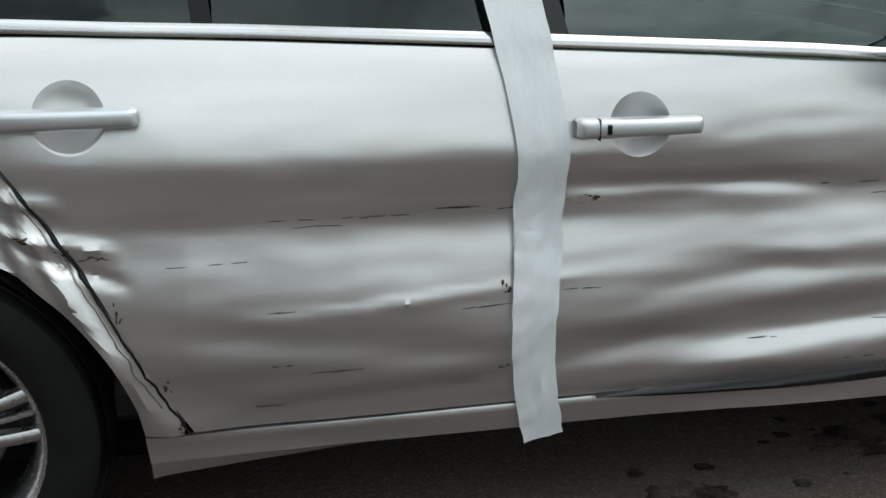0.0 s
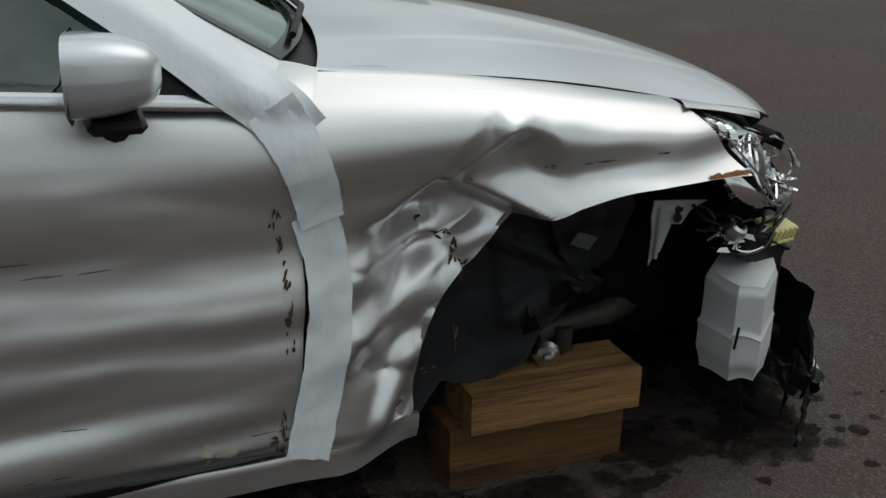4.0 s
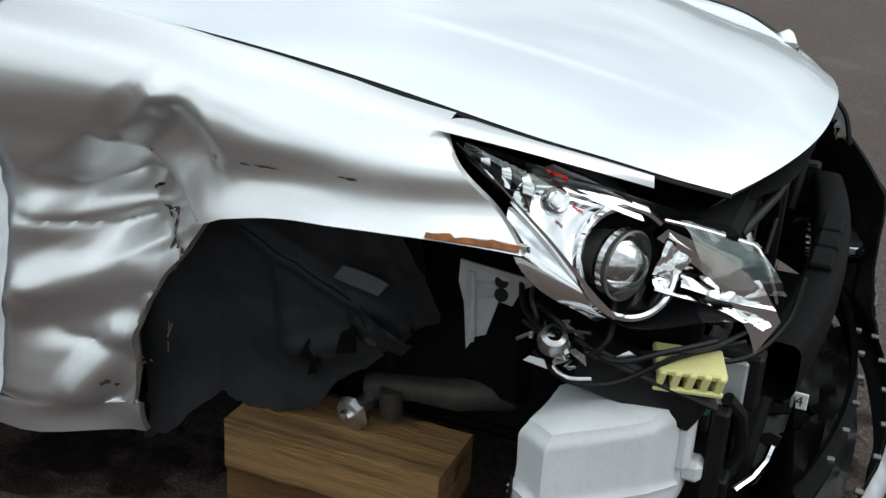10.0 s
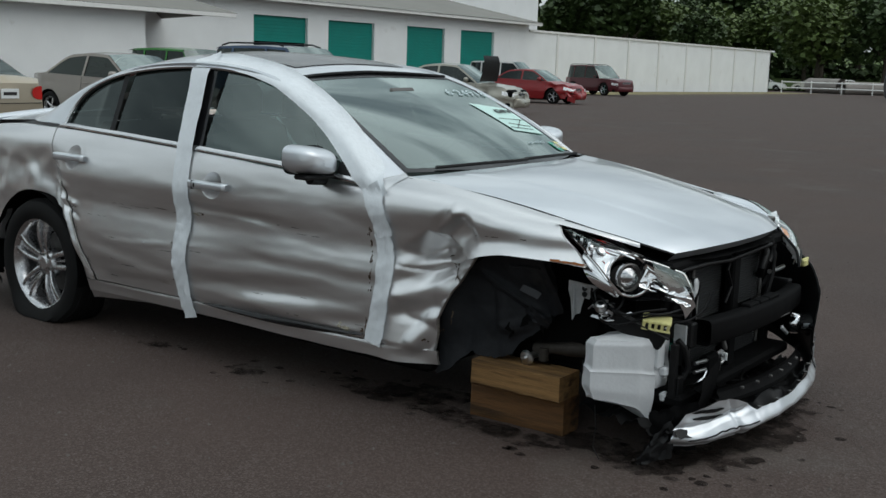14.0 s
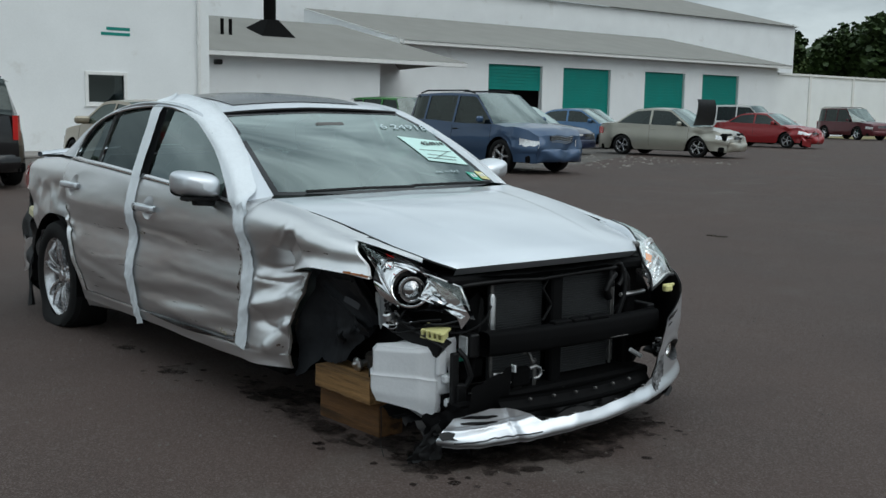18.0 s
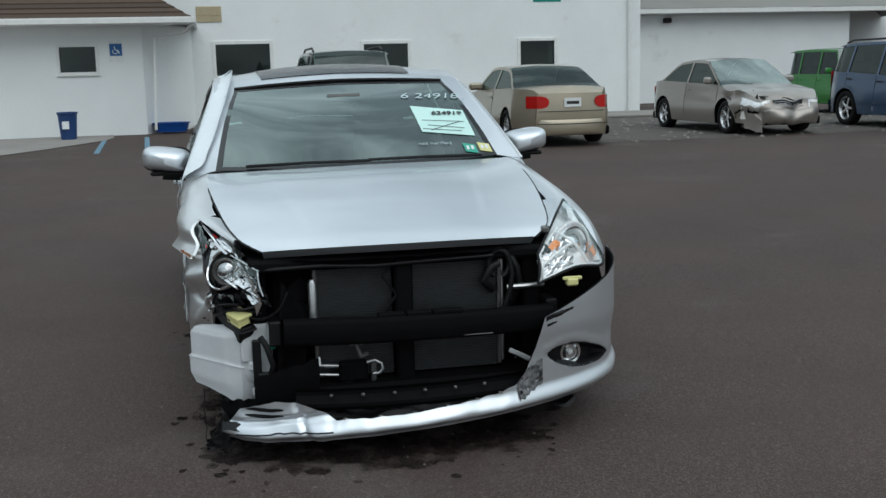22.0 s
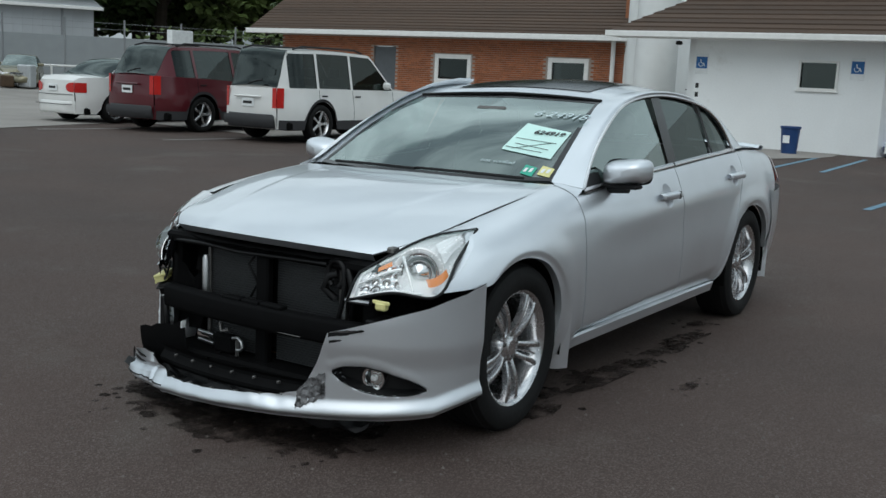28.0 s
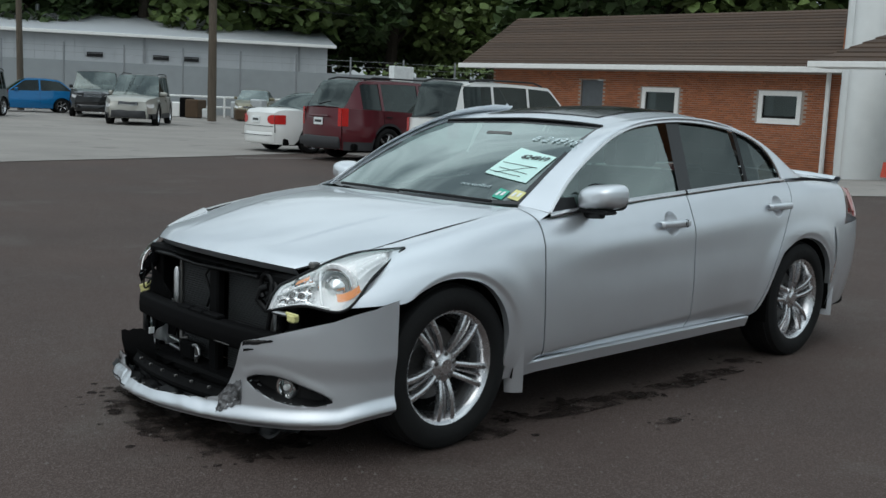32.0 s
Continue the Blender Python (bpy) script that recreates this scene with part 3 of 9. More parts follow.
# ---------------------------------------------------------------- buildings
def wall_x(name, x, y0, y1, z1, mt, holes=(), thick=.25, label="", z0=-0.6):
    """A wall facing +x between y0 and y1, with openings (ya, yb, za, zb) cut through it."""
    ys = sorted({y0, y1, *[h[0] for h in holes], *[h[1] for h in holes]})
    zs = sorted({z0, z1, *[max(z0, h[2]) for h in holes], *[h[3] for h in holes]})
    ny, nz_ = len(ys), len(zs)

    def solid(i, j):
        if not (0 <= i < ny - 1 and 0 <= j < nz_ - 1):
            return False
        a, b = (ys[i] + ys[i + 1]) / 2, (zs[j] + zs[j + 1]) / 2
        return not any(h[0] < a < h[1] and h[2] < b < h[3] for h in holes)

    vs = [(x - q, y, z) for q in (0, thick) for y in ys for z in zs]
    o, fs = ny * nz_, []
    ix = lambda i, j: i * nz_ + j
    for i in range(ny - 1):
        for j in range(nz_ - 1):
            if not solid(i, j):
                continue
            a, b, c, d = ix(i, j), ix(i + 1, j), ix(i + 1, j + 1), ix(i, j + 1)
            fs += [(a, b, c, d), (o + d, o + c, o + b, o + a)]
            for p, q, ni, nj in ((a, b, i, j - 1), (b, c, i + 1, j), (c, d, i, j + 1), (d, a, i - 1, j)):
                if not solid(ni, nj):
                    fs.append((q, p, o + p, o + q))
    return fixed(name, Mesh().add(vs, fs), mt, label)


win_n = 0


def window_x(x, ya, yb, za, zb, frame_w=.09, label="small white-framed window", sill=True):
    global win_n
    win_n += 1
    w = thing("window_%d" % win_n, label, "window", kind="structure")
    f = Mesh()
    f.box((x - .06, ya - frame_w, za - frame_w), (x + .035, ya, zb + frame_w), .006).box((x - .06, yb, za - frame_w), (x + .035, yb + frame_w, zb + frame_w), .006)
    f.box((x - .06, ya, zb), (x + .035, yb, zb + frame_w), .006).box((x - .06, ya, za - frame_w), (x + .035, yb, za), .006)
    part("window_frame", f, WHITE_TRIM, w)
    p = part("pane", Mesh().box((x - .052, ya, za), (x - .046, yb, zb)), PANE, w)
    p.visible_shadow = False
    part("dark_room", Mesh().box((x - .9, ya - .1, za - .1), (x - .88, yb + .1, zb + .1)), DARKROOM, w)
    if sill:
        part("window_sill", Mesh().box((x - .05, ya - frame_w - .03, za - frame_w - .03), (x + .06, yb + frame_w + .03, za - frame_w), .006), WHITE_TRIM, w)
    return w


XW = -23.3
# openings of the tall white wall, as (y0, y1, z0, z1)
WIN = [(-.55, .85, 1.33, 2.14), (3.35, 4.55, 1.33, 2.08), (7.72, 8.70, 1.36, 2.08)]
wall_x("wall_white_main", XW, -6.97, 11.25, 8.0, WHITE_WALL, WIN, label="tall white painted wall")
for h in WIN:
    window_x(XW, *h)
fixed("wall_white_corner", Mesh().box((-40, 11.0, 0), (XW - .25, 11.25, 8.0)), WHITE_WALL)
solo("downpipe", Mesh().tube([(XW + .07, 10.9, 0.02), (XW + .07, 10.9, 7.9)], .05, 10), WHITE_TRIM, "white downpipe on the white wall", "pipe")
solo("wall_vent", Mesh().box((XW, -1.0, 2.72), (XW + .03, -.35, 3.12), .008).box((XW + .025, -.95, 2.9), (XW + .04, -.4, 2.92)), mat("stained_beige_panel", (.45, .38, .25), .8), "stained beige panel on the white wall", "panel")
for k in range(2):
    solo("wall_sign_bar", Mesh().box((XW, 8.25 - .15 * k, 3.28 - .14 * k), (XW + .01, 8.9, 3.36 - .14 * k)), TEAL, "faded green sign strip on white wall", "sign")

# porch and office with a low brown hip roof
XP = -20.8
wall_x("wall_porch", XP, -6.72, -2.25, 2.6, WHITE_WALL, [(-4.12, -3.32, 1.50, 2.08)], label="white office wall under the porch roof")
window_x(XP, -4.12, -3.32, 1.50, 2.08, .06)
pw = Mesh()
pw.add([(XP, -2.25, 0), (XW, -1.15, 0), (XW, -1.15, 2.6), (XP, -2.25, 2.6)], [(0, 1, 2, 3)])
pw.box((XW, -6.97, 0), (XP - .25, -6.72, 2.6))
fixed("wall_porch_side", pw, WHITE_WALL)
roof = Mesh()
rows = 12
for k in range(rows):
    t0, t1 = k / rows, (k + 1) / rows
    def ring(t):
        return (lerp(-20.0, -23.3, t), lerp(-8.75, -6.6, t), lerp(-1.05, -3.4, t), lerp(2.68, 4.2, t))
    a, b = ring(t0), ring(t1)
    z0, z1 = a[3] + .03, b[3]
    roof.add([(a[0], a[1], z0), (a[0], a[2], z0), (b[0], b[2], z1), (b[0], b[1], z1)], [(0, 1, 2, 3)])
    roof.add([(a[0], a[2], z0), (XW, a[2], z0), (XW, b[2], z1), (b[0], b[2], z1)], [(0, 1, 2, 3)])
    roof.add([(XW, a[1], z0), (a[0], a[1], z0), (b[0], b[1], z1), (XW, b[1], z1)], [(0, 1, 2, 3)])
    roof.add([(a[0], a[1], z0 - .03), (a[0], a[2], z0 - .03), (a[0], a[2], z0), (a[0], a[1], z0)], [(0, 1, 2, 3)])
fixed("porch_roof", roof, SHINGLE, "brown shingle hip roof")
fixed("porch_fascia", Mesh().box((-20.03, -8.8, 2.56), (-19.93, -1.0, 2.70), .01).box((-23.3, -1.06, 2.56), (-20.0, -.98, 2.70), .01).box((-20.0, -8.75, 2.56), (XP - .1, -1.05, 2.60)), WHITE_TRIM)
solo("downpipe", Mesh().tube([(-20.05, -1.05, 2.55), (-20.3, -1.25, 2.35), (-20.72, -1.95, 2.25), (-20.75, -2.05, .1)], .035, 8), WHITE_TRIM, "thin white downpipe on the porch", "pipe")
solo("porch_lamp", Mesh().lathe([(0, 0), (.07, -.02), (.09, -.09), (.05, -.11)], Matrix.Translation((XP + .05, -7.15, 2.52)), 16), BLACK, "small dark porch light", "lamp")
for y0 in (-6.54, -2.85):
    s = thing("accessible_parking_sign", "blue and white accessible parking sign on the wall", "sign", group="accessible parking signs")
    part("plate", Mesh().box((XP, y0 - .16, 1.72), (XP + .012, y0 + .16, 2.22), .004), SIGN_WHITE, s)
    part("blue_field", Mesh().box((XP + .012, y0 - .14, 1.86), (XP + .016, y0 + .14, 2.14)), SIGN_BLUE, s)
    sym = Mesh().tube([(XP + .018, y0 - .03, 2.08), (XP + .018, y0 - .02, 2.0), (XP + .018, y0 + .05, 1.98), (XP + .018, y0 + .08, 1.91)], .012, 6)
    sym.tube([(XP + .018, y0 + .055 * math.cos(a) - .02, 1.96 + .055 * math.sin(a)) for a in [k * .5 - .3 for k in range(-7, 3)]], .009, 6)
    part("symbol", sym, SIGN_WHITE, s)
for k in range(2):
    solo("wall_number_bar", Mesh().box((XP, -6.66, 1.38 - .22 * k), (XP + .006, -6.58, 1.50 - .22 * k)), INK, "dark painted bar on the white wall", "marking")
b = thing("waste_bin", "dark blue plastic bin by the office wall", "bin")
part("tub", Mesh().lathe([(0, .01), (.17, .01), (.21, .56), (.23, .58), (.23, .62), (.2, .6), (.16, .03)], Matrix.Translation((-19.6, -3.9, 0)), 20), BIN_BLUE, b)
part("paper_label", Mesh().box((-19.39, -4.0, .25), (-19.38, -3.85, .42), .002), SIGN_WHITE, b)
solo("plastic_tub", Mesh().lathe([(0, .02), (.3, .02), (.36, .22), (.38, .24), (.33, .22), (.28, .04)], Matrix.Translation((-21.0, -1.7, .02)) @ Matrix.Diagonal((1, 1.2, 1, 1)), 18), mat("bright_blue_plastic", (.01, .08, .35), .4), "crumpled bright blue tub on the ground", "tub")
sh = thing("red_snow_shovel", "red snow shovel leaning on the office wall", "shovel")
part("blade", Mesh().grid(lambda u, v: (-21.2 + .12 * v + .06 * math.sin(math.pi * u), lerp(-7.27, -6.87, u), lerp(.38, .02, v)), 8, 5), RED_P, sh)
part("handle", Mesh().tube([(-21.2, -7.07, .35), (-21.4, -7.07, 1.25), (-21.4, -7.00, 1.32), (-21.4, -7.14, 1.32)], .017, 8), mat("grey_handle", (.2, .2, .2), .6), sh)

fixed("wall_recess_back", Mesh().box((-29.0, -12.0, -.6), (-28.7, -7.3, 7.0)).box((-28.7, -7.22, -.6), (XW - .25, -6.97, 8.0)), WHITE_WALL, "white wall at the back of the recess")
# silo-like white pipes between porch and brick block
solo("white_tank", Mesh().lathe([(0, 0), (.62, 0), (.62, 7.5), (.55, 7.7), (0, 7.8)], Matrix.Translation((-25.2, -9.55, -.4)), 36), mat("white_painted_steel", (.7, .71, .7), .4, 0, var=.06, scale=2, coat=.2), "tall white steel tank beside the brick building", "tank")
solo("downpipe", Mesh().tube([(-27.9, -11.7, 2.85), (-28.2, -11.8, 2.6), (-28.25, -11.85, 2.3), (-28.25, -11.85, .0), (-28.0, -11.7, -.3), (-27.2, -11.3, -.36)], .06, 8), WHITE_TRIM, "white downpipe at the brick corner", "pipe")
solo("downpipe", Mesh().tube([(-28.3, -12.35, 2.85), (-28.35, -12.35, -.44)], .08, 8), WHITE_TRIM, "white corner post at the brick wall", "pipe")

solo("white_tank", Mesh().lathe([(0, 0), (.36, 0), (.36, 7.2), (.3, 7.4), (0, 7.5)], Matrix.Translation((-27.2, -11.0, -.4)), 36), bpy.data.materials["white_painted_steel"], "second white steel tank beside the brick corner", "tank")
# brick block: wall with two windows and a door, brown gable roof
XB = -28.5
BW = [(-14.69, -13.46, 1.27, 2.01), (-19.42, -18.16, 1.27, 2.01)]
BDOOR = (-22.45, -21.4, -.6, 2.4)
wall_x("wall_brick", XB - .012, -27.1, -12.0, 2.9, MORTAR, BW + [BDOOR], label="mortar bed of the brick wall")
for h in BW:
    window_x(XB, *h, .16)
d = thing("door_1", "plain grey door in the brick wall", "door", kind="structure")
part("leaf", Mesh().box((XB - .12, BDOOR[0] + .02, -.44), (XB - .07, BDOOR[1] - .02, 2.38), .008), mat("grey_door_paint", (.1, .11, .12), .5), d)
part("door_handle", Mesh().tube([(XB - .07, -21.55, .6), (XB - .02, -21.55, .6), (XB - .02, -21.68, .6)], .014, 8), DISC, d)
rf = Mesh()
for k in range(18):
    t0, t1 = k / 18, (k + 1) / 18
    xa, xb, za, zb_ = lerp(-27.75, -31.2, t0), lerp(-27.75, -31.2, t1), lerp(2.92, 5.05, t0), lerp(2.92, 5.05, t1)
    rf.add([(xa, -28.3, za + .03), (xa, -11.4, za + .03), (xb, -11.4, zb_), (xb, -28.3, zb_), (xa, -28.3, za), (xa, -11.4, za)], [(0, 1, 2, 3), (4, 5, 1, 0)])
rf.add([(-31.2, -28.3, 5.05), (-31.2, -11.4, 5.05), (-36, -11.4, 2.9), (-36, -28.3, 2.9)], [(0, 1, 2, 3)])
fixed("brick_roof", rf, SHINGLE, "brown shingle roof over the brick block")
fixed("brick_fascia", Mesh().box((-27.8, -28.4, 2.76), (-27.68, -11.4, 2.94), .01).box((-28.5, -28.3, 2.78), (-27.75, -11.4, 2.82)), WHITE_TRIM)
fixed("wall_brick_end", Mesh().add([(XB - .26, -27.1, -.6), (-35, -27.1, -.6), (-35, -27.1, 2.9), (-31.2, -27.1, 4.9), (XB - .26, -27.1, 2.9)], [(0, 1, 2, 3, 4)]).box((-35, -12.2, -.6), (XB - .26, -12.0, 4.2)), mat("brick_end_wall", (.3, .12, .06), .9, 0, var=.3, scale=3), "")

# annexe with a grey roof and the garage range
AX = -30.2
wall_x("wall_annexe", AX, 11.2, 22.0, 3.1, WHITE_WALL, label="white annexe wall")
fixed("wall_annexe_return", Mesh().box((-34.6, 22.0, 0), (AX, 22.2, 3.1)).box((-34.8, 22.2, 0), (-34.4, 27.2, 3.4)), WHITE_WALL)
ar = Mesh()
ar.box((-29.75, 11.25, 3.08), (-29.6, 26.2, 3.24), .01)
fixed("annexe_fascia", ar, WHITE_TRIM)
fixed("annexe_roof", Mesh().add([(-29.6, 11.25, 3.25), (-29.6, 26.3, 3.25), (-36, 24.0, 5.0), (-36, 11.25, 5.0), (-36, 26.3, 3.0)], [(0, 1, 2, 3), (0, 3, 4), (1, 4, 2)]), GREY_ROOF, "grey felt annexe roof")
v = thing("roof_vent", "black square metal roof vent with flue", "vent")
part("hood", Mesh().add([(-32.5, 18.2, 4.05), (-32.5, 19.7, 4.05), (-34, 19.7, 4.4), (-34, 18.2, 4.4), (-33.0, 18.7, 4.75), (-33.0, 19.2, 4.75), (-33.5, 19.2, 4.75), (-33.5, 18.7, 4.75)], [(0, 1, 5, 4), (1, 2, 6, 5), (2, 3, 7, 6), (3, 0, 4, 7), (4, 5, 6, 7)]), SOOT_AND_SHADE, v)
part("flue", Mesh().tube([(-33.25, 18.95, 4.7), (-33.25, 18.95, 7.2)], .25, 14), SOOT_AND_SHADE, v)
for y0 in (16.4, 16.75):
    solo("roof_pipe", Mesh().tube([(-32.4, y0, 3.95), (-32.4, y0, 4.6)], .07, 10), SOOT_AND_SHADE, "black vent pipe on the grey roof", "pipe")
solo("wall_lamp", Mesh().box((AX, 14.9, 2.78), (AX + .25, 15.15, 2.95), .03), BLACK, "black floodlight on white wall", "lamp")
GX = -34.6
GD = [(31.85, 35.5, 0.0, 3.58), (37.0, 40.6, 0.0, 3.58), (43.4, 46.9, 0.0, 3.6), (48.5, 52.0, 0.0, 3.62)]
wall_x("wall_garage", GX, 26.4, 56.0, 4.3, WHITE_WALL, GD, label="white garage wall with four door openings")
for k, (ya, yb, za, zb_) in enumerate(GD):
    d = thing("door_%d" % (k + 2), "teal roller door, half raised" if k == 0 else "closed teal roller door", "roller door", kind="structure")
    z0 = 2.35 if k == 0 else .02
    lv = Mesh()
    n = int((zb_ - z0) / .16)
    part("curtain", Mesh().box((GX - .2, ya, z0), (GX - .17, yb, zb_)), TEAL, d)
    for j in range(n):
        part("slat", Mesh().box((GX - .17, ya + .02, z0 + .16 * j), (GX - .15, yb - .02, z0 + .16 * j + .145), .006), TEAL, d)
fixed("garage_interior", Mesh().box((-41, 27, 0), (-40.8, 55, 4)).box((-41, 31, 0), (-34.9, 31.2, 4)).box((-41, 36.2, 0), (-34.9, 36.4, 4)), DARKROOM)
fixed("garage_fascia", Mesh().box((-34.1, 26.2, 4.22), (-33.95, 56.6, 4.40), .01).box((-42, 26.1, 4.25), (-34.1, 26.25, 4.45)), WHITE_TRIM)
fixed("garage_roof", Mesh().add([(-33.9, 26.2, 4.40), (-33.9, 56.6, 4.40), (-42.5, 54.5, 6.3), (-42.5, 26.2, 6.3), (-42.5, 56.6, 4.4)], [(0, 1, 2, 3), (1, 4, 2)]), GREY_ROOF, "grey felt garage roof")
fixed("garage_gable", Mesh().add([(-34.0, 26.25, 4.35), (-42.5, 26.25, 6.25), (-42.5, 26.25, 4.35), (-34.0, 26.2, 4.2), (-42.5, 26.2, 4.2)], [(0, 1, 2)]).box((-36, 26.1, 3.1), (-34.6, 26.3, 4.3)), WHITE_WALL)
wall_x("wall_hall", -44.0, 11.0, 72.0, 8.2, WHITE_WALL, label="big white hall wall behind the garages")
fixed("hall_roof", Mesh().add([(-43.7, 8, 8.2), (-43.7, 72.4, 8.2), (-56, 66, 11.6), (-56, 8, 11.6)], [(0, 1, 2, 3)]).add([(-43.8, 72.2, 8.15), (-56, 66, 11.5), (-68, 72.2, 8.15)], [(0, 1, 2)]), GREY_ROOF, "grey hall roof")
fixed("wall_low_white", Mesh().box((-35.0, 56.0, 0), (-34.6, 100, 3.85)).box((-60, 99.8, 0), (-34.6, 100, 3.85)), WHITE_WALL, "long low white wall")
fixed("low_wall_cap", Mesh().box((-35.05, 56.0, 3.85), (-34.5, 100.1, 3.98)), WHITE_TRIM)
for k in range(8):
    solo("wall_pilaster", Mesh().box((-34.6, 59.5 + 5.2 * k, 0), (-34.52, 59.72 + 5.2 * k, 3.84)), WHITE_TRIM, "white pilaster on the long low wall", "pilaster", "low wall pilasters")

# metal building and slatted fence beyond the left yard
FA, FB = Vector((-2.0, -58.0, 0)), Vector((-40.0, -37.0, 0))
fd = (FB - FA).normalized()
fn_ = Vector((-fd.y, fd.x, 0))
FL = (FB - FA).length


def along(s, o=0.0, z=0.0):
    p = FA + fd * s + fn_ * o
    return (p.x, p.y, z)


fence = thing("slatted_fence", "tall grey slatted fence along the yard", "fence")
for k in range(15):
    s0 = FL * k / 15
    m3 = Matrix((fd, fn_, Vector((0, 0, 1)))).transposed().to_4x4()
    part("panel", Mesh().box((s0, -.02, .05), (s0 + FL / 15 - .06, .02, 2.5), .004, Matrix.Translation(FA) @ m3), FENCE_M, fence, smooth=False)
    part("post", Mesh().tube([along(s0 - .03, 0, 0), along(s0 - .03, 0, 3.4)], .05, 8), POST, fence)
for k in range(2):
    part("wire", Mesh().tube([along(0, 0, 2.9 + .3 * k), along(FL, 0, 2.9 + .3 * k)], .008, 5), POST, fence)
mb = thing("metal_shed", "long pale metal warehouse with white roof", "warehouse")
MA = FA + fn_ * 16 - fd * 40
m4 = Matrix.Translation(MA) @ Matrix((fd, fn_, Vector((0, 0, 1)))).transposed().to_4x4()
part("wall", Mesh().box((0, 0, 0), (76, 22, 4.6), 0, m4), METAL_WALL, mb)
rib = Mesh()
for k in range(126):
    rib.box((.3 + .6 * k, -.05, 0), (.36 + .6 * k, 0, 4.55), 0, m4)
part("siding_rib", rib, METAL_WALL, mb, smooth=False)
part("roof", Mesh().add([tuple(m4 @ Vector(p)) for p in ((-.5, -.6, 4.6), (76.5, -.6, 4.6), (76.5, 11, 6.9), (-.5, 11, 6.9), (76.5, 22.6, 4.6), (-.5, 22.6, 4.6))], [(0, 1, 2, 3), (3, 2, 4, 5), (1, 4, 2)]), mat("white_metal_roof", (.62, .65, .68), .4, .2, var=.05), mb)
part("gutter", Mesh().box((-.5, -.7, 4.45), (76.5, -.55, 4.65), .02, m4), WHITE_TRIM, mb)
for x0 in (22, 36, 44, 52, 64, 74):
    part("downpipe", Mesh().box((x0, -.16, 0), (x0 + .14, -.02, 4.5), 0, m4), POST, mb)
for x0 in (60.5, 64.6, 66.5):
    part("shed_window", Mesh().box((x0, -.09, 3.1), (x0 + 1.0, -.05, 3.4), 0, m4), DARKROOM, mb)
for x0 in (44, 52, 57, 71):
    part("roof_stack", Mesh().tube([m4 @ Vector((x0, 6, 5.0)), m4 @ Vector((x0, 6, 6.6))], .14, 8), POST, mb)
solo("blue_sign_board", Mesh().box((47.5, -.12, 2.7), (50.2, -.06, 3.6), .01, m4), mat("pale_blue_sign", (.1, .3, .5), .5), "blue sign board on the metal warehouse", "sign")

pl_ = thing("utility_pole", "weathered wooden utility pole with wires", "pole")
part("shaft", Mesh().tube([(-21.1, -36.8, 0), (-21.05, -36.75, 5), (-21.0, -36.7, 10.5)], [.2, .17, .13], 12), POLE, pl_)
part("crossarm", Mesh().box((-22.2, -37.1, 9.6), (-19.8, -36.5, 9.75), .02), POLE, pl_)
for dz in (5.3, 5.8, 9.7):
    part("wire", Mesh().tube([(-21 + 40 * (t - .3) * 1.2, -36.7 + 26 * (t - .3), dz + 3.0 * (t - .45) ** 2) for t in [k / 12 for k in range(13)]], .02, 5), BLACK, pl_)
solo("utility_pole", Mesh().tube([(-16.6, -46, 0), (-16.5, -46, 9)], [.16, .11], 10), POLE, "dark thin wooden pole behind the yard", "pole")
sgn = thing("yard_sign", "white sign board on a post", "sign")
part("post", Mesh().tube([(-33.5, -38.4, 0), (-33.5, -38.4, 3.0)], .05, 8), POST, sgn)
part("board", Mesh().box((-34.2, -38.6, 2.2), (-32.8, -38.2, 3.0), .02), SIGN_WHITE, sgn)
rl = thing("guard_rail", "pale pipe guard rail in the yard", "rail")
for z0 in (.5, 1.0):
    part("rail", Mesh().tube([(-17, -45.5, z0), (-23, -43.5, z0), (-31, -40.5, z0)], .05, 8), WHITE_TRIM, rl)
for k in range(6):
    part("post", Mesh().tube([(-17 - 2.8 * k, -45.5 + 1.0 * k, 0), (-17 - 2.8 * k, -45.5 + 1.0 * k, 1.02)], .05, 8), WHITE_TRIM, rl)
rj = random.Random(8)
for k in range(9):
    x, y = rj.uniform(-27, -19), rj.uniform(-42.5, -39)
    jm = Mesh().box((-rj.uniform(.2, .6), -rj.uniform(.2, .5), 0), (rj.uniform(.2, .6), rj.uniform(.2, .5), rj.uniform(.3, 1.0)), .05, pose(x, y, 0, 0, 0, rj.uniform(0, 90)))
    solo("scrap_part", jm, rj.choice((BRACKET, SOOT_AND_SHADE, WHITE_TRIM, RUST_STAIN)), "scrap vehicle part lying in the yard", "scrap", "yard scrap")

# ---------------------------------------------------------------- trees
def leaf_crown(rnd, r, h, n, size):
    m = Mesh()
    lobes = [(rnd.uniform(-.55, .55) * r, rnd.uniform(-.55, .55) * r, h * rnd.uniform(.38, .95), r * rnd.uniform(.35, .62)) for _ in range(9)]
    for _ in range(n):
        lx, ly, lz, lr = rnd.choice(lobes)
        d = Vector((rnd.gauss(0, 1), rnd.gauss(0, 1), rnd.gauss(0, 1))).normalized() * lr * rnd.uniform(.55, 1.08)
        p = Vector((lx, ly, lz)) + Vector((d.x, d.y, d.z * .85))
        a = Euler((rnd.uniform(-.9, .9), rnd.uniform(-.9, .9), rnd.uniform(0, 6.28))).to_matrix()
        s = size * rnd.uniform(.5, 1.3)
        m.add([p + a @ Vector(q) * s for q in ((-.6, -.2, 0), (0, -.5, .12), (.65, -.1, 0), (.25, .5, -.1), (-.35, .45, .08))], [(0, 1, 2, 3, 4)])
    return m


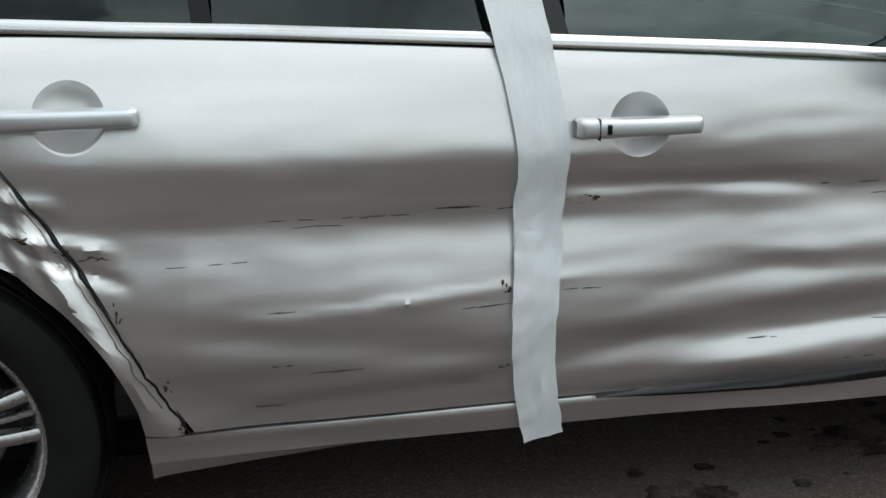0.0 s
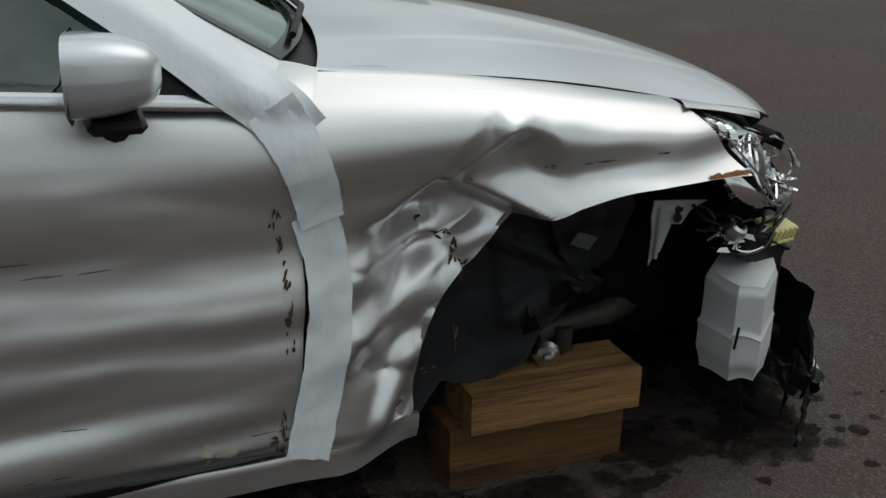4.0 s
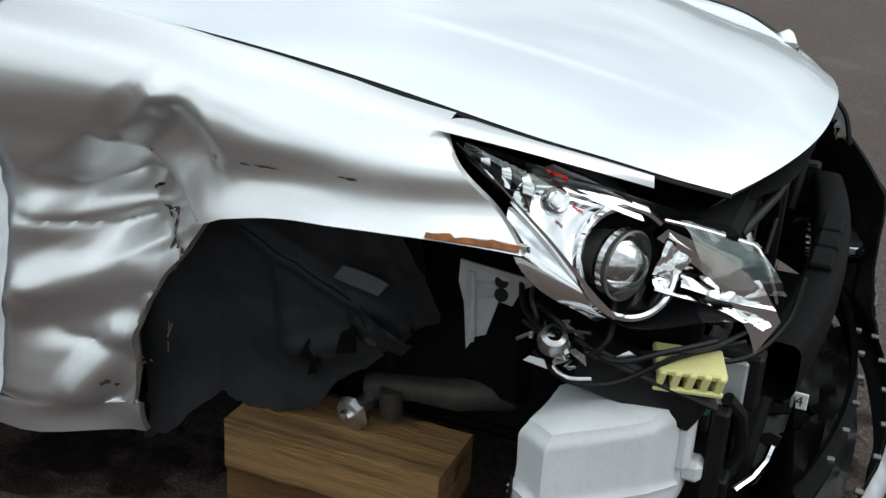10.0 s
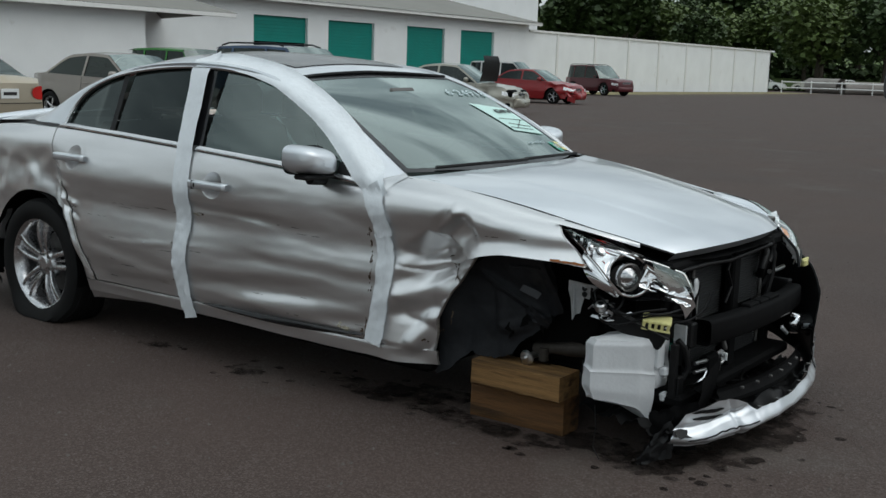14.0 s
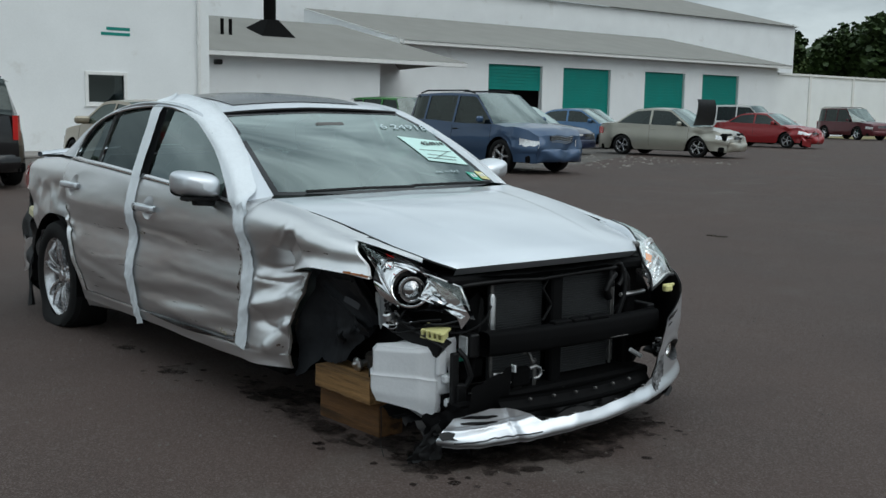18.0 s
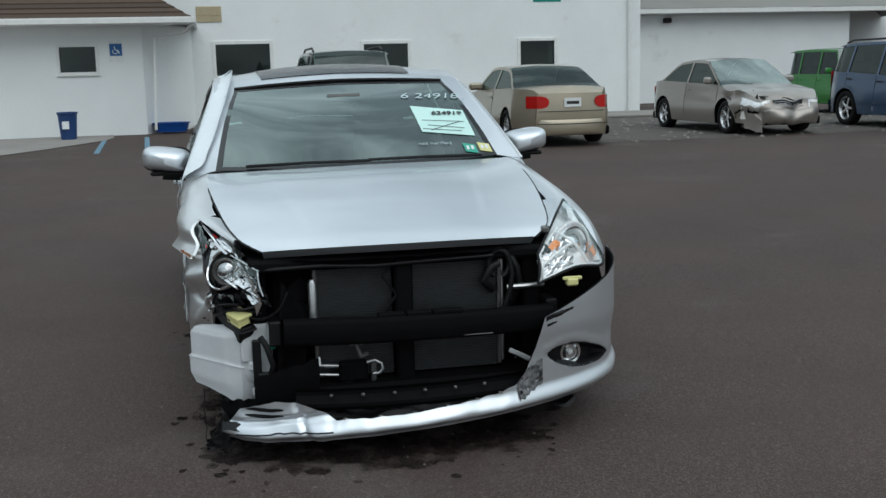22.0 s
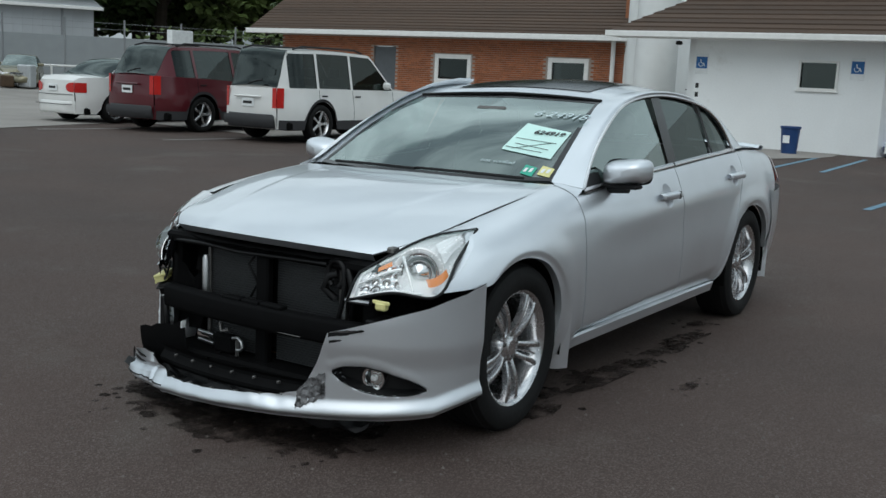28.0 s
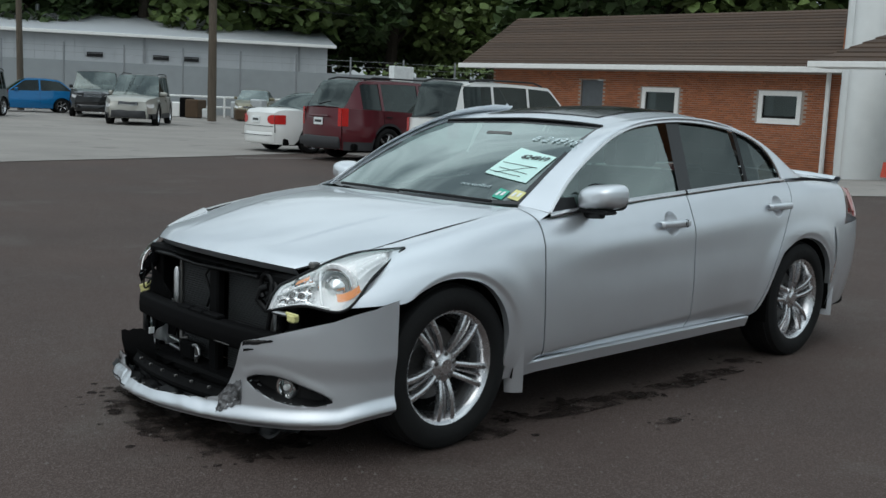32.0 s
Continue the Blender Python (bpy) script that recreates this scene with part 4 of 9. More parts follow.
def tree(kind, r, h, mt, seed, n):
    rnd = random.Random(seed)
    t = thing("tree", "tall dark leafy tree beyond the yard" if kind else "bushy green roadside tree", "tree", group="background trees")
    tr = Mesh().tube([(0, 0, -.2), (.1, .05, h * .25), (-.08, .1, h * .5), (.05, 0, h * .85)], [.035 * h, .028 * h, .02 * h, .006 * h], 9)
    for k in range(6):
        a, z0 = rnd.uniform(0, 6.28), h * rnd.uniform(.25, .6)
        tr.tube([(0, 0, z0), (r * .35 * math.cos(a), r * .35 * math.sin(a), z0 + h * .12), (r * .65 * math.cos(a), r * .65 * math.sin(a), z0 + h * .22)], [.012 * h, .008 * h, .003 * h], 6)
    part("trunk", tr, BARK, t)
    part("crown", leaf_crown(rnd, r, h, n * 2, .05 * h), mt, t, smooth=False)
    return t


TREES = [tree(1, 5.0, 11, LEAF, 1, 2600), tree(1, 4.2, 13, LEAF, 2, 2600), tree(1, 5.5, 9.5, LEAF2, 3, 2400), tree(1, 4.0, 10, LEAF, 4, 2400)]
rt = random.Random(11)
spots = [(-92 + 5.6 * k + rt.uniform(-2, 2), 128 + rt.uniform(-6, 14) + .1 * k) for k in range(26)]
spots += [(-70 + 5.2 * k, 158 + rt.uniform(-6, 10)) for k in range(12)]
spots += [(lerp(6, -74, k / 21) + rt.uniform(-2, 2), lerp(-98, -40, k / 21) + rt.uniform(-4, 3)) for k in range(22)]
spots += [(lerp(10, -85, k / 19) + rt.uniform(-2, 2), lerp(-112, -52, k / 19) + rt.uniform(-4, 3)) for k in range(20)]
spots += [(lerp(-44, -62, k / 7) + rt.uniform(-2, 2), lerp(-34, -8, k / 7)) for k in range(8)]
spots += [(-66.0 + 5 * k, -74.1 + 3 * k) for k in (-1, 0, 1)] + [(-67.5 + 5 * k, -73.1 + 3 * k) for k in (-1, 0, 1)]
spots += [(-92 + 4.6 * k + rt.uniform(-1, 1), 150 + rt.uniform(-3, 3)) for k in range(12)]
used = set()
for k, (x, y) in enumerate(spots):
    i = k % 4
    zz = 0.0 if y < 100 else 7 * smoothstep(112, 240, y) - .3
    s = rt.uniform(.85, 1.25) if y > 0 else rt.uniform(1.1, 1.5)
    m = Matrix.Translation((x, y, zz)) @ Matrix.Rotation(rt.uniform(0, 6.28), 4, "Z") @ Matrix.Diagonal((s, s, s, 1))
    if i not in used:
        TREES[i].matrix_basis = m
        used.add(i)
    else:
        c = copy_thing(TREES[i], Matrix.Identity(4))
        c.matrix_basis = m
far = Mesh()
rh = random.Random(23)
for k in range(4200):
    t = rh.random()
    p = Vector((lerp(-104, -24, t), 152, 1.2)) + Vector((0, rh.gauss(0, 2.0), abs(rh.gauss(0, 1)) * (3.0 if t < .6 else 1.4) + .2))
    a = Euler((rh.uniform(-1, 1), rh.uniform(-1, 1), rh.uniform(0, 6.28))).to_matrix()
    far.add([p + a @ Vector(q) * rh.uniform(.5, 1.2) for q in ((-.6, -.2, 0), (0, -.5, .12), (.65, -.1, 0), (.25, .5, -.1))], [(0, 1, 2, 3)])
solo("far_undergrowth", far, LEAF, "dark undergrowth below the far trees", "undergrowth", kind="stuff", smooth=False)
bush = Mesh()
rb_ = random.Random(21)
for k in range(1100):
    t = rb_.random()
    p = Vector((lerp(-38, -46, t), lerp(-45, -41, t), 0)) + Vector((rb_.gauss(0, 1.2), rb_.gauss(0, 1.2), rb_.uniform(.2, 3.4)))
    a = Euler((rb_.uniform(-1, 1), rb_.uniform(-1, 1), rb_.uniform(0, 6.28))).to_matrix()
    bush.add([p + a @ Vector(q) * rb_.uniform(.15, .4) for q in ((-.6, -.2, 0), (0, -.5, .12), (.65, -.1, 0), (.25, .5, -.1))], [(0, 1, 2, 3)])
solo("shrubs", bush, LEAF2, "leafy shrubs behind the slatted fence", "shrubs", kind="stuff", smooth=False)

# far yard: dark tank and concrete pipes on the verge
solo("storage_tank", Mesh().tube([(-18.2, 79.5, 1.2), (-18.0, 79.6, 1.2), (-12.6, 81.5, 1.2), (-12.4, 81.6, 1.2)], [1.05, 1.2, 1.2, 1.05], 28), mat("dark_grey_steel_tank", (.03, .032, .037), .5, .3, var=.2, scale=1), "dark steel tank lying on the ground", "tank")
for xa, ya, xb, yb, rr in ((-33.2, 108.0, -29.4, 106.0, .75), (-28.7, 104.0, -24.3, 110.0, .62)):
    solo("concrete_pipe", Mesh().tube([(xa, ya, rr), (xb, yb, rr)], rr, 20, False).tube([(xb, yb, rr), (xa, ya, rr)], rr * .84, 20, False), CONCRETE, "pale concrete pipe lying on the verge", "pipe", "concrete pipes")
far_rail = thing("pole_fence", "pale post and rail fence along the verge", "fence")
for z0 in (.5, 1.05):
    part("rail", Mesh().tube([(-34, 102, z0), (-24, 103, z0), (-14, 105, z0)], .06, 6), WHITE_TRIM, far_rail)
for k in range(8):
    part("post", Mesh().tube([(-34 + 2.8 * k, 102 + .4 * k, 0), (-34 + 2.8 * k, 102 + .4 * k, 1.2)], .07, 6), WHITE_TRIM, far_rail)

# ---------------------------------------------------------------- the damaged sedan: body surface
# Sections from sill to belt or hood edge, (half width, height) at each station along the car.
STATIONS = [
    (-2.42, (.55, .25), (.60, .40), (.62, .55), (.62, .70), (.61, .80), (.60, .88), (.57, .95), (.50, .985)),
    (-2.20, (.74, .25), (.78, .40), (.80, .55), (.80, .70), (.79, .80), (.76, .88), (.72, .95), (.66, .99)),
    (-1.80, (.82, .24), (.855, .38), (.87, .55), (.865, .70), (.85, .80), (.82, .89), (.775, .97), (.70, 1.02)),
    (-1.425, (.84, .22), (.87, .36), (.885, .55), (.878, .70), (.86, .82), (.835, .91), (.80, .98), (.765, 1.022)),
    (-0.90, (.835, .24), (.865, .36), (.878, .55), (.872, .70), (.864, .82), (.842, .90), (.815, .97), (.795, 1.01)),
    (-0.20, (.835, .24), (.865, .36), (.876, .54), (.87, .68), (.865, .79), (.842, .865), (.815, .935), (.795, .975)),
    (0.50, (.835, .24), (.865, .36), (.875, .52), (.87, .66), (.865, .765), (.842, .835), (.815, .89), (.79, .93)),
    (0.88, (.835, .24), (.865, .36), (.875, .52), (.872, .65), (.86, .74), (.84, .82), (.785, .90), (.70, .945)),
    (1.20, (.835, .24), (.865, .36), (.88, .50), (.88, .63), (.866, .73), (.83, .82), (.77, .875), (.69, .905)),
    (1.425, (.84, .24), (.87, .36), (.888, .50), (.885, .62), (.868, .72), (.825, .80), (.755, .845), (.67, .862)),
    (1.70, (.82, .24), (.85, .36), (.868, .50), (.862, .61), (.838, .69), (.79, .76), (.71, .80), (.63, .808)),
    (1.90, (.76, .20), (.79, .33), (.81, .46), (.80, .58), (.775, .65), (.72, .715), (.64, .748), (.56, .756)),
    (2.10, (.62, .19), (.67, .30), (.69, .42), (.68, .53), (.64, .60), (.58, .64), (.50, .67), (.44, .68)),
]
SX = np.array([s[0] for s in STATIONS])
SP = np.array([[c for c in s[1:]] for s in STATIONS])


SECTIONS = {}


def _section(x):
    """The section at x as eight smooth control points."""
    if x not in SECTIONS:
        SECTIONS[x] = _make_section(x)
    return SECTIONS[x]


def _make_section(x):
    i = int(np.clip(np.searchsorted(SX, x) - 1, 0, len(SX) - 2))
    u = (x - SX[i]) / (SX[i + 1] - SX[i])
    h = SX[i + 1] - SX[i]
    m1 = (SP[i + 1] - SP[max(0, i - 1)]) / (SX[i + 1] - SX[max(0, i - 1)]) * h
    m2 = (SP[min(len(SX) - 1, i + 2)] - SP[i]) / (SX[min(len(SX) - 1, i + 2)] - SX[i]) * h
    return (2 * u**3 - 3 * u**2 + 1) * SP[i] + (u**3 - 2 * u**2 + u) * m1 + (-2 * u**3 + 3 * u**2) * SP[i + 1] + (u**3 - u**2) * m2


def skin(x, v):
    """Half width and height of the body side at x; v runs 0..7 up the section."""
    c = _section(x)
    i = int(min(6, max(0, math.floor(v))))
    u = v - i
    p0, p1, p2, p3 = c[max(0, i - 1)], c[i], c[i + 1], c[min(7, i + 2)]
    m1 = (p2 - p0) / (2 if i > 0 else 1)
    m2 = (p3 - p1) / (2 if i < 6 else 1)
    return (2 * u**3 - 3 * u**2 + 1) * p1 + (u**3 - 2 * u**2 + u) * m1 + (-2 * u**3 + 3 * u**2) * p2 + (u**3 - u**2) * m2


def v_of(x, z):
    zs = _section(x)[:, 1]
    for i in range(7):
        if z <= zs[i + 1] or i == 6:
            lo, hi = float(i), float(i + 1)
            break
    if z >= zs[7]:
        return 7.0
    if z <= zs[0]:
        return 0.0
    for _ in range(14):
        md = (lo + hi) / 2
        if skin(x, md)[1] < z:
            lo = md
        else:
            hi = md
    return (lo + hi) / 2


BELT_X = [-2.42, -1.425, -1.16, -0.76, -0.2, 0.28, 0.88]
BELT_Z = [0.985, 1.022, 1.02, 1.005, 0.975, 0.948, 0.9]


def belt(x):
    return float(np.interp(x, BELT_X, BELT_Z))


def cabin_y(x, z):
    """Half width of the side glass."""
    return 0.797 - 0.47 * (z - belt(x)) - 0.10 * max(0, -1.0 - x)


# sharp folds of the struck side: from (x, z) to (x, z), height out of the panel, half width
FOLDS = (
    (.93, .600, 1.14, .628, .020, .045), (.96, .665, 1.13, .655, -.014, .035), (.90, .480, 1.12, .545, .024, .060), (.92, .415, 1.09, .44, -.012, .045),
    (.985, .30, 1.075, .43, .024, .045), (1.00, .53, 1.12, .60, -.010, .032), (1.10, .56, 1.22, .63, .010, .026),
    (1.115, .745, 1.20, .84, -.010, .040), (1.19, .845, 1.27, .80, .008, .040),
    (.02, .345, .80, .405, .013, .050), (-.20, .40, .60, .47, -.010, .060), (-.90, .50, -.35, .415, -.006, .045),
    (-.95, .30, -1.19, .76, .016, .030), (-1.03, .33, -1.24, .72, -.014, .028), (-1.02, .66, -1.22, .70, .010, .020), (-1.00, .60, -1.16, .66, -.010, .022), (-1.10, .74, -1.28, .77, .010, .022),
    (-.85, .36, -.30, .40, .006, .040), (.20, .575, .82, .56, .007, .045), (-.24, .735, .30, .715, -.008, .030),
)


def fold_at(x, z, ax, az, bx, bz, wid):
    """1 on the line of a fold, falling to 0 at its half width and fading at its ends."""
    dx, dz = bx - ax, bz - az
    L = math.hypot(dx, dz)
    q = ((x - ax) * dx + (z - az) * dz) / (L * L)
    if q < -.15 or q > 1.15:
        return 0.0
    s = abs((x - ax) * dz - (z - az) * dx) / L + .010 * nz(x * 4, z * 4, ax)
    return smoothstep(0, 1, 1 - max(0.0, s) / wid) * smoothstep(-.15, .2, q) * smoothstep(1.15, .8, q)


def crush(x, z):
    """How far the struck right side is pushed in at (x, z)."""
    fw = smoothstep(0.5, 0.88, x)
    up = smoothstep(lerp(0.98, 0.90, fw), lerp(0.80, 0.73, fw), z)
    base = float(np.interp(x, [-2.2, -1.3, -0.9, -0.6, -0.2, 0.2, 0.8, 1.0, 1.13, 1.3, 1.5, 1.75], [0.03, 0.01, -0.02, -0.012, 0.012, 0.03, 0.055, 0.075, 0.085, 0.045, 0.015, 0.0]))
    d = base * (0.35 + 0.65 * math.exp(-((z - 0.58) / 0.26) ** 2)) * up
    along = smoothstep(-1.35, -0.8, x) * smoothstep(1.35, 0.9, x)
    z1 = 0.69 + 0.02 * math.sin(2.1 * x + 0.5) - 0.035 * smoothstep(0.1, 0.9, x) + 0.02 * nz(x * 1.3, 3.1)
    z2 = 0.385 + 0.02 * math.sin(3.0 * x) + 0.015 * nz(x * 1.7, 8.2) - 0.02 * smoothstep(0.2, 0.9, x)
    w1 = 0.085 + 0.025 * nz(x * 1.1, 5.5)
    d += along * 0.019 * (1 + 0.35 * nz(x * 1.4, 1.7)) * math.exp(-((z - z1) / w1) ** 2)
    d += along * 0.015 * (1 + 0.4 * nz(x * 1.9, 4.4)) * math.exp(-((z - z2) / 0.06) ** 2)
    d += along * smoothstep(-0.1, 0.25, x) * 0.010 * math.exp(-((z - 0.535 - 0.02 * math.sin(4 * x)) / 0.035) ** 2)
    d += up * along * (0.008 * nz(x * 1.3, z * 6, 2.0) + 0.0030 * nz(x * 4.0, z * 16, 7.0) + 0.0012 * nz(x * 9, z * 30, 4.0))
    d += -0.0035 * along * smoothstep(0.012, 0.0, abs(z - (0.515 + 0.075 * (x + 0.75)))) * smoothstep(-0.95, -0.6, x) * smoothstep(-0.1, -0.35, x)
    d += min(.12, max(0.0, .80 - .028 * (x + .6) - z)) * .13 * smoothstep(-1.45, -1.2, x) * smoothstep(.35, -.1, x)
    # fender buckle ahead of the door
    f = smoothstep(0.86, 1.0, x) * smoothstep(1.42, 1.22, x) * smoothstep(0.9, 0.8, z)
    if f > 0:
        ax, az, bx, bz = 1.0, 0.665, 1.235, 0.845
        L = math.hypot(bx - ax, bz - az)
        s = ((x - ax) * (bz - az) - (z - az) * (bx - ax)) / L
        q = ((x - ax) * (bx - ax) + (z - az) * (bz - az)) / L / L
        d += f * 0.05 * smoothstep(-0.004, 0.045, s) * smoothstep(0.24, 0.07, s) * smoothstep(-0.25, 0.2, q) * smoothstep(1.12, 0.9, q)
        r = 1 - abs(nz(x * 4.5 + z * 4, z * 7 - x * 3, 11.0)) * 2.2
        d += f * smoothstep(0.72, 0.6, z) * 0.012 * (r * r * r - 0.3)
        d += f * smoothstep(0.75, 0.62, z) * 0.004 * nz(x * 12, z * 14, 3.0)
    # skin folded in behind the wheel opening, under the overhanging strip
    zb_ = float(np.interp(x, [.88, 1.0, 1.09, 1.2, 1.31, 1.4], [.70, .73, .765, .712, .655, .58]))
    wb_ = float(np.interp(x, [.88, 1.0, 1.1, 1.3], [.20, .12, .048, .032]))
    s_in = smoothstep(0, wb_, zb_ - z) * smoothstep(.90, 1.07, x) * smoothstep(1.40, 1.28, x)
    d += .088 * s_in
    for ax, az, bx, bz, hgt, wid in FOLDS:
        d -= hgt * fold_at(x, z, ax, az, bx, bz, wid)
    # dragged strip over the wheel opening
    h = smoothstep(1.15, 1.35, x) * smoothstep(1.95, 1.7, x)
    d += h * 0.03 * math.exp(-((z - 0.735 - 0.03 * (1.4 - x)) / 0.045) ** 2) + h * 0.004 * nz(x * 9, z * 18, 1.0)
    # fender end bent in beside the lamp
    d += 0.048 * smoothstep(1.48, 1.75, x) * smoothstep(0.84, 0.72, z)
    # rear quarter
    r = smoothstep(-1.05, -1.35, x) * smoothstep(0.95, 0.82, z)
    d += r * (0.034 * nz(x * 5, z * 6, 21.0) + 0.012 * nz(x * 11, z * 12, 5.0) + 0.02)
    d += r * 0.035 * math.exp(-(((x + 1.25) / 0.07) ** 2 + ((z - 0.72) / 0.12) ** 2))
    return d


HANDLES = {1: ((-0.062, 0.846), (-1.095, 0.893)), -1: ((-0.075, 0.838), (-1.07, 0.889))}


def styling(sg, x, z):
    """Pressed lines of the side: the tuck above the sill and the lips round the wheel openings."""
    o = 0.0
    if -.92 < x < 1.02:
        zc = lerp(.392, .322, (x + .8) / 1.65)
        o -= .024 * min(1, max(0, (zc - z) / max(.02, zc - .305))) * smoothstep(.29, .305, z) * smoothstep(-.92, -.80, x) * smoothstep(1.02, .85, x) * (1 if sg > 0 else .35)
    if sg > 0:
        for cx in (-1.425, 1.425):
            r = math.hypot(x - cx, z - .335)
            if r < .56:
                o += (.011 * smoothstep(.56, .43, r) - .008 * smoothstep(.40, .37, r)) * smoothstep(.84, .72, z)
    return o


def body_point(sg, x, v):
    """A point of the body side; sg is 1 for the left, -1 for the struck right."""
    y, z = skin(x, v)
    y += styling(sg, x, z)
    if sg < 0:
        y -= crush(x, z)
    return np.array((x, sg * y, z))


def on_side(sg, x, z, off=0.0):
    """A point on the body side or the side glass plane at (x, z), off metres proud of it."""
    if z > belt(x) and x < 0.95:
        return np.array((x, sg * (cabin_y(x, z) + off), z))
    p = body_point(sg, x, v_of(x, z))
    p[1] += sg * off
    return p


def sag(p):
    """The struck side hangs lower on its flat tyre."""
    x, y, z = p
    if y >= 0:
        return (x, y, z)
    return (x, y, z - 0.028 * min(1, -y / 0.8) * smoothstep(1.5, 0.7, x) - .028 * smoothstep(.80, 1.06, x) * smoothstep(1.30, 1.10, x) * smoothstep(.46, .28, z) * smoothstep(.6, .66, -y))


car = thing("damaged_sedan", "silver four-door sedan with crushed side and torn-off front bumper", "car")


def cp(name, mesh, material, parent=car, label="", smooth=True):
    return part(name, mesh, material, parent, label, smooth, sag)


def rimmed(fn, nu, nv, sg, depth=0.018):
    """A panel with its edges turned inwards."""
    m = Mesh()
    P = [[np.array(fn(i / nu, j / nv)) for j in range(nv + 1)] for i in range(nu + 1)]
    vs = [p for row in P for p in row]
    w = nv + 1
    fs = [(i * w + j, (i + 1) * w + j, (i + 1) * w + j + 1, i * w + j + 1) for i in range(nu) for j in range(nv)]
    edge = [(i, 0) for i in range(nu)] + [(nu, j) for j in range(nv)] + [(i, nv) for i in range(nu, 0, -1)] + [(0, j) for j in range(nv, 0, -1)]
    o = len(vs)
    vs += [P[i][j] - np.array((0, sg * depth, 0)) for i, j in edge]
    k = len(edge)
    fs += [(edge[a][0] * w + edge[a][1], o + a, o + (a + 1) % k, edge[(a + 1) % k][0] * w + edge[(a + 1) % k][1]) for a in range(k)]
    m.add(vs, fs)
    return m if sg < 0 else m.flip()


def cut_cups(m, sg):
    """Opens a panel where the handle recesses sit."""
    m.f = [f for f in m.f if not any(math.hypot(np.mean([m.v[i][0] for i in f]) - cx, np.mean([m.v[i][2] for i in f]) - cz) < .066 for cx, cz in HANDLES[sg])]
    return m


def side_panel(sg, bottom, top, left, right, nu, nv, depth=0.018, inset=0.0):
    """A body-side panel between four curves given as (x, z); it is laid on the side surface."""

    def flat(c):
        cv, seen = curve(c), {}

        def laid(t):
            if t not in seen:
                p = cv(t)
                seen[t] = np.array((p[0], v_of(p[0], p[1])))
            return seen[t]

        return laid

    b, t, l, r = flat(bottom), flat(top), flat(left), flat(right)
    patch = coons(b, t, l, r)

    def at(u, v):
        x, q = patch(u, v)
        return body_point(sg, x, min(7.0, max(0.0, q)))

    return rimmed(at, nu, nv, sg, depth)


HOOD_E = [(.905, .698, .943), (1.1, .694, .917), (1.3, .68, .885), (1.5, .657, .846), (1.7, .625, .801), (1.80, .603, .781), (1.885, .572, .759), (1.957, .508, .731)]
G = 0.003
DOOR_F = [(.873, .302), (.899, .62), (.885, .80), (.873, .899)]
DOOR_M = [(-.262, .302), (-.256, .60), (-.258, .80), (-.250, .973)]
DOOR_R = [(-.875, .302), (-.958, .40), (-1.07, .62), (-1.17, .78), (-1.27, .92), (-1.30, 1.017)]
ARCH_F = [(1.115, .30), (1.12, .44), (1.165, .56), (1.26, .655), (1.39, .70), (1.50, .702), (1.61, .672), (1.70, .632), (1.80, .626), (1.92, .618)]
ARCH_F_R = [(1.066, .297), (1.074, .35), (1.084, .41), (1.108, .462), (1.137, .512), (1.176, .556), (1.218, .607), (1.258, .654), (1.310, .672), (1.345, .686), (1.45, .704), (1.60, .702), (1.745, .690)]
ARCH_R_R = [(-.995, .302), (-1.008, .37), (-1.045, .47), (-1.115, .56), (-1.20, .63), (-1.32, .685), (-1.46, .70), (-1.60, .655), (-1.72, .54), (-1.77, .40)]
ARCH_R = [(-.885, .30), (-.945, .34), (-1.03, .53), (-1.13, .63), (-1.28, .69), (-1.44, .70), (-1.60, .655), (-1.72, .54), (-1.77, .40)]


def off(c, dx, dz=0.0):
    return [(x + dx, z + dz) for x, z in c]


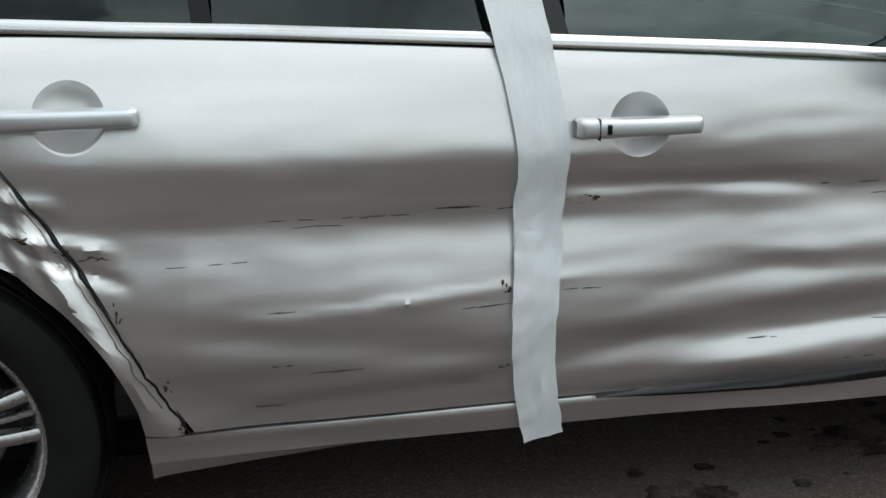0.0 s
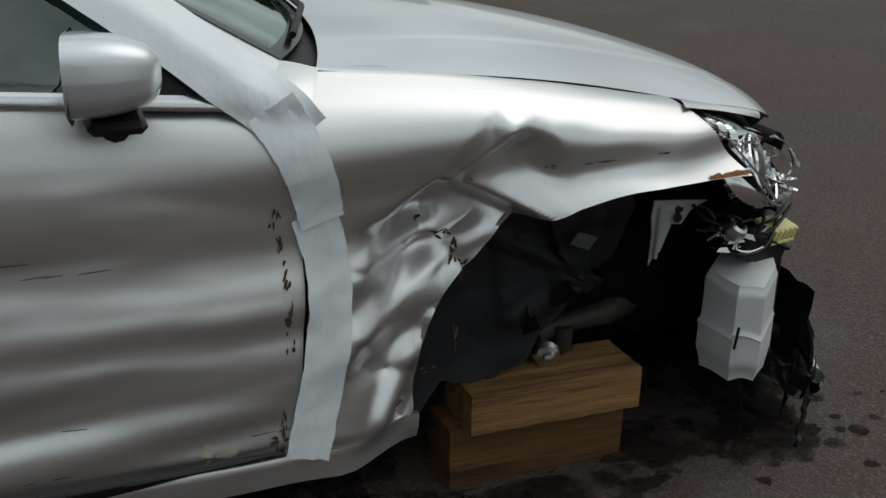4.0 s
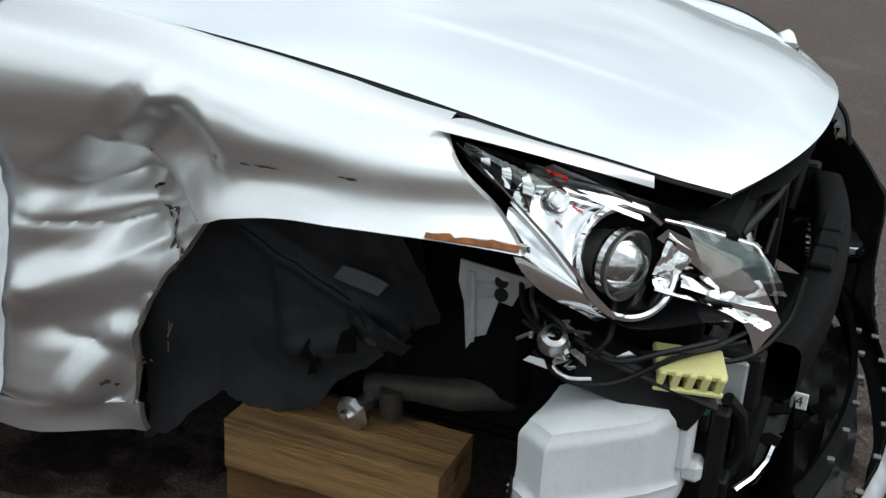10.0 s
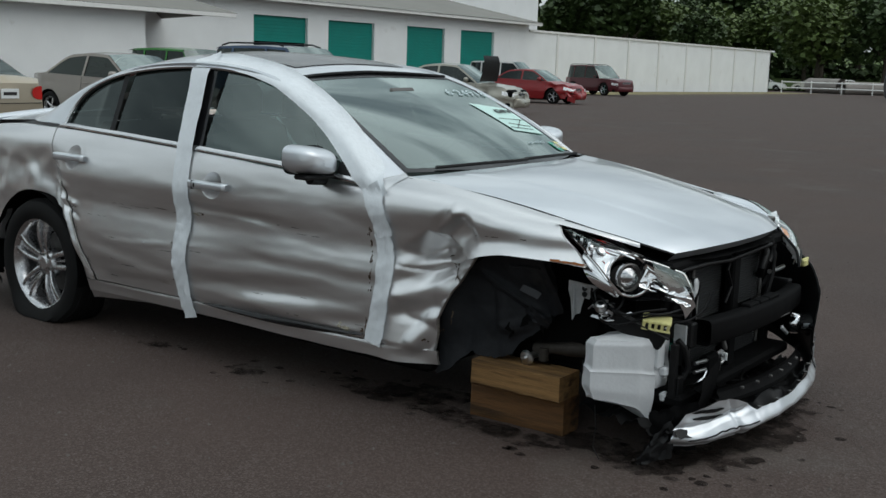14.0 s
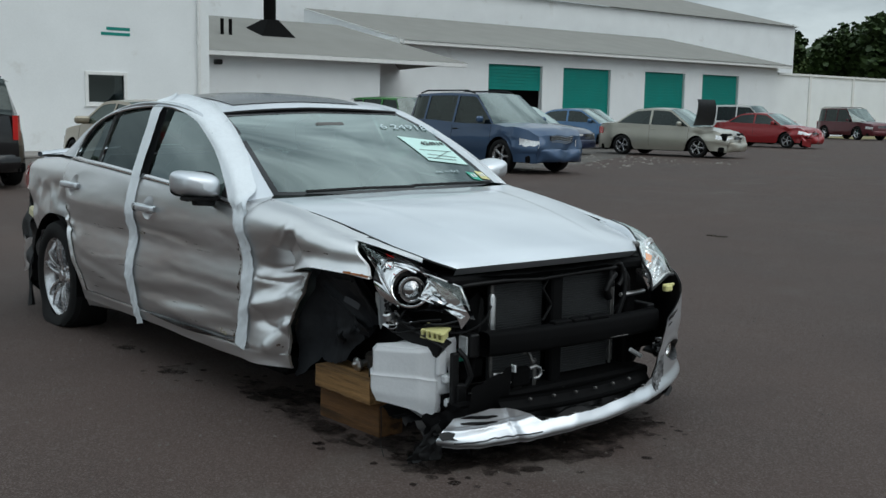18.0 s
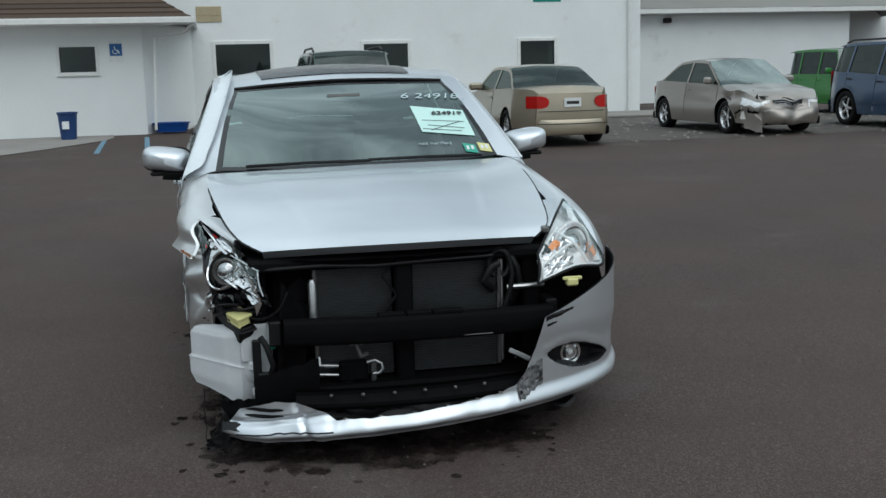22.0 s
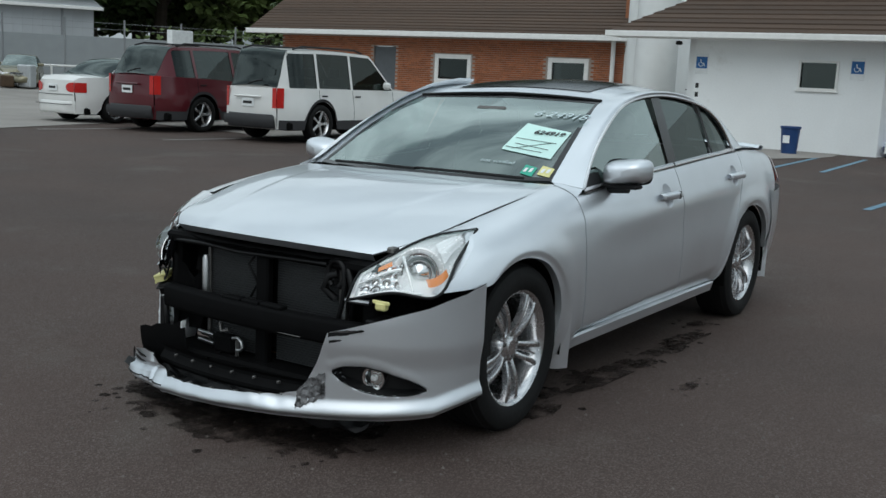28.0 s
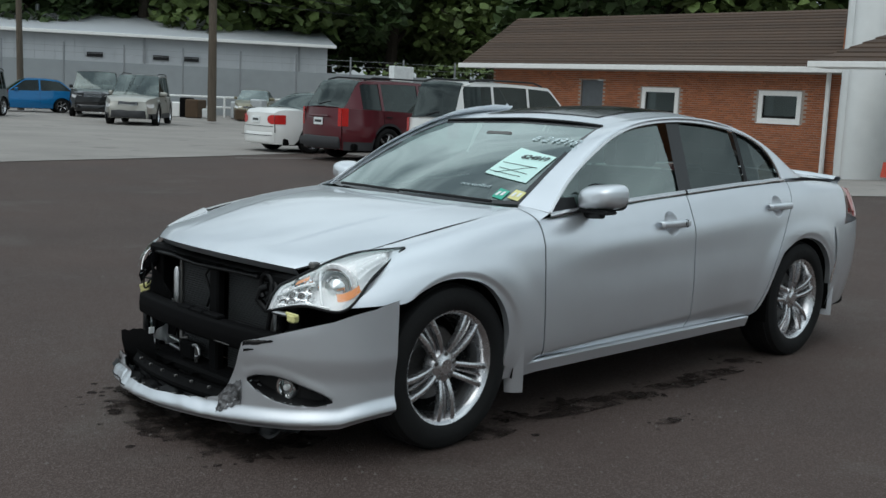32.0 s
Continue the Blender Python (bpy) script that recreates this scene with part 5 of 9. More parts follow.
door_of = {}
for sg in (1, -1):
    paintm = SILVER if sg > 0 else SILVER_WORN
    side = "crushed and creased silver" if sg < 0 else "clean silver"
    zb = 0.302
    fleft_x = .870 if sg > 0 else .825
    topf = [(x, belt(x) - 0.004) for x in (-.247, .0, .3, .6, .868)]
    door = cp("front_door", cut_cups(side_panel(sg, [(-.258, zb), (.2, zb), (.6, zb), (fleft_x, zb)], topf, off(DOOR_M, .004), off(DOOR_F, -G) if sg > 0 else [(.825, zb), (.851, .62), (.842, .80), (.868, .895)], 130, 90), sg), paintm, car, side + " front door skin")
    topr = [(x, belt(x) - 0.004) for x in (-1.297, -1.1, -.8, -.5, -.256)]
    rdoor = cp("rear_door", cut_cups(side_panel(sg, [(-.871 if sg > 0 else -.908, zb), (-.6, zb), (-.4, zb), (-.266, zb)], topr, off(DOOR_R if sg > 0 else [(-.911, .302), (-.965, .40)] + DOOR_R[2:], G), off(DOOR_M, -.004), 100, 60), sg), paintm, car, side + " rear door skin")
    door_of[sg, True], door_of[sg, False] = door, rdoor
    # front fender, up to the hood line
    arch = ARCH_F if sg > 0 else ARCH_F_R
    front = [(1.92, .618), (1.84, .672), (1.75, .735), (1.68, .785), (1.64, .818)] if sg > 0 else [(1.745, .685), (1.70, .727), (1.655, .775), (1.625, .805), (1.602, .826)]
    ftop = [(x, float(_section(x)[7, 1]) - .0005) for x in (.905, 1.1, 1.3, 1.5, 1.64 if sg > 0 else 1.602)]
    fleft = [(.879, zb), (.905, .62), (.891, .80), (.884, .90), (.905, .944)] if sg > 0 else [(.834, zb), (.860, .62), (.850, .80), (.870, .90), (.905, .944)]
    cp("front_fender", side_panel(sg, [fleft[0]] + arch, ftop, fleft, front, 150 if sg < 0 else 80, 110 if sg < 0 else 50, 0.012 if sg < 0 else 0.03), paintm, car, "buckled silver front fender torn along the wheel opening" if sg < 0 else "clean silver front fender")
    # strip of fender between hood line and the smashed headlamp
    def strip(u, v):
        foot = np.array(curve([(1.597, -.738, .822), (1.70, -.692, .799), (1.79, -.648, .775), (1.868, -.604, .751)])(u))
        head = np.array(curve(HOOD_E[3:])(lerp(.26, .76, u))) * (1, -1, 1) + (-.004, -.004, -.003)
        return tuple(lerp(foot, head, v) + np.array((0, -.5, .86)) * .010 * math.sin(math.pi * v))
    if sg < 0:
        cp("fender_tip", Mesh().grid(strip, 16, 5), paintm)
    # quarter panel
    qr = [(-1.77, .40), (-1.80, .56), (-1.90, .70), (-1.98, .82), (-2.08, .985)]
    qt = [(x, float(np.interp(x, [-2.08, -1.8, -1.425, -1.3], [1.0, 1.0, 1.0, 1.0])) * (belt(x) if x > -1.425 else float(_section(x)[7, 1])) - .002) for x in (-1.304, -1.425, -1.6, -1.85, -2.08)]
    q = side_panel(sg, ARCH_R if sg > 0 else ARCH_R_R, qt, ([(-.885, .30)] if sg > 0 else [(-.995, .302), (-.925, .304), (-.974, .40)]) + off(DOOR_R, -.006)[1 if sg > 0 else 2:], qr, 60, 44, 0.03)
    q.flip()
    cp("rear_quarter_panel", q, paintm, car, "wrinkled silver rear quarter panel" if sg < 0 else "clean silver rear quarter panel")
    # sill
    rx = -.87 if sg > 0 else -.992
    sl = side_panel(sg, [(rx, .236), (-.3, .236), (.5, .236), (1.11 if sg > 0 else 1.085, .236)], [(rx - .004, .296), (-.3, .298), (.5, .298), (1.11 if sg > 0 else 1.085, .296)], [(rx, .236), (rx - .004, .296)], [(1.11 if sg > 0 else 1.085, .236), (1.11 if sg > 0 else 1.085, .296)], 70, 8, 0.1 if sg > 0 else .012)
    cp("sill", sl, paintm, car, "dented silver sill" if sg < 0 else "silver sill")
    # black sheet added as shade behind the shut lines, and the floor edge
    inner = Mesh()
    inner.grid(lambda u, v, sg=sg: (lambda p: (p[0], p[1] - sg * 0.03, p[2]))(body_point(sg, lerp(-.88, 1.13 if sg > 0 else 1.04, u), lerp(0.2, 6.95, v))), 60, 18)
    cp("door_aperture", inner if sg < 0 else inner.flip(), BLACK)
    # belt moulding
    bm_ = Mesh()
    for xa, xb in ((-1.30, -.262), (-.245, .80)):
        bm_.grid(lambda u, v, sg=sg, xa=xa, xb=xb: tuple(on_side(sg, lerp(xa, xb, u), belt(lerp(xa, xb, u)) + 0.001 + 0.022 * v, 0.006 * math.sin(math.pi * (0.1 + 0.8 * v)))), 30, 5)
    cp("belt_moulding", bm_ if sg < 0 else bm_.flip(), CHROME_TRIM, car, "satin metal strip along the window sill")

sf = Mesh().grid(lambda u, v: (lerp(-.992, -.45, u), float(on_side(-1, lerp(-.992, -.45, u), .245)[1]) + .004 + .02 * v, lerp(.244, lerp(.195, .236, u ** .7), v)), 24, 4)
cp("sill_foot", sf, SILVER_WORN, car, "bent lower edge of the sill")

# side window openings: outline over the tops of the glass
DLO = [(.80, .928), (.74, .975), (.60, 1.07), (.45, 1.15), (.21, 1.255), (.02, 1.305), (-.21, 1.332), (-.45, 1.338), (-.72, 1.32), (-.95, 1.28), (-1.14, 1.205), (-1.22, 1.12), (-1.245, 1.035)]
WS_L = [(.855, .655, .952), (.60, .618, 1.10), (.35, .575, 1.225), (.14, .540, 1.300)]
ROOF_EDGE = WS_L + [(-.05, .552, 1.338), (-.35, .566, 1.362), (-.70, .56, 1.352), (-.98, .545, 1.312), (-1.12, .53, 1.275)]
FRAME_TOP = ROOF_EDGE + [(-1.35, .555, 1.18), (-1.55, .59, 1.09), (-1.72, .62, 1.045)]


def mirror(pts, sg):
    return [(x, sg * y, z) for x, y, z in pts]


for sg in (1, -1):
    lo = curve([tuple(on_side(sg, x, z)) for x, z in DLO])
    hi = curve(mirror(FRAME_TOP, sg))
    le = straight(lo(0), hi(0))
    re = curve([tuple(lo(1)), (-1.40, sg * .765, 1.038), (-1.55, sg * .73, 1.035), (-1.65, sg * .68, 1.04), tuple(hi(1))])
    pf = coons(lo, hi, le, re)

    def frame_fn(u, v, pf=pf, sg=sg):
        p = np.array(pf(u, v))
        b = math.sin(math.pi * v) * 0.014 * math.sin(math.pi * min(1, max(0, u)))
        return (p[0], p[1] + sg * b, p[2] + b)

    fm = Mesh().grid(frame_fn, 90, 10)
    cp("roof_side_frame", fm.flip() if sg > 0 else fm, SILVER, car, "silver window pillar and roof side frame")
    # bright outline
    line = [tuple(on_side(sg, *p, 0.004)) for p in [tuple(curve(DLO)(i / 40)) for i in range(41)]]
    cp("window_surround", Mesh().tube(line, 0.008, 6), CHROME_TRIM, car, "satin metal window surround")

    def zt(x):
        xs = [p[0] for p in DLO][::-1]
        return float(np.interp(x, xs, [p[1] for p in DLO][::-1]))

    for nm, xa, xb, mt in (("front_side_window", -.20, .795, GLASS), ("rear_side_window", -.83, -.30, GLASS_DARK), ("quarter_window", -1.238, -.86, GLASS_DARK)):
        gm = Mesh().grid(lambda u, v, sg=sg, xa=xa, xb=xb: tuple(on_side(sg, lerp(xa, xb, u) - (0.03 * v if xb < -.8 else 0), lerp(belt(lerp(xa, xb, u)) - .01, max(zt(lerp(xa, xb, u) - (0.03 * v if xb < -.8 else 0)) + .004, belt(lerp(xa, xb, u))), v) , -0.012)), 26, 10)
        ob = cp(nm, gm if sg < 0 else gm.flip(), mt)
        ob.visible_shadow = False
    # pillar covers
    for xa, xb, tilt, mt in ((-.305, -.195, .075, BLACK_GLOSS), (-.862, -.828, .035, BLACK)):
        pm = Mesh().grid(lambda u, v, sg=sg, xa=xa, xb=xb, tilt=tilt: tuple(on_side(sg, lerp(xa, xb, u) - tilt * v, lerp(belt(xa) + .002, zt((xa + xb) / 2 - tilt * v) + .002, v), -0.003)), 3, 10)
        cp("pillar_cover", pm if sg < 0 else pm.flip(), mt)
    # mirror sail and door mirror
    tri3 = Mesh()
    tri3.grid(lambda u, v, sg=sg: tuple(on_side(sg, lerp(.61, .795, u), lerp(belt(lerp(.61, .795, u)) + .004, max(belt(lerp(.61, .795, u)) + .004, min(zt(lerp(.61, .795, u)), .99)), v), 0.002)), 10, 5)
    cp("mirror_sail", tri3 if sg < 0 else tri3.flip(), BLACK, car, "black plastic corner behind the door mirror")
    mc = (.57, sg * .872, .993)

    def aimed(p, mc=mc, sg=sg):
        """Turns the mirror so that its glass faces the driver."""
        a = radians(5 * sg)
        dx, dy = p[0] - mc[0], p[1] - mc[1]
        return (mc[0] + dx * math.cos(a) - dy * math.sin(a), mc[1] + dx * math.sin(a) + dy * math.cos(a), p[2])


    def shell(u, v, sg=sg, mc=mc):
        a = u * 2 * math.pi
        t = v * math.pi / 2
        ex, ez = math.copysign(abs(math.cos(a)) ** 0.55, math.cos(a)), math.copysign(abs(math.sin(a)) ** 0.55, math.sin(a))
        w, h = 0.112, (0.062 if ez > 0 else 0.054)
        return aimed((mc[0] - 0.055 + 0.125 * math.sin(t) ** 0.9, mc[1] + sg * w * ex * math.cos(t) ** 0.55 + sg * 0.01, mc[2] + h * ez * math.cos(t) ** 0.6 + 0.012 * ex))

    mirror_ob = cp("door_mirror", Mesh().grid(shell, 36, 10), SILVER, car, "silver door mirror shell")
    def sup(a, k):
        return aimed((mc[0] - 0.05 - .004 * (k < .95), mc[1] + sg * (.112 * k * math.copysign(abs(math.cos(a)) ** .55, math.cos(a)) + .01), mc[2] + (.062 if math.sin(a) > 0 else .054) * k * math.copysign(abs(math.sin(a)) ** .55, math.sin(a))))
    gl3 = Mesh().add([sup(2 * math.pi * i / 40, .86) for i in range(40)], [tuple(range(40))])
    cp("mirror_glass", gl3 if sg < 0 else gl3.flip(), MIRROR, mirror_ob, "mirror glass", False)
    rg3 = Mesh().grid(lambda u, v: sup(2 * math.pi * u, lerp(.84, 1.0, v)), 40, 2)
    cp("mirror_housing_rim", rg3, BLACK, mirror_ob)
    foot = Mesh().box((mc[0] - 0.04, mc[1] - .085, mc[2] - .068), (mc[0] + 0.04, mc[1] + .085, mc[2] - .048), 0.009)
    foot.tube([(mc[0] - .02, sg * .80, .915), (mc[0] - .005, sg * .85, .918), (mc[0], sg * .90, .925)], [.022, .02, .022], 10)
    cp("mirror_foot", foot, BLACK, mirror_ob, "black plastic mirror base")
    # door handles
    for cx, cz in HANDLES[sg]:
        p = np.array(on_side(sg, cx, cz))
        y0 = max(abs(on_side(sg, cx - .1, cz)[1]), abs(on_side(sg, cx + .1, cz)[1]))
        xa, xb = cx - .128, cx + .112
        rc = .082
        def cup(u, v, cx=cx, cz=cz, sg=sg):
            a = 2 * math.pi * u
            q = on_side(sg, cx + rc * v * math.cos(a), cz + rc * v * math.sin(a), .0009)
            q[1] -= sg * .021 * max(0.0, 1 - (v / .72) ** 2.4)
            return tuple(q)
        cm = Mesh().grid(cup, 56, 25)
        hm = Mesh().grid(lambda u, v, xa=xa, xb=xb, y0=y0, cz=cz, sg=sg: (lerp(xa, xb, u), sg * (y0 + .004 + (.030 + .006 * math.sin(math.pi * u)) * max(0, math.sin(math.pi * v)) ** .32 * min(1, 14 * u + .55, 14 * (1 - u) + .55)), cz + (.0185 - .003 * u) * math.copysign(abs(math.cos(math.pi * v)) ** .7, math.cos(math.pi * v)) * min(1, 24 * u + .78, 24 * (1 - u) + .78)), 40, 14)
        cp("handle_cup", cm.flip() if sg > 0 else cm, SILVER if sg > 0 else SILVER_WORN, door_of[sg, cx > -.5], "round recess behind the handle")
        hnd = cp("door_handle", hm.flip() if sg > 0 else hm, SILVER, door_of[sg, cx > -.5], "silver pull handle")
        if cx > -.5:
            cp("lock_cap", Mesh().box((cx - .078, sg * (y0 + .030), cz - .010), (cx - .066, sg * (y0 + .0395), cz + .010), .003), BLACK_GLOSS, door_of[sg, True], "black lock cover")
            cp("cap_joint", Mesh().box((cx - .0905, sg * (y0 + .02), cz - .019), (cx - .0885, sg * (y0 + .0375), cz + .019)), BLACK, door_of[sg, True])

for sg in (1, -1):
    le_ = curve([tuple(on_side(sg, .800, .926)), (.828, sg * .7205, .9395), (.855, sg * .655, .9525)])
    fe_ = curve([tuple(on_side(sg, .871, .895, .001)), tuple(body_point(sg, .886, 6.4) + np.array((0, sg * .001, .001))), (.909, sg * .699, .9440)])
    fl = Mesh().grid(lambda u, v: tuple(lerp(np.array(le_(v)), np.array(fe_(v)), u) + np.array((0, sg * .5, .8)) * .002 * math.sin(math.pi * u)), 6, 12)
    cp("pillar_foot", fl if sg > 0 else fl.flip(), SILVER if sg > 0 else SILVER_WORN, car, "silver panel at the foot of the windscreen pillar")

# roof, glass and hood
ROOF_C = [(.085, 0, 1.314), (-.05, 0, 1.352), (-.35, 0, 1.39), (-.65, 0, 1.399), (-.95, 0, 1.378), (-1.16, 0, 1.335)]


def roof_fn(u, v):
    t = v * 2 - 1
    e = curve(ROOF_EDGE[3:])(u)
    c = curve(ROOF_C)(u)
    k = abs(t)
    return (lerp(c[0], e[0], k * k), e[1] * t, lerp(c[2], e[2], k ** 2.4))


cp("roof_panel", Mesh().grid(roof_fn, 34, 26), SILVER, car, "silver roof panel")
sr = Mesh().grid(lambda u, v: (lambda p: (p[0], p[1], p[2] + .004))(roof_fn(.10 + .50 * u, .14 + .72 * v)), 14, 20)
cp("sunroof_glass", sr, BLACK_GLOSS, car, "dark glass sunroof panel")
cp("windscreen_header", Mesh().tube([tuple(np.array(roof_fn(0, i / 20)) + (0, 0, .003)) for i in range(21)], .007, 6), BLACK)


def ws_fn(u, v):
    t = u * 2 - 1
    k = abs(t)
    e = curve(WS_L)(v)
    c = curve([(1.0, 0, .938), (.70, 0, 1.085), (.40, 0, 1.205), (.085, 0, 1.308)])(v)
    return (lerp(c[0], e[0], k ** 2.2), e[1] * t, lerp(c[2], e[2], k ** 2.2))


ws = cp("windscreen", Mesh().grid(ws_fn, 36, 20), GLASS, car, "tinted windscreen with auction writing")
ws.visible_shadow = False
band = Mesh()
for a, b, c, d in ((0, .02, 0, 1), (.98, 1, 0, 1), (.02, .98, 0, .035), (.02, .98, .95, 1)):
    band.grid(lambda u, v, a=a, b=b, c=c, d=d: tuple(np.array(ws_fn(lerp(a, b, u), lerp(c, d, v))) + (.001, 0, .0015)), 20, 4)
cp("windscreen_border", band, BLACK_GLOSS)
rw = cp("rear_window", Mesh().grid(lambda u, v: (lambda t, e, c: (lerp(c[0], e[0], t * t), e[1] * t, lerp(c[2], e[2], t * t)))(u * 2 - 1, curve(FRAME_TOP[8:])(v), curve([(-1.16, 0, 1.335), (-1.4, 0, 1.235), (-1.78, 0, 1.06)])(v)), 20, 12), GLASS_DARK)
rw.visible_shadow = False



def hood_fn(u, v):
    """u along the hood from cowl to nose, v across."""
    t = v * 2 - 1
    k = abs(t)
    e = curve(HOOD_E)(u)
    c = curve([(1.0, 0, .944), (1.25, 0, .93), (1.5, 0, .897), (1.75, 0, .848), (1.95, 0, .79), (2.048, 0, .748)])(u)
    nose = smoothstep(.75, 1, u)
    x = lerp(c[0], e[0], lerp(k ** 2.2, k ** 2.4, nose))
    y = e[1] * t * (1 - .0 * nose)
    z = lerp(c[2], e[2], lerp(k ** 2.2, k ** 2.6, nose))
    yl = .47 - .16 * u
    z += .003 * smoothstep(-.02, .02, yl - abs(y)) * math.sin(math.pi * min(1, u * .9 + .1))
    return (x, y, z)


hm = Mesh().grid(hood_fn, 60, 120)
n0 = len(hm.v)
edge_i = [60 * 121 + j for j in range(121)]
hm.v += [(hm.v[i][0] - .03, hm.v[i][1] * .985, hm.v[i][2] - .03) for i in edge_i]
hm.f += [(edge_i[j], n0 + j, n0 + j + 1, edge_i[j + 1]) for j in range(120)]
cp("hood", hm, SILVER, car, "silver hood, still shut")
for sg in (1, -1):
    gl_ = [tuple(np.array((x, sg * (y + .004), z - .004))) for x, y, z in [tuple(curve(HOOD_E)(i / 24)) for i in range(25)]]
    cp("hood_shut_line", Mesh().tube(gl_, .0032, 5), BLACK)
cowl = Mesh().grid(lambda u, v: (lambda w: (w[0] + lerp(-.01, .09, v) * (1 - .5 * abs(2 * u - 1)), w[1], w[2] - .012 - .012 * v))(ws_fn(u, 0)), 20, 3)
cp("cowl_panel", cowl, BLACK)
for y0, y1 in ((-.52, .02), (.02, .56)):
    cp("wiper", Mesh().tube([(.99 - .16 * abs(y0), y0, .965), (.985, (y0 + y1) / 2, .968), (1.0 - .12 * abs(y1), y1, .962)], .007, 6), BLACK, car, "black wiper blade")

# boot lid and tail
cp("boot_lid", Mesh().grid(lambda u, v: (lambda t: (lerp(-1.78, -2.30, u) + .06 * t * t, t * lerp(.63, .60, u), lerp(1.058, 1.03, u) - .03 * t * t - .05 * smoothstep(.92, 1, u)))(v * 2 - 1), 16, 20).flip(), SILVER)
cp("boot_spoiler", Mesh().grid(lambda u, v: (lambda t, a: (-2.27 + .05 * math.cos(a) + .09 * t * t, t * .66, 1.028 - .02 * t * t + .018 * math.sin(a)))(u * 2 - 1, v * 2 * math.pi), 20, 8), SILVER, car, "silver boot-lip spoiler")
for sg in (1, -1):
    tl = Mesh().grid(lambda u, v, sg=sg: tuple(body_point(sg, lerp(-2.09, -2.36, u), lerp(3.9, 6.3 - .6 * u, v)) + np.array((0, sg * .003, 0)) if u < 1.1 else 0), 14, 10)
    cp("tail_lamp", tl if sg > 0 else tl.flip(), RED_LENS, car, "red wrap-around tail lamp")
tailp = Mesh().grid(lambda u, v: (-2.40 - .02 * math.cos((u * 2 - 1) * 1.5), (u * 2 - 1) * .56, lerp(.3, 1.0, v)), 12, 6)
cp("tail_panel", tailp.flip(), SILVER)
# rear bumper: whole on the left, hanging off its mounts on the right
rb = Mesh().grid(lambda u, v: (lambda p: (p[0], p[1] + .006, p[2]))(body_point(1, lerp(-1.79, -2.42, u), lerp(0, 3.4 + .4 * u, v))), 18, 12)
rb.grid(lambda u, v: (-2.42 - .06 * math.cos((u * 2 - 1) * 1.4), (u * 2 - 1) * .56, lerp(.25, .75, v)), 12, 8)
cp("rear_bumper", rb, SILVER, car, "silver rear bumper cover")
hang = Mesh().grid(lambda u, v: (lerp(-1.83, -2.30, u) + .10 * (1 - v) * u + .05 * nz(u * 3, v * 3), -(lerp(.80, .70, u) + .06 * math.sin(math.pi * v) + .03 * nz(u * 4, v * 4, 2)), lerp(lerp(.13, .34, u), lerp(.42, .70, u), v) + .02 * nz(u * 5, v * 2)), 22, 16)
cp("hanging_bumper_end", hang, BLACK, car, "torn black rear bumper corner hanging down")
# black sheet added as the shade inside the torn tail
cp("tail_cavity", Mesh().grid(lambda u, v: (lerp(-1.78, -2.3, u), -.70 - .03 * nz(u * 4, v * 4), lerp(.40, .82, v)), 8, 8), SOOT_AND_SHADE)
cp("crash_foam", Mesh().box((-2.05, -.79, .60), (-1.83, -.72, .665), .012, Matrix.Translation((-1.94, 0, .63)) @ Matrix.Rotation(radians(14), 4, "Y") @ Matrix.Translation((1.94, 0, -.63))), FOAM, car, "cream foam block exposed behind the bumper")
for k, (x0, z0, a, b) in enumerate(((-1.90, .50, .16, .22), (-2.04, .38, .18, .20), (-1.86, .28, .08, .14))):
    cp("torn_bumper_piece", Mesh().grid(lambda u, v: (x0 + a * (u - .5) + .02 * nz(u * 4, v * 4, k), -.785 - .03 * math.sin(math.pi * u) - .02 * nz(u * 3, v * 3, k + 3), z0 + b * (v - .5) + .03 * nz(u * 3, k)), 8, 8), (BLACK, SILVER_WORN, SOOT_AND_SHADE)[k], car, "torn rear bumper piece")
cp("torn_strip", Mesh().tube([(-1.84, -.82, .40), (-1.86, -.85, .30), (-1.83, -.86, .18), (-1.80, -.87, .08)], [.02, .014, .012, .025], 6), BLACK, car, "black rubber strip hanging down")

# wheel wells and floor
for cx, sg in ((-1.425, 1), (-1.425, -1), (1.425, 1)):
    well = Mesh().grid(lambda u, v, cx=cx, sg=sg: (cx + .37 * math.cos(math.pi * (1.12 * u - .06)), sg * lerp(.46, .852, v), .31 + .385 * max(-.35, math.sin(math.pi * (1.12 * u - .06)))), 24, 4)
    well.box((cx - .36, sg * .44, .12), (cx + .36, sg * .47, .68))
    cp("wheel_well", well, SOOT_AND_SHADE, car, "black wheel arch liner")
cp("underbody", Mesh().box((-2.3, -.72, .20), (1.05, .72, .27), .02), SOOT_AND_SHADE)

# cabin
cp("cabin_floor", Mesh().box((-1.6, -.74, .28), (.9, .74, .36), .02), TRIM_DARK)
cp("headliner", Mesh().grid(lambda u, v: tuple(np.array(roof_fn(.05 + .9 * u, .04 + .92 * v)) - (0, 0, .03)), 10, 10).flip(), SEAT)
cp("dashboard", Mesh().grid(lambda u, v: (lambda a: (.62 + .20 * math.cos(a) * (1 - .2 * (2 * u - 1) ** 2), (u * 2 - 1) * .70, .80 + .13 * math.sin(a)))(lerp(-.6, math.pi + .6, v)), 16, 12), TRIM_DARK, car, "black dashboard")
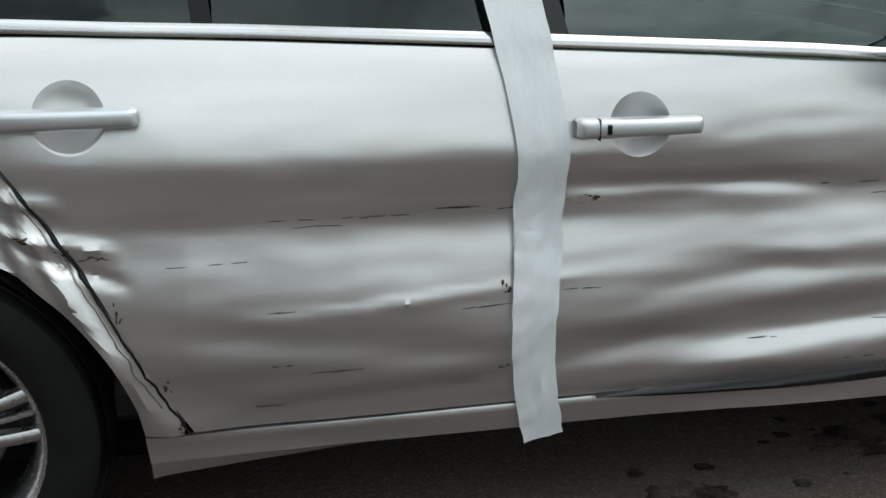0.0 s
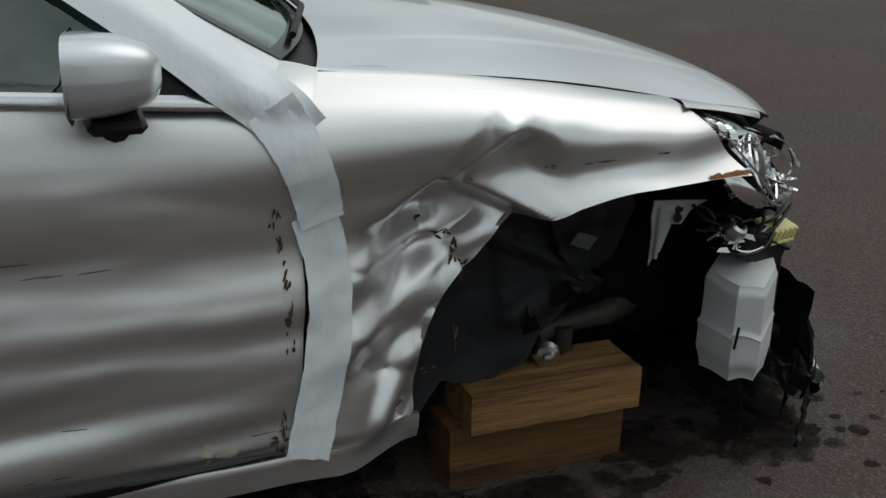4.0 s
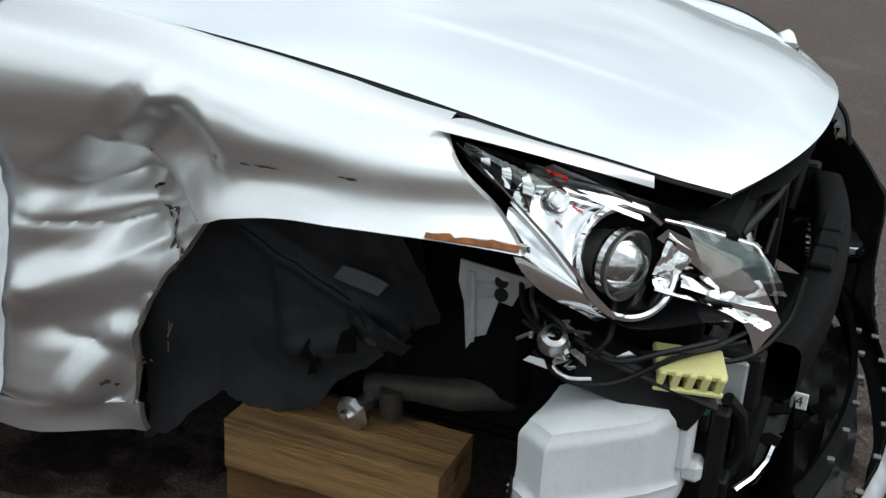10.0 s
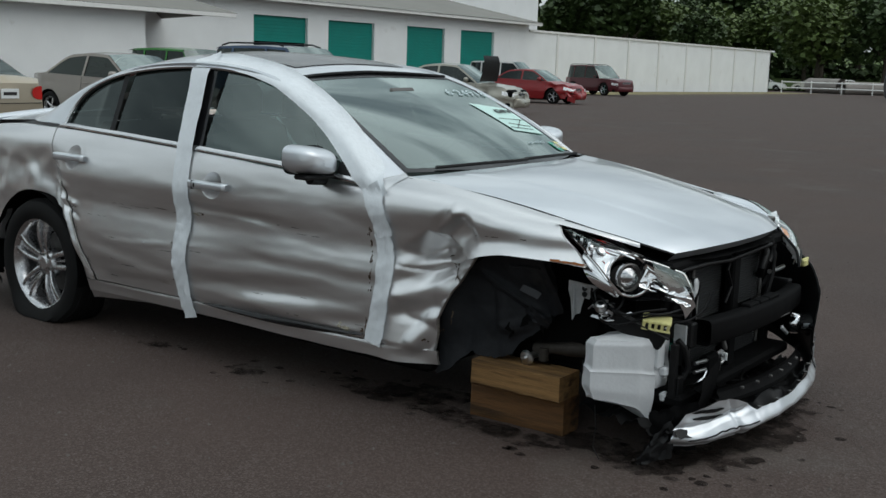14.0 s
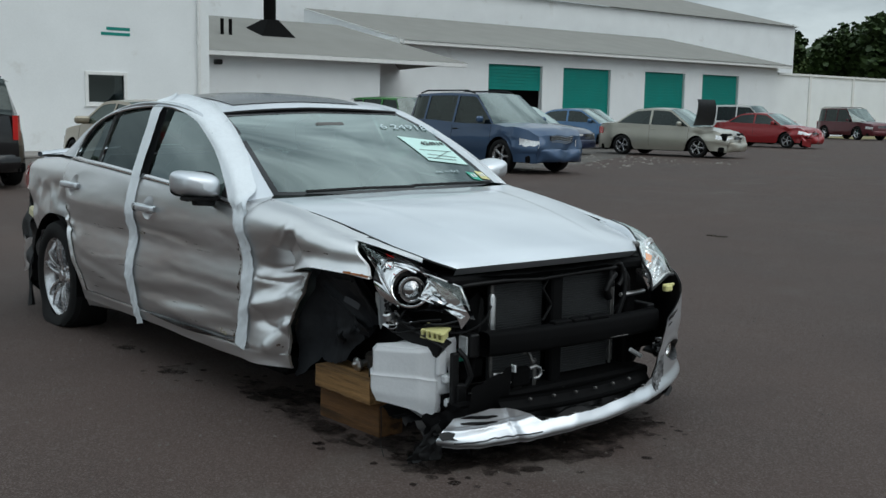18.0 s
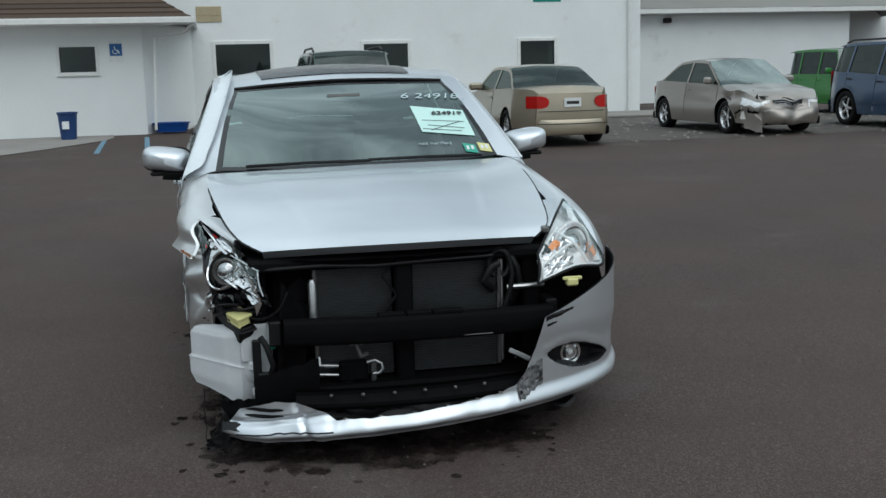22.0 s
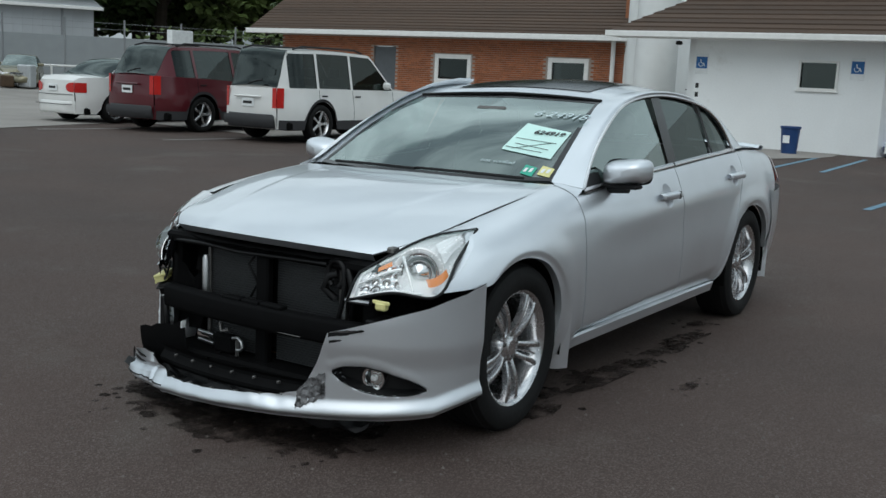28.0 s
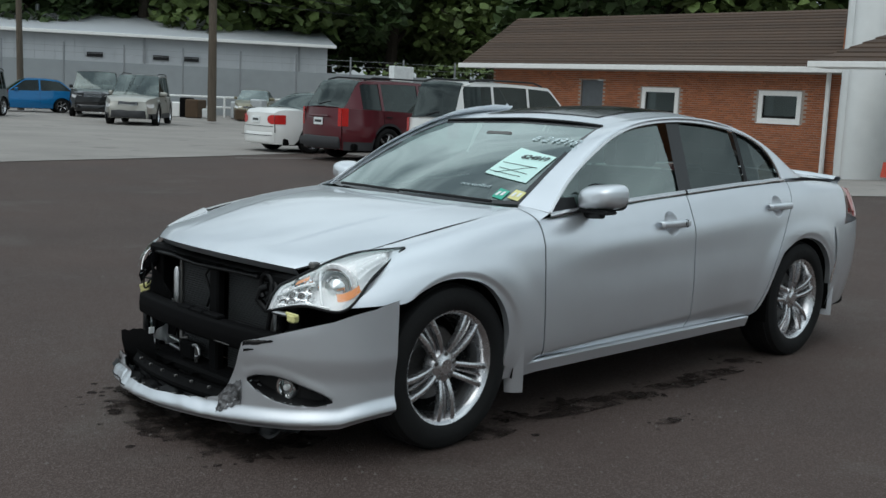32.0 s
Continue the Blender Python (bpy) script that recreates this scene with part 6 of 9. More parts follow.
for y0, x0 in ((.36, -.12), (-.36, -.12)):
    s = Mesh().box((x0 - .05, y0 - .25, .45), (x0 + .45, y0 + .25, .60), .06)
    s.box((-.07, -.24, 0), (.07, .24, .58), .05, Matrix.Translation((x0 - .08, y0, .52)) @ Matrix.Rotation(radians(-18), 4, "Y"))
    seat = cp("front_seat", s, SEAT, car, "grey leather front seat")
    cp("headrest", Mesh().box((x0 - .34, y0 - .13, 1.09), (x0 - .24, y0 + .13, 1.25), .035), SEAT, seat)
s = Mesh().box((-1.15, -.62, .45), (-.7, .62, .60), .06).box((-1.28, -.62, .55), (-1.10, .62, 1.04), .06)
bench = cp("rear_bench", s, SEAT, car, "grey leather rear bench")
for y0 in (-.36, .36):
    cp("headrest", Mesh().box((-1.30, y0 - .12, 1.04), (-1.20, y0 + .12, 1.18), .03), SEAT, bench)
sw = Matrix.Translation((.34, .36, .86)) @ Matrix.Rotation(radians(-62), 4, "Y")
stw = Mesh().lathe([(.185 + .016 * math.cos(a), .016 * math.sin(a)) for a in [k * math.pi / 4 for k in range(8)]], sw, 28, True)
stw.box((-.05, -.18, -.012), (.05, .18, .012), .01, sw)
cp("steering_wheel", stw, TRIM_DARK, car, "dark steering wheel")
cp("inner_mirror", Mesh().box((.28, -.09, 1.205), (.31, .09, 1.25), .012), SEAT)

# ---- wheels
TY = [(.232, -.095), (.255, -.112), (.30, -.112), (.325, -.098), (.334, -.075), (.336, 0), (.334, .075), (.325, .098), (.30, .112), (.255, .112), (.232, .095)]


def wheel(cx, sg, flat=0.0, turn=0.0, cz=.335):
    face = Matrix.Translation((cx, sg * .745, cz)) @ Matrix.Rotation(radians(-90 * sg), 4, "X")
    t = Mesh().lathe(TY, face, 64)
    tread = Mesh()
    for z0 in (-.052, 0.0, .052):
        tread.lathe([(.335, z0 - .02), (.339, z0 - .018), (.339, z0 + .018), (.335, z0 + .02)], face, 64)
    def squash(p):
        x, y, z = p
        if flat and z < cz:
            zz = max(.002, z)
            if z < .12:
                y += (1 if y > sg * .745 else -1) * .03 * smoothstep(.12, .0, z)
            return (x, y, max(z + flat * 0, .003) if z > .003 else .003)
        return (x, y, max(z, .002))
    t.v = [squash(p) for p in t.v]
    tread.v = [squash(p) for p in tread.v]
    r = Mesh().lathe([(.205, -.09), (.20, .02), (.212, .07), (.228, .094), (.238, .098), (.238, .086), (.23, .07), (.22, -.09)], face, 48)
    rim = part("wheel", r, RIM, car, "ten-spoke silver alloy wheel with flat tyre" if flat else "ten-spoke silver alloy wheel")
    part("tyre", t, RUBBER, rim, "flat worn tyre" if flat else "black road tyre")
    for k in range(3):
        band = Mesh()
        n3 = len(tread.v) // 3
        band.add(tread.v[k * n3:(k + 1) * n3], [tuple(i - k * n3 for i in f) for f in tread.f if k * n3 <= f[0] < (k + 1) * n3])
        part("tread_band", band, RUBBER, rim)
    disc = Mesh().lathe([(.0, -.02), (.15, -.02), (.155, -.03), (.155, -.045), (.0, -.05)], face, 36)
    part("brake_disc", disc, DISC, rim)
    dark = Mesh().lathe([(.0, -.07), (.21, -.07)], face, 30)
    part("hub_back", dark, SOOT_AND_SHADE, rim)
    for k in range(5):
        am = turn + k * 2 * math.pi / 5
        sp = Mesh()
        for o3, ww, dz3 in ((-1, .0125, 0), (0, .0065, -.012), (1, .0125, 0)):
            vs = []
            for i in range(10):
                q = i / 9
                rad = lerp(.046, .226, q)
                tang = o3 * lerp(.017, .040, q ** .8)
                zf = lerp(.062, .086, q) + .016 * math.sin(math.pi * q) + dz3
                wd = ww * lerp(.85, 1.15, q)
                ca_, sa_ = math.cos(am), math.sin(am)
                for du, dz in ((-wd, -.026), (-wd * .82, -.004), (-wd * .35, 0), (wd * .35, 0), (wd * .82, -.004), (wd, -.026)):
                    tt = tang + du
                    rr_ = math.sqrt(max(0, rad * rad - tt * tt))
                    vs.append(face @ Vector((rr_ * ca_ - tt * sa_, rr_ * sa_ + tt * ca_, zf + dz)))
            sp.add(vs, [(i * 6 + j, i * 6 + j + 1, i * 6 + j + 7, i * 6 + j + 6) for i in range(9) for j in range(5)])
        part("spoke", sp, RIM, rim)
    sp = Mesh()
    sp.lathe([(.0, .076), (.03, .076), (.036, .07), (.062, .066), (.075, .05), (.08, .02)], face, 30)
    part("hub_cap", sp, RIM, rim)
    for k in range(5):
        a = turn + .6 + k * 2 * math.pi / 5
        part("wheel_nut", Mesh().lathe([(0, .07), (.008, .07), (.011, .062), (.011, .05)], face @ Matrix.Translation((.052 * math.cos(a), .052 * math.sin(a), .002)), 8), DISC, rim)
    part("valve", Mesh().tube([face @ Vector((.2, .03, .05)), face @ Vector((.192, .03, .085))], .004, 6), BLACK, rim)


wheel(1.425, 1, turn=.32)
wheel(-1.425, 1, turn=1.0)
wheel(-1.40, -1, flat=.05, turn=.2, cz=.285)

# mud flap behind the left front wheel
cp("mud_flap", Mesh().grid(lambda u, v: (lerp(1.09, 1.03, u) - .03 * v, .80 + .075 * u ** .5 * (1 - .3 * v) + .01, lerp(.42, .17, v)), 6, 8).flip(), SILVER, car, "silver mud flap behind the wheel")
cp("rear_mud_flap", Mesh().grid(lambda u, v: (lerp(-1.77, -1.82, u), lerp(.74, .87, u), lerp(.40, .2, v)), 4, 4), SILVER)

# ---------------------------------------------------------------- front end of the sedan
# bumper cover: plan line from the left wheel opening round to the broken right tip
PLAN = [(1.74, .862), (1.86, .846), (1.95, .80), (2.03, .725), (2.09, .63), (2.15, .50), (2.20, .34), (2.235, .17), (2.245, 0), (2.235, -.17), (2.205, -.33), (2.16, -.47), (2.10, -.60), (2.05, -.67)]
plan = curve(PLAN)
PY = np.array([plan(i / 200)[1] for i in range(201)])


def bump_z(u):
    """Lower and upper edge of the cover along its plan."""
    x, y = plan(u)
    lo = float(np.interp(y, [-.67, -.5, 0, .45, .65, .8, .862], [.088, .082, .115, .138, .15, .165, .20]))
    hi = float(np.interp(y, [-.67, -.62, -.5, -.40, -.33, -.29, 0, .30, .36, .40, .44, .475, .53, .66, .78, .85, .862], [.12, .20, .232, .225, .19, .168, .182, .215, .235, .275, .36, .47, .485, .53, .575, .62, .645]))
    return lo, hi


def fog_wedge(y):
    """Middle height and half height of the fog lamp opening."""
    return .325 - .18 * (y - .491), float(np.interp(y, [.49, .53, .60, .66, .74, .785], [.004, .030, .047, .045, .028, .003]))


def bump_point(u, v):
    x, y = plan(u)
    lo, hi = bump_z(u)
    z = lerp(lo, hi, v)
    d = np.array(plan(min(1, u + .01))) - np.array(plan(max(0, u - .01)))
    nrm = np.array((d[1], -d[0])) / np.hypot(*d)
    nrm = -nrm if nrm[0] * x < 0 and nrm[1] * y < 0 else nrm
    if nrm[0] < 0 and y < .8:
        nrm = -nrm
    if y > .8 and nrm[1] < 0:
        nrm = -nrm
    o = 0.0
    tall = smoothstep(.30, .46, y)
    # lip proud at the foot, recess above, full face on top
    o += .022 * smoothstep(lo + .085, lo + .03, z) * (1 - .2 * tall) - .03 * smoothstep(.028, 0, z - lo)
    o += tall * (.012 * smoothstep(.33, .44, z) - .018 * smoothstep(.50, .66, z) * smoothstep(.85, .55, y))
    # lamp recess wedge
    zc, hh = fog_wedge(y)
    o -= tall * .050 * smoothstep(hh, hh * .6, abs(z - zc)) * smoothstep(.004, .02, hh)
    # swoosh running from the broken edge over the lamp
    o += tall * .003 * smoothstep(.030, .0, abs(z - zc - hh - .016)) * smoothstep(.80, .70, y)
    if y < .45:
        o += .006 * nz(y * 9, z * 20, 1.0) * smoothstep(.45, .2, y)
        if y < -.3:
            o += .012 * nz(y * 8, z * 9, 9.0) - .012 * smoothstep(.02, 0, abs(z - .165 - .12 * (y + .5))) - .010 * smoothstep(.02, 0, abs(y + .40 + .4 * (z - .15)))
            z += .006 * nz(y * 16, 2.0, v)
    z += .004 * nz(y * 26, 7.0) * smoothstep(.55, .35, y) * v
    return (x + nrm[0] * o, y + nrm[1] * o, z)


bm1 = Mesh().grid(bump_point, 200, 64)
keep = []
for f in bm1.f:
    c = np.mean([bm1.v[i] for i in f], axis=0)
    zc, hh = fog_wedge(float(c[1]))
    inside = .50 < c[1] < .775 and abs(c[2] - zc) < hh * .72
    if not inside:
        keep.append(f)
bm1.f = keep
back = Mesh()
back.v, back.f = [(x - .006, y - .006 * np.sign(y) * (1 if abs(y) > .5 else 0), z) for x, y, z in bm1.v], [f[::-1] for f in keep]


def tidy(m):
    used = sorted({i for f in m.f for i in f})
    ix = {i: k for k, i in enumerate(used)}
    m.v, m.f = [m.v[i] for i in used], [tuple(ix[i] for i in f) for f in m.f]
    return m


bumper = part("front_bumper_cover", tidy(bm1), SILVER, car, "torn silver front bumper cover, left half remaining")
part("bumper_inside", tidy(back), BLACK, car)


def cover_at(y, z, lift=0.0):
    """A point of the cover by side and height, lifted off its face."""
    u = float(np.interp(-y, -PY, np.arange(201) / 200))
    lo, hi = bump_z(u)
    p = np.array(bump_point(u, min(1, max(0, (z - lo) / (hi - lo)))))
    return tuple(p + np.array((.85, .5 * smoothstep(.2, .7, y), 0)) * lift)


part("fog_lamp_recess", Mesh().grid(lambda u, v: (lambda y: cover_at(y, fog_wedge(y)[0] + fog_wedge(y)[1] * (2 * v - 1) * 1.03, .004 if .02 < v < .98 else .002))(lerp(.492, .783, u)), 50, 14), BLACK, bumper, "black fog lamp surround")
fm = look((2.050, .607, .302), (3.0, .80, .302))
fogl = part("fog_lamp", Mesh().lathe([(0, .004), (.028, .004), (.034, .012), (.043, .014), (.047, .006), (.047, -.03)], fm @ Matrix.Rotation(math.pi, 4, "X"), 28), CHROME, bumper, "round fog lamp")
part("fog_bulb", Mesh().lathe([(0, .016), (.010, .014), (.013, .006), (.013, 0)], fm @ Matrix.Rotation(math.pi, 4, "X"), 16), LAMP_WHITE, fogl)
part("fog_lens", Mesh().lathe([(0, .024), (.022, .021), (.038, .012)], fm @ Matrix.Rotation(math.pi, 4, "X"), 24), CLEAR, fogl)
# gouges along the broken edge, torn grey plastic below them, slots in the crumpled end of the lip
for ya, yb, za, zb_, hw, mt in ((.478, .60, .462, .487, .011, BLACK), (.482, .525, .437, .446, .007, BLACK), (.485, .57, .474, .482, .004, DISC)):
    part("paint_scrape", Mesh().grid(lambda u, v: (lambda y: cover_at(y, lerp(za, zb_, u) + hw * (2 * v - 1) * (1 - u ** 2) ** .5 * (.8 + .5 * nz(y * 60, za * 9)), .003))(lerp(ya, yb, u)), 20, 4), mt, bumper, "gouged dark patch on broken bumper edge")
TORN = mat("torn_grey_plastic", (.16, .16, .165), .45, .2, var=.5, scale=30, bump=.004, dirt=((.02, .02, .02), 16, .52))
part("torn_patch", Mesh().grid(lambda u, v: (lambda y: tuple(np.array(cover_at(y, lerp(.225, .318, v) - .05 * (1 - u) + .010 * nz(u * 7, v * 4), .005)) + (.008 * nz(u * 9, v * 8, 2), 0, 0)))(lerp(.365, .468, u)), 20, 16), TORN, bumper, "torn grey plastic at the broken edge")
for k in range(2):
    part("lip_slot", Mesh().grid(lambda u, v: (lambda y: cover_at(y, .205 - .022 * k - .02 * (y + .56) + .0065 * (2 * v - 1) * math.sin(math.pi * (.04 + .92 * u)) ** .5, .006))(lerp(-.60, -.47, u)), 18, 4), BLACK, bumper, "dark slot in the crumpled lip")
part("lip_crack", Mesh().tube([cover_at(y, .115 + .06 * (y + .62) + .006 * nz(y * 40, 1), .002) for y in np.linspace(-.62, -.30, 24)], .003, 5), BLACK, bumper)
for y in (-.26, -.14, -.02, .10, .21, .30):
    p = np.array(cover_at(y, .30, 0))
    part("lip_clip", Mesh().box((p[0] - .016, y - .007, p[2] - .004), (p[0] + .000, y + .007, p[2] + .003), .002), DISC, bumper)
part("torn_lip_end", Mesh().grid(lambda u, v: (2.06 - .09 * u + .012 * nz(u * 5, v * 5), -.655 - .085 * u + .02 * nz(u * 6, v * 4, 3), .05 + .15 * v * (1 - .75 * u) - .03 * u + .012 * nz(u * 7, v * 3, 8)), 12, 8), BLACK, bumper, "ragged black bumper end")
cp("side_air_guide", Mesh().grid(lambda u, v: (lerp(2.03, 1.98, u) - .02 * v + .012 * nz(u * 3, v * 4), lerp(-.45, -.36, u) - .03 * v + .015 * nz(u * 4, v * 3, 5), lerp(.63, .50, u) - lerp(.34, .12, u) * v), 16, 16), MATTE, car, "torn black air guide beside the radiator")
cp("hanging_shroud", Mesh().grid(lambda u, v: (lerp(1.98, 2.10, u) + .01 * nz(u * 5, v * 5), lerp(-.68, -.56, u) + .02 * v + .015 * nz(u * 6, v * 5, 2), lerp(.20, .055, v) + .035 * u * (1 - v) + .012 * nz(u * 7, v * 2)), 14, 10), MATTE, car, "crumpled black shroud hanging at the broken end")
vb_ = cp("lower_valance", Mesh().grid(lambda u, v: (lambda y: (2.175 - .30 * y * y + .012 * math.sin(2 * math.pi * v), y, lerp(.185, .262, v)))(lerp(-.42, .42, u)), 40, 6), MATTE, car, "black plastic lower valance")
for y in (-.30, -.19, -.08, .03, .14, .25):
    cp("valance_stud", Mesh().box((2.178 - .30 * y * y, y - .006, .235), (2.192 - .30 * y * y, y + .006, .245), .002), DISC, vb_)

# crumpled black under-tray and lower valance
tray = Mesh().grid(lambda u, v: (lerp(1.70, 2.20, u) - .10 * (2 * v - 1) ** 2 * u, lerp(-.68, .62, v), .13 + .05 * nz(u * 6, v * 7, 3) + .03 * nz(u * 15, v * 16, 1) + .03 * (1 - v) * (1 - u)), 34, 60)
cp("under_tray", tray, BLACK, car, "crumpled wet black under-tray")
shards = Mesh()
rk = random.Random(12)
for k in range(30):
    y = rk.uniform(-.45, .36)
    mtx = pose(rk.uniform(1.95, 2.12 - .3 * y * y), y, rk.uniform(.15, .22), rk.uniform(-50, 50), rk.uniform(-50, 50), rk.uniform(0, 180))
    shards.prism([(0, 0), (rk.uniform(.03, .07), .01), (rk.uniform(.03, .06), rk.uniform(.02, .05)), (.0, rk.uniform(.015, .04))], .004, mtx)
tagged(cp("broken_plastic", shards, SOOT_AND_SHADE, car, "broken black plastic pieces in the bumper opening", smooth=False), kind="stuff")
flap = Mesh().grid(lambda u, v: (2.085 + .03 * u - .05 * v * v, lerp(-.33, -.56, u), lerp(.36, .14, v) - .05 * u * (1 - v) + .015 * nz(u * 6, v * 6)), 8, 10)
cp("grille_bracket", flap, MATTE, car, "black bumper side bracket")
cp("bracket_tag", Mesh().box((2.080, -.333, .336), (2.106, -.328, .364), .001), SIGN_WHITE, car, "white numbered tag")
num = bpy.data.curves.new("tag_number", "FONT")
num.body, num.size, num.align_x, num.align_y = "4", .026, "CENTER", "CENTER"
nob = new("tag_number", num)
nob.matrix_basis = Matrix.Translation((2.093, -.3345, .350)) @ Matrix.Rotation(radians(90), 4, "X")
num.materials.append(INK)
nob.parent = car

# radiator pack
core = cp("radiator_support", Mesh().box((1.80, -.56, .655), (1.98, .56, .70), .012).box((1.84, -.56, .20), (1.95, -.50, .69), .01).box((1.84, .46, .20), (1.95, .53, .69), .01).box((1.84, -.56, .19), (2.04, .53, .235), .012), MATTE, car, "black radiator support frame")
cp("centre_strut", Mesh().box((1.955, -.035, .21), (1.995, .03, .69), .008), MATTE)
cp("latch_panel", Mesh().grid(lambda u, v: (lerp(1.86, 2.03, u) - .12 * (2 * v - 1) ** 4, lerp(-.50, .50, v), .712 - .015 * u + .006 * nz(u * 4, v * 12)), 8, 40), MATTE, car, "black plastic latch panel under the hood edge")
for z0, z1, nm in ((.445, .690, "condenser"), (.245, .41, "lower_condenser")):
    for y0, y1 in ((-.33, -.04), (.035, .36)):
        c = cp(nm, Mesh().box((1.93, y0, z0), (1.94, y1, z1), .002), FINS, car, "dark finned cooling pack")
        fins = Mesh()
        n = int((z1 - z0) / .0095)
        for k in range(n):
            z = lerp(z0 + .004, z1 - .004, k / (n - 1))
            fins.box((1.94, y0 + .004, z - .0022), (1.9465, y1 - .004, z + .0022))
        tagged(cp("fin_pack", fins, FINS, c, smooth=False), kind="stuff")
cp("receiver_drier", Mesh().tube([(1.965, -.335, .455), (1.965, -.335, .605), (1.965, -.335, .62)], [.016, .016, .009], 14), ALU, car, "small aluminium canister")
cp("end_tank", Mesh().box((1.92, .36, .26), (1.955, .385, .68), .006), ALU, car, "aluminium radiator end tank")
beam = Mesh().grid(lambda u, v: (lambda y, a: (2.085 - .16 * y * y + .035 * math.copysign(abs(math.cos(a)) ** .5, math.cos(a)), y, .447 + .012 * y * -1 + .047 * math.copysign(abs(math.sin(a)) ** .4, math.sin(a))))(lerp(-.45, .54, u), v * 2 * math.pi), 40, 16)
bo = cp("bumper_beam", beam, mat("dusty_black_beam", (.0035, .0035, .0038), .75, 0, var=.4, scale=12, bump=.001, spec=.10), car, "black curved bumper beam")
pad = Mesh()
for ya, yb in ((-.115, -.02), (-.012, .075), (.083, .195)):
    pad.box((2.06 - .16 * ya * ya, ya, .490), (2.10 - .16 * ya * ya, yb, .506), .004)
cp("beam_top_pad", pad, MATTE, bo, "black pad on top of the beam")
cp("beam_scrape", Mesh().box((2.108, .19, .408), (2.112, .30, .412), .001), DISC, bo)
cp("beam_bracket", Mesh().box((1.94, -.50, .40), (2.04, -.455, .49), .006), BLACK, bo, "black beam end bracket")
cp("beam_bracket", Mesh().box((1.90, .53, .40), (2.02, .575, .50), .006), BLACK, bo)
for za in (.306, .272):
    cp("cooling_pipe", Mesh().tube([(1.99, -.345, za), (1.995, -.30, za - .002), (1.995, -.255, za - .006)], .0075, 10), ALU, car, "short bright metal pipe")
cp("oil_cooler", Mesh().box((1.965, -.255, .235), (2.005, -.145, .315), .012), MATTE, car, "black oil cooler block")
cp("cooling_pipe", Mesh().tube([(1.995, -.15, .305), (1.998, -.12, .312), (2.0, -.098, .30), (2.0, -.092, .278), (1.998, -.105, .262), (1.995, -.128, .262)], .007, 10), ALU, car, "bright bent metal pipe")
cp("cooler_bracket", Mesh().box((1.99, -.135, .205), (2.0, -.115, .31), .003).box((1.99, -.15, .205), (2.0, -.10, .215), .003), DISC, car, "dull steel cooler bracket")
cp("hose", Mesh().tube([(1.98, .36 + .040 * math.cos(a), .640 + .052 * math.sin(a)) for a in [k * .45 - 1.2 for k in range(13)]], .011, 10), BLACK, car, "black looped hose")
cp("hose", Mesh().tube([(1.985, .40, .655), (1.99, .408, .60), (1.99, .40, .54), (1.985, .38, .48), (1.98, .37, .44)], .010, 10), BLACK, car, "black rubber hose")
for yb in (-.325, .365):
    cp("condenser_edge", Mesh().box((1.945, yb - .008, .45), (1.958, yb + .008, .685), .003).box((1.945, yb - .008, .25), (1.958, yb + .008, .405), .003), DISC, car, "grey metal edge of the cooling pack")
cp("fan_bracket", Mesh().box((1.97, -.505, .40), (2.02, -.475, .48), .004).box((1.97, -.52, .40), (2.0, -.46, .41), .003), BRACKET, car, "pale bracket at the beam end")
for k in range(4):
    cp("duct_panel", Mesh().prism([(0, 0), (.09, .01), (.10, .07), (.03, .09), (-.01, .05)], .008, pose(1.93, -.46 + .012 * k, .29 + .085 * k, 84, 6 * k, 78 + 9 * k)), MATTE, car, "broken black duct panel", False)
cp("cooling_pipe", Mesh().tube([(1.98, .39, .55), (1.99, .45, .552), (1.99, .53, .556)], .010, 8), ALU, car, "bright straight metal pipe")
cp("latch_hook", Mesh().tube([(2.01, -.19, .40), (2.03, -.185, .37), (2.035, -.175, .34), (2.02, -.15, .345)], .009, 8).box((2.0, -.215, .375), (2.02, -.165, .41), .004), DISC, car, "small dull latch bracket")
for pts, rr in (
    ([(1.95, .40, .66), (1.97, .41, .66), (1.98, .43, .62), (1.975, .44, .56), (1.95, .42, .50), (1.93, .40, .47)], .013),
    ([(1.97, .36, .64), (1.98, .33, .63), (1.98, .30, .58), (1.96, .34, .54)], .016),
    ([(1.98, -.04, .67), (1.985, -.08, .62), (1.985, -.03, .55), (1.98, -.07, .49)], .006),
    ([(1.97, -.52, .665), (2.0, -.3, .675), (2.005, -.12, .665), (2.005, .1, .672), (2.0, .33, .676)], .008),
):
    cp("hose", Mesh().tube(pts, rr, 10), BLACK, car, "black rubber hose")
cp("hanging_clip", Mesh().box((2.05, .37, .30), (2.062, .46, .318), .004, Matrix.Translation((0, .41, .31)) @ Matrix.Rotation(radians(-28), 4, "X") @ Matrix.Translation((0, -.41, -.31))), BRACKET, car, "pale plastic clip hanging by the bumper")
# black boxes closing the space behind the pack; their colour stands for its shade
cp("engine_bay", Mesh().box((1.05, -.50, .24), (1.88, .48, .71), .03), SOOT_AND_SHADE, car, "black filler box standing in for shade behind the radiator")
cp("engine_block", Mesh().box((1.2, -.52, .30), (1.7, -.46, .55), .03), SOOT_AND_SHADE)
cp("air_box", Mesh().box((1.70, .48, .3), (1.86, .62, .60), .03), SOOT_AND_SHADE)

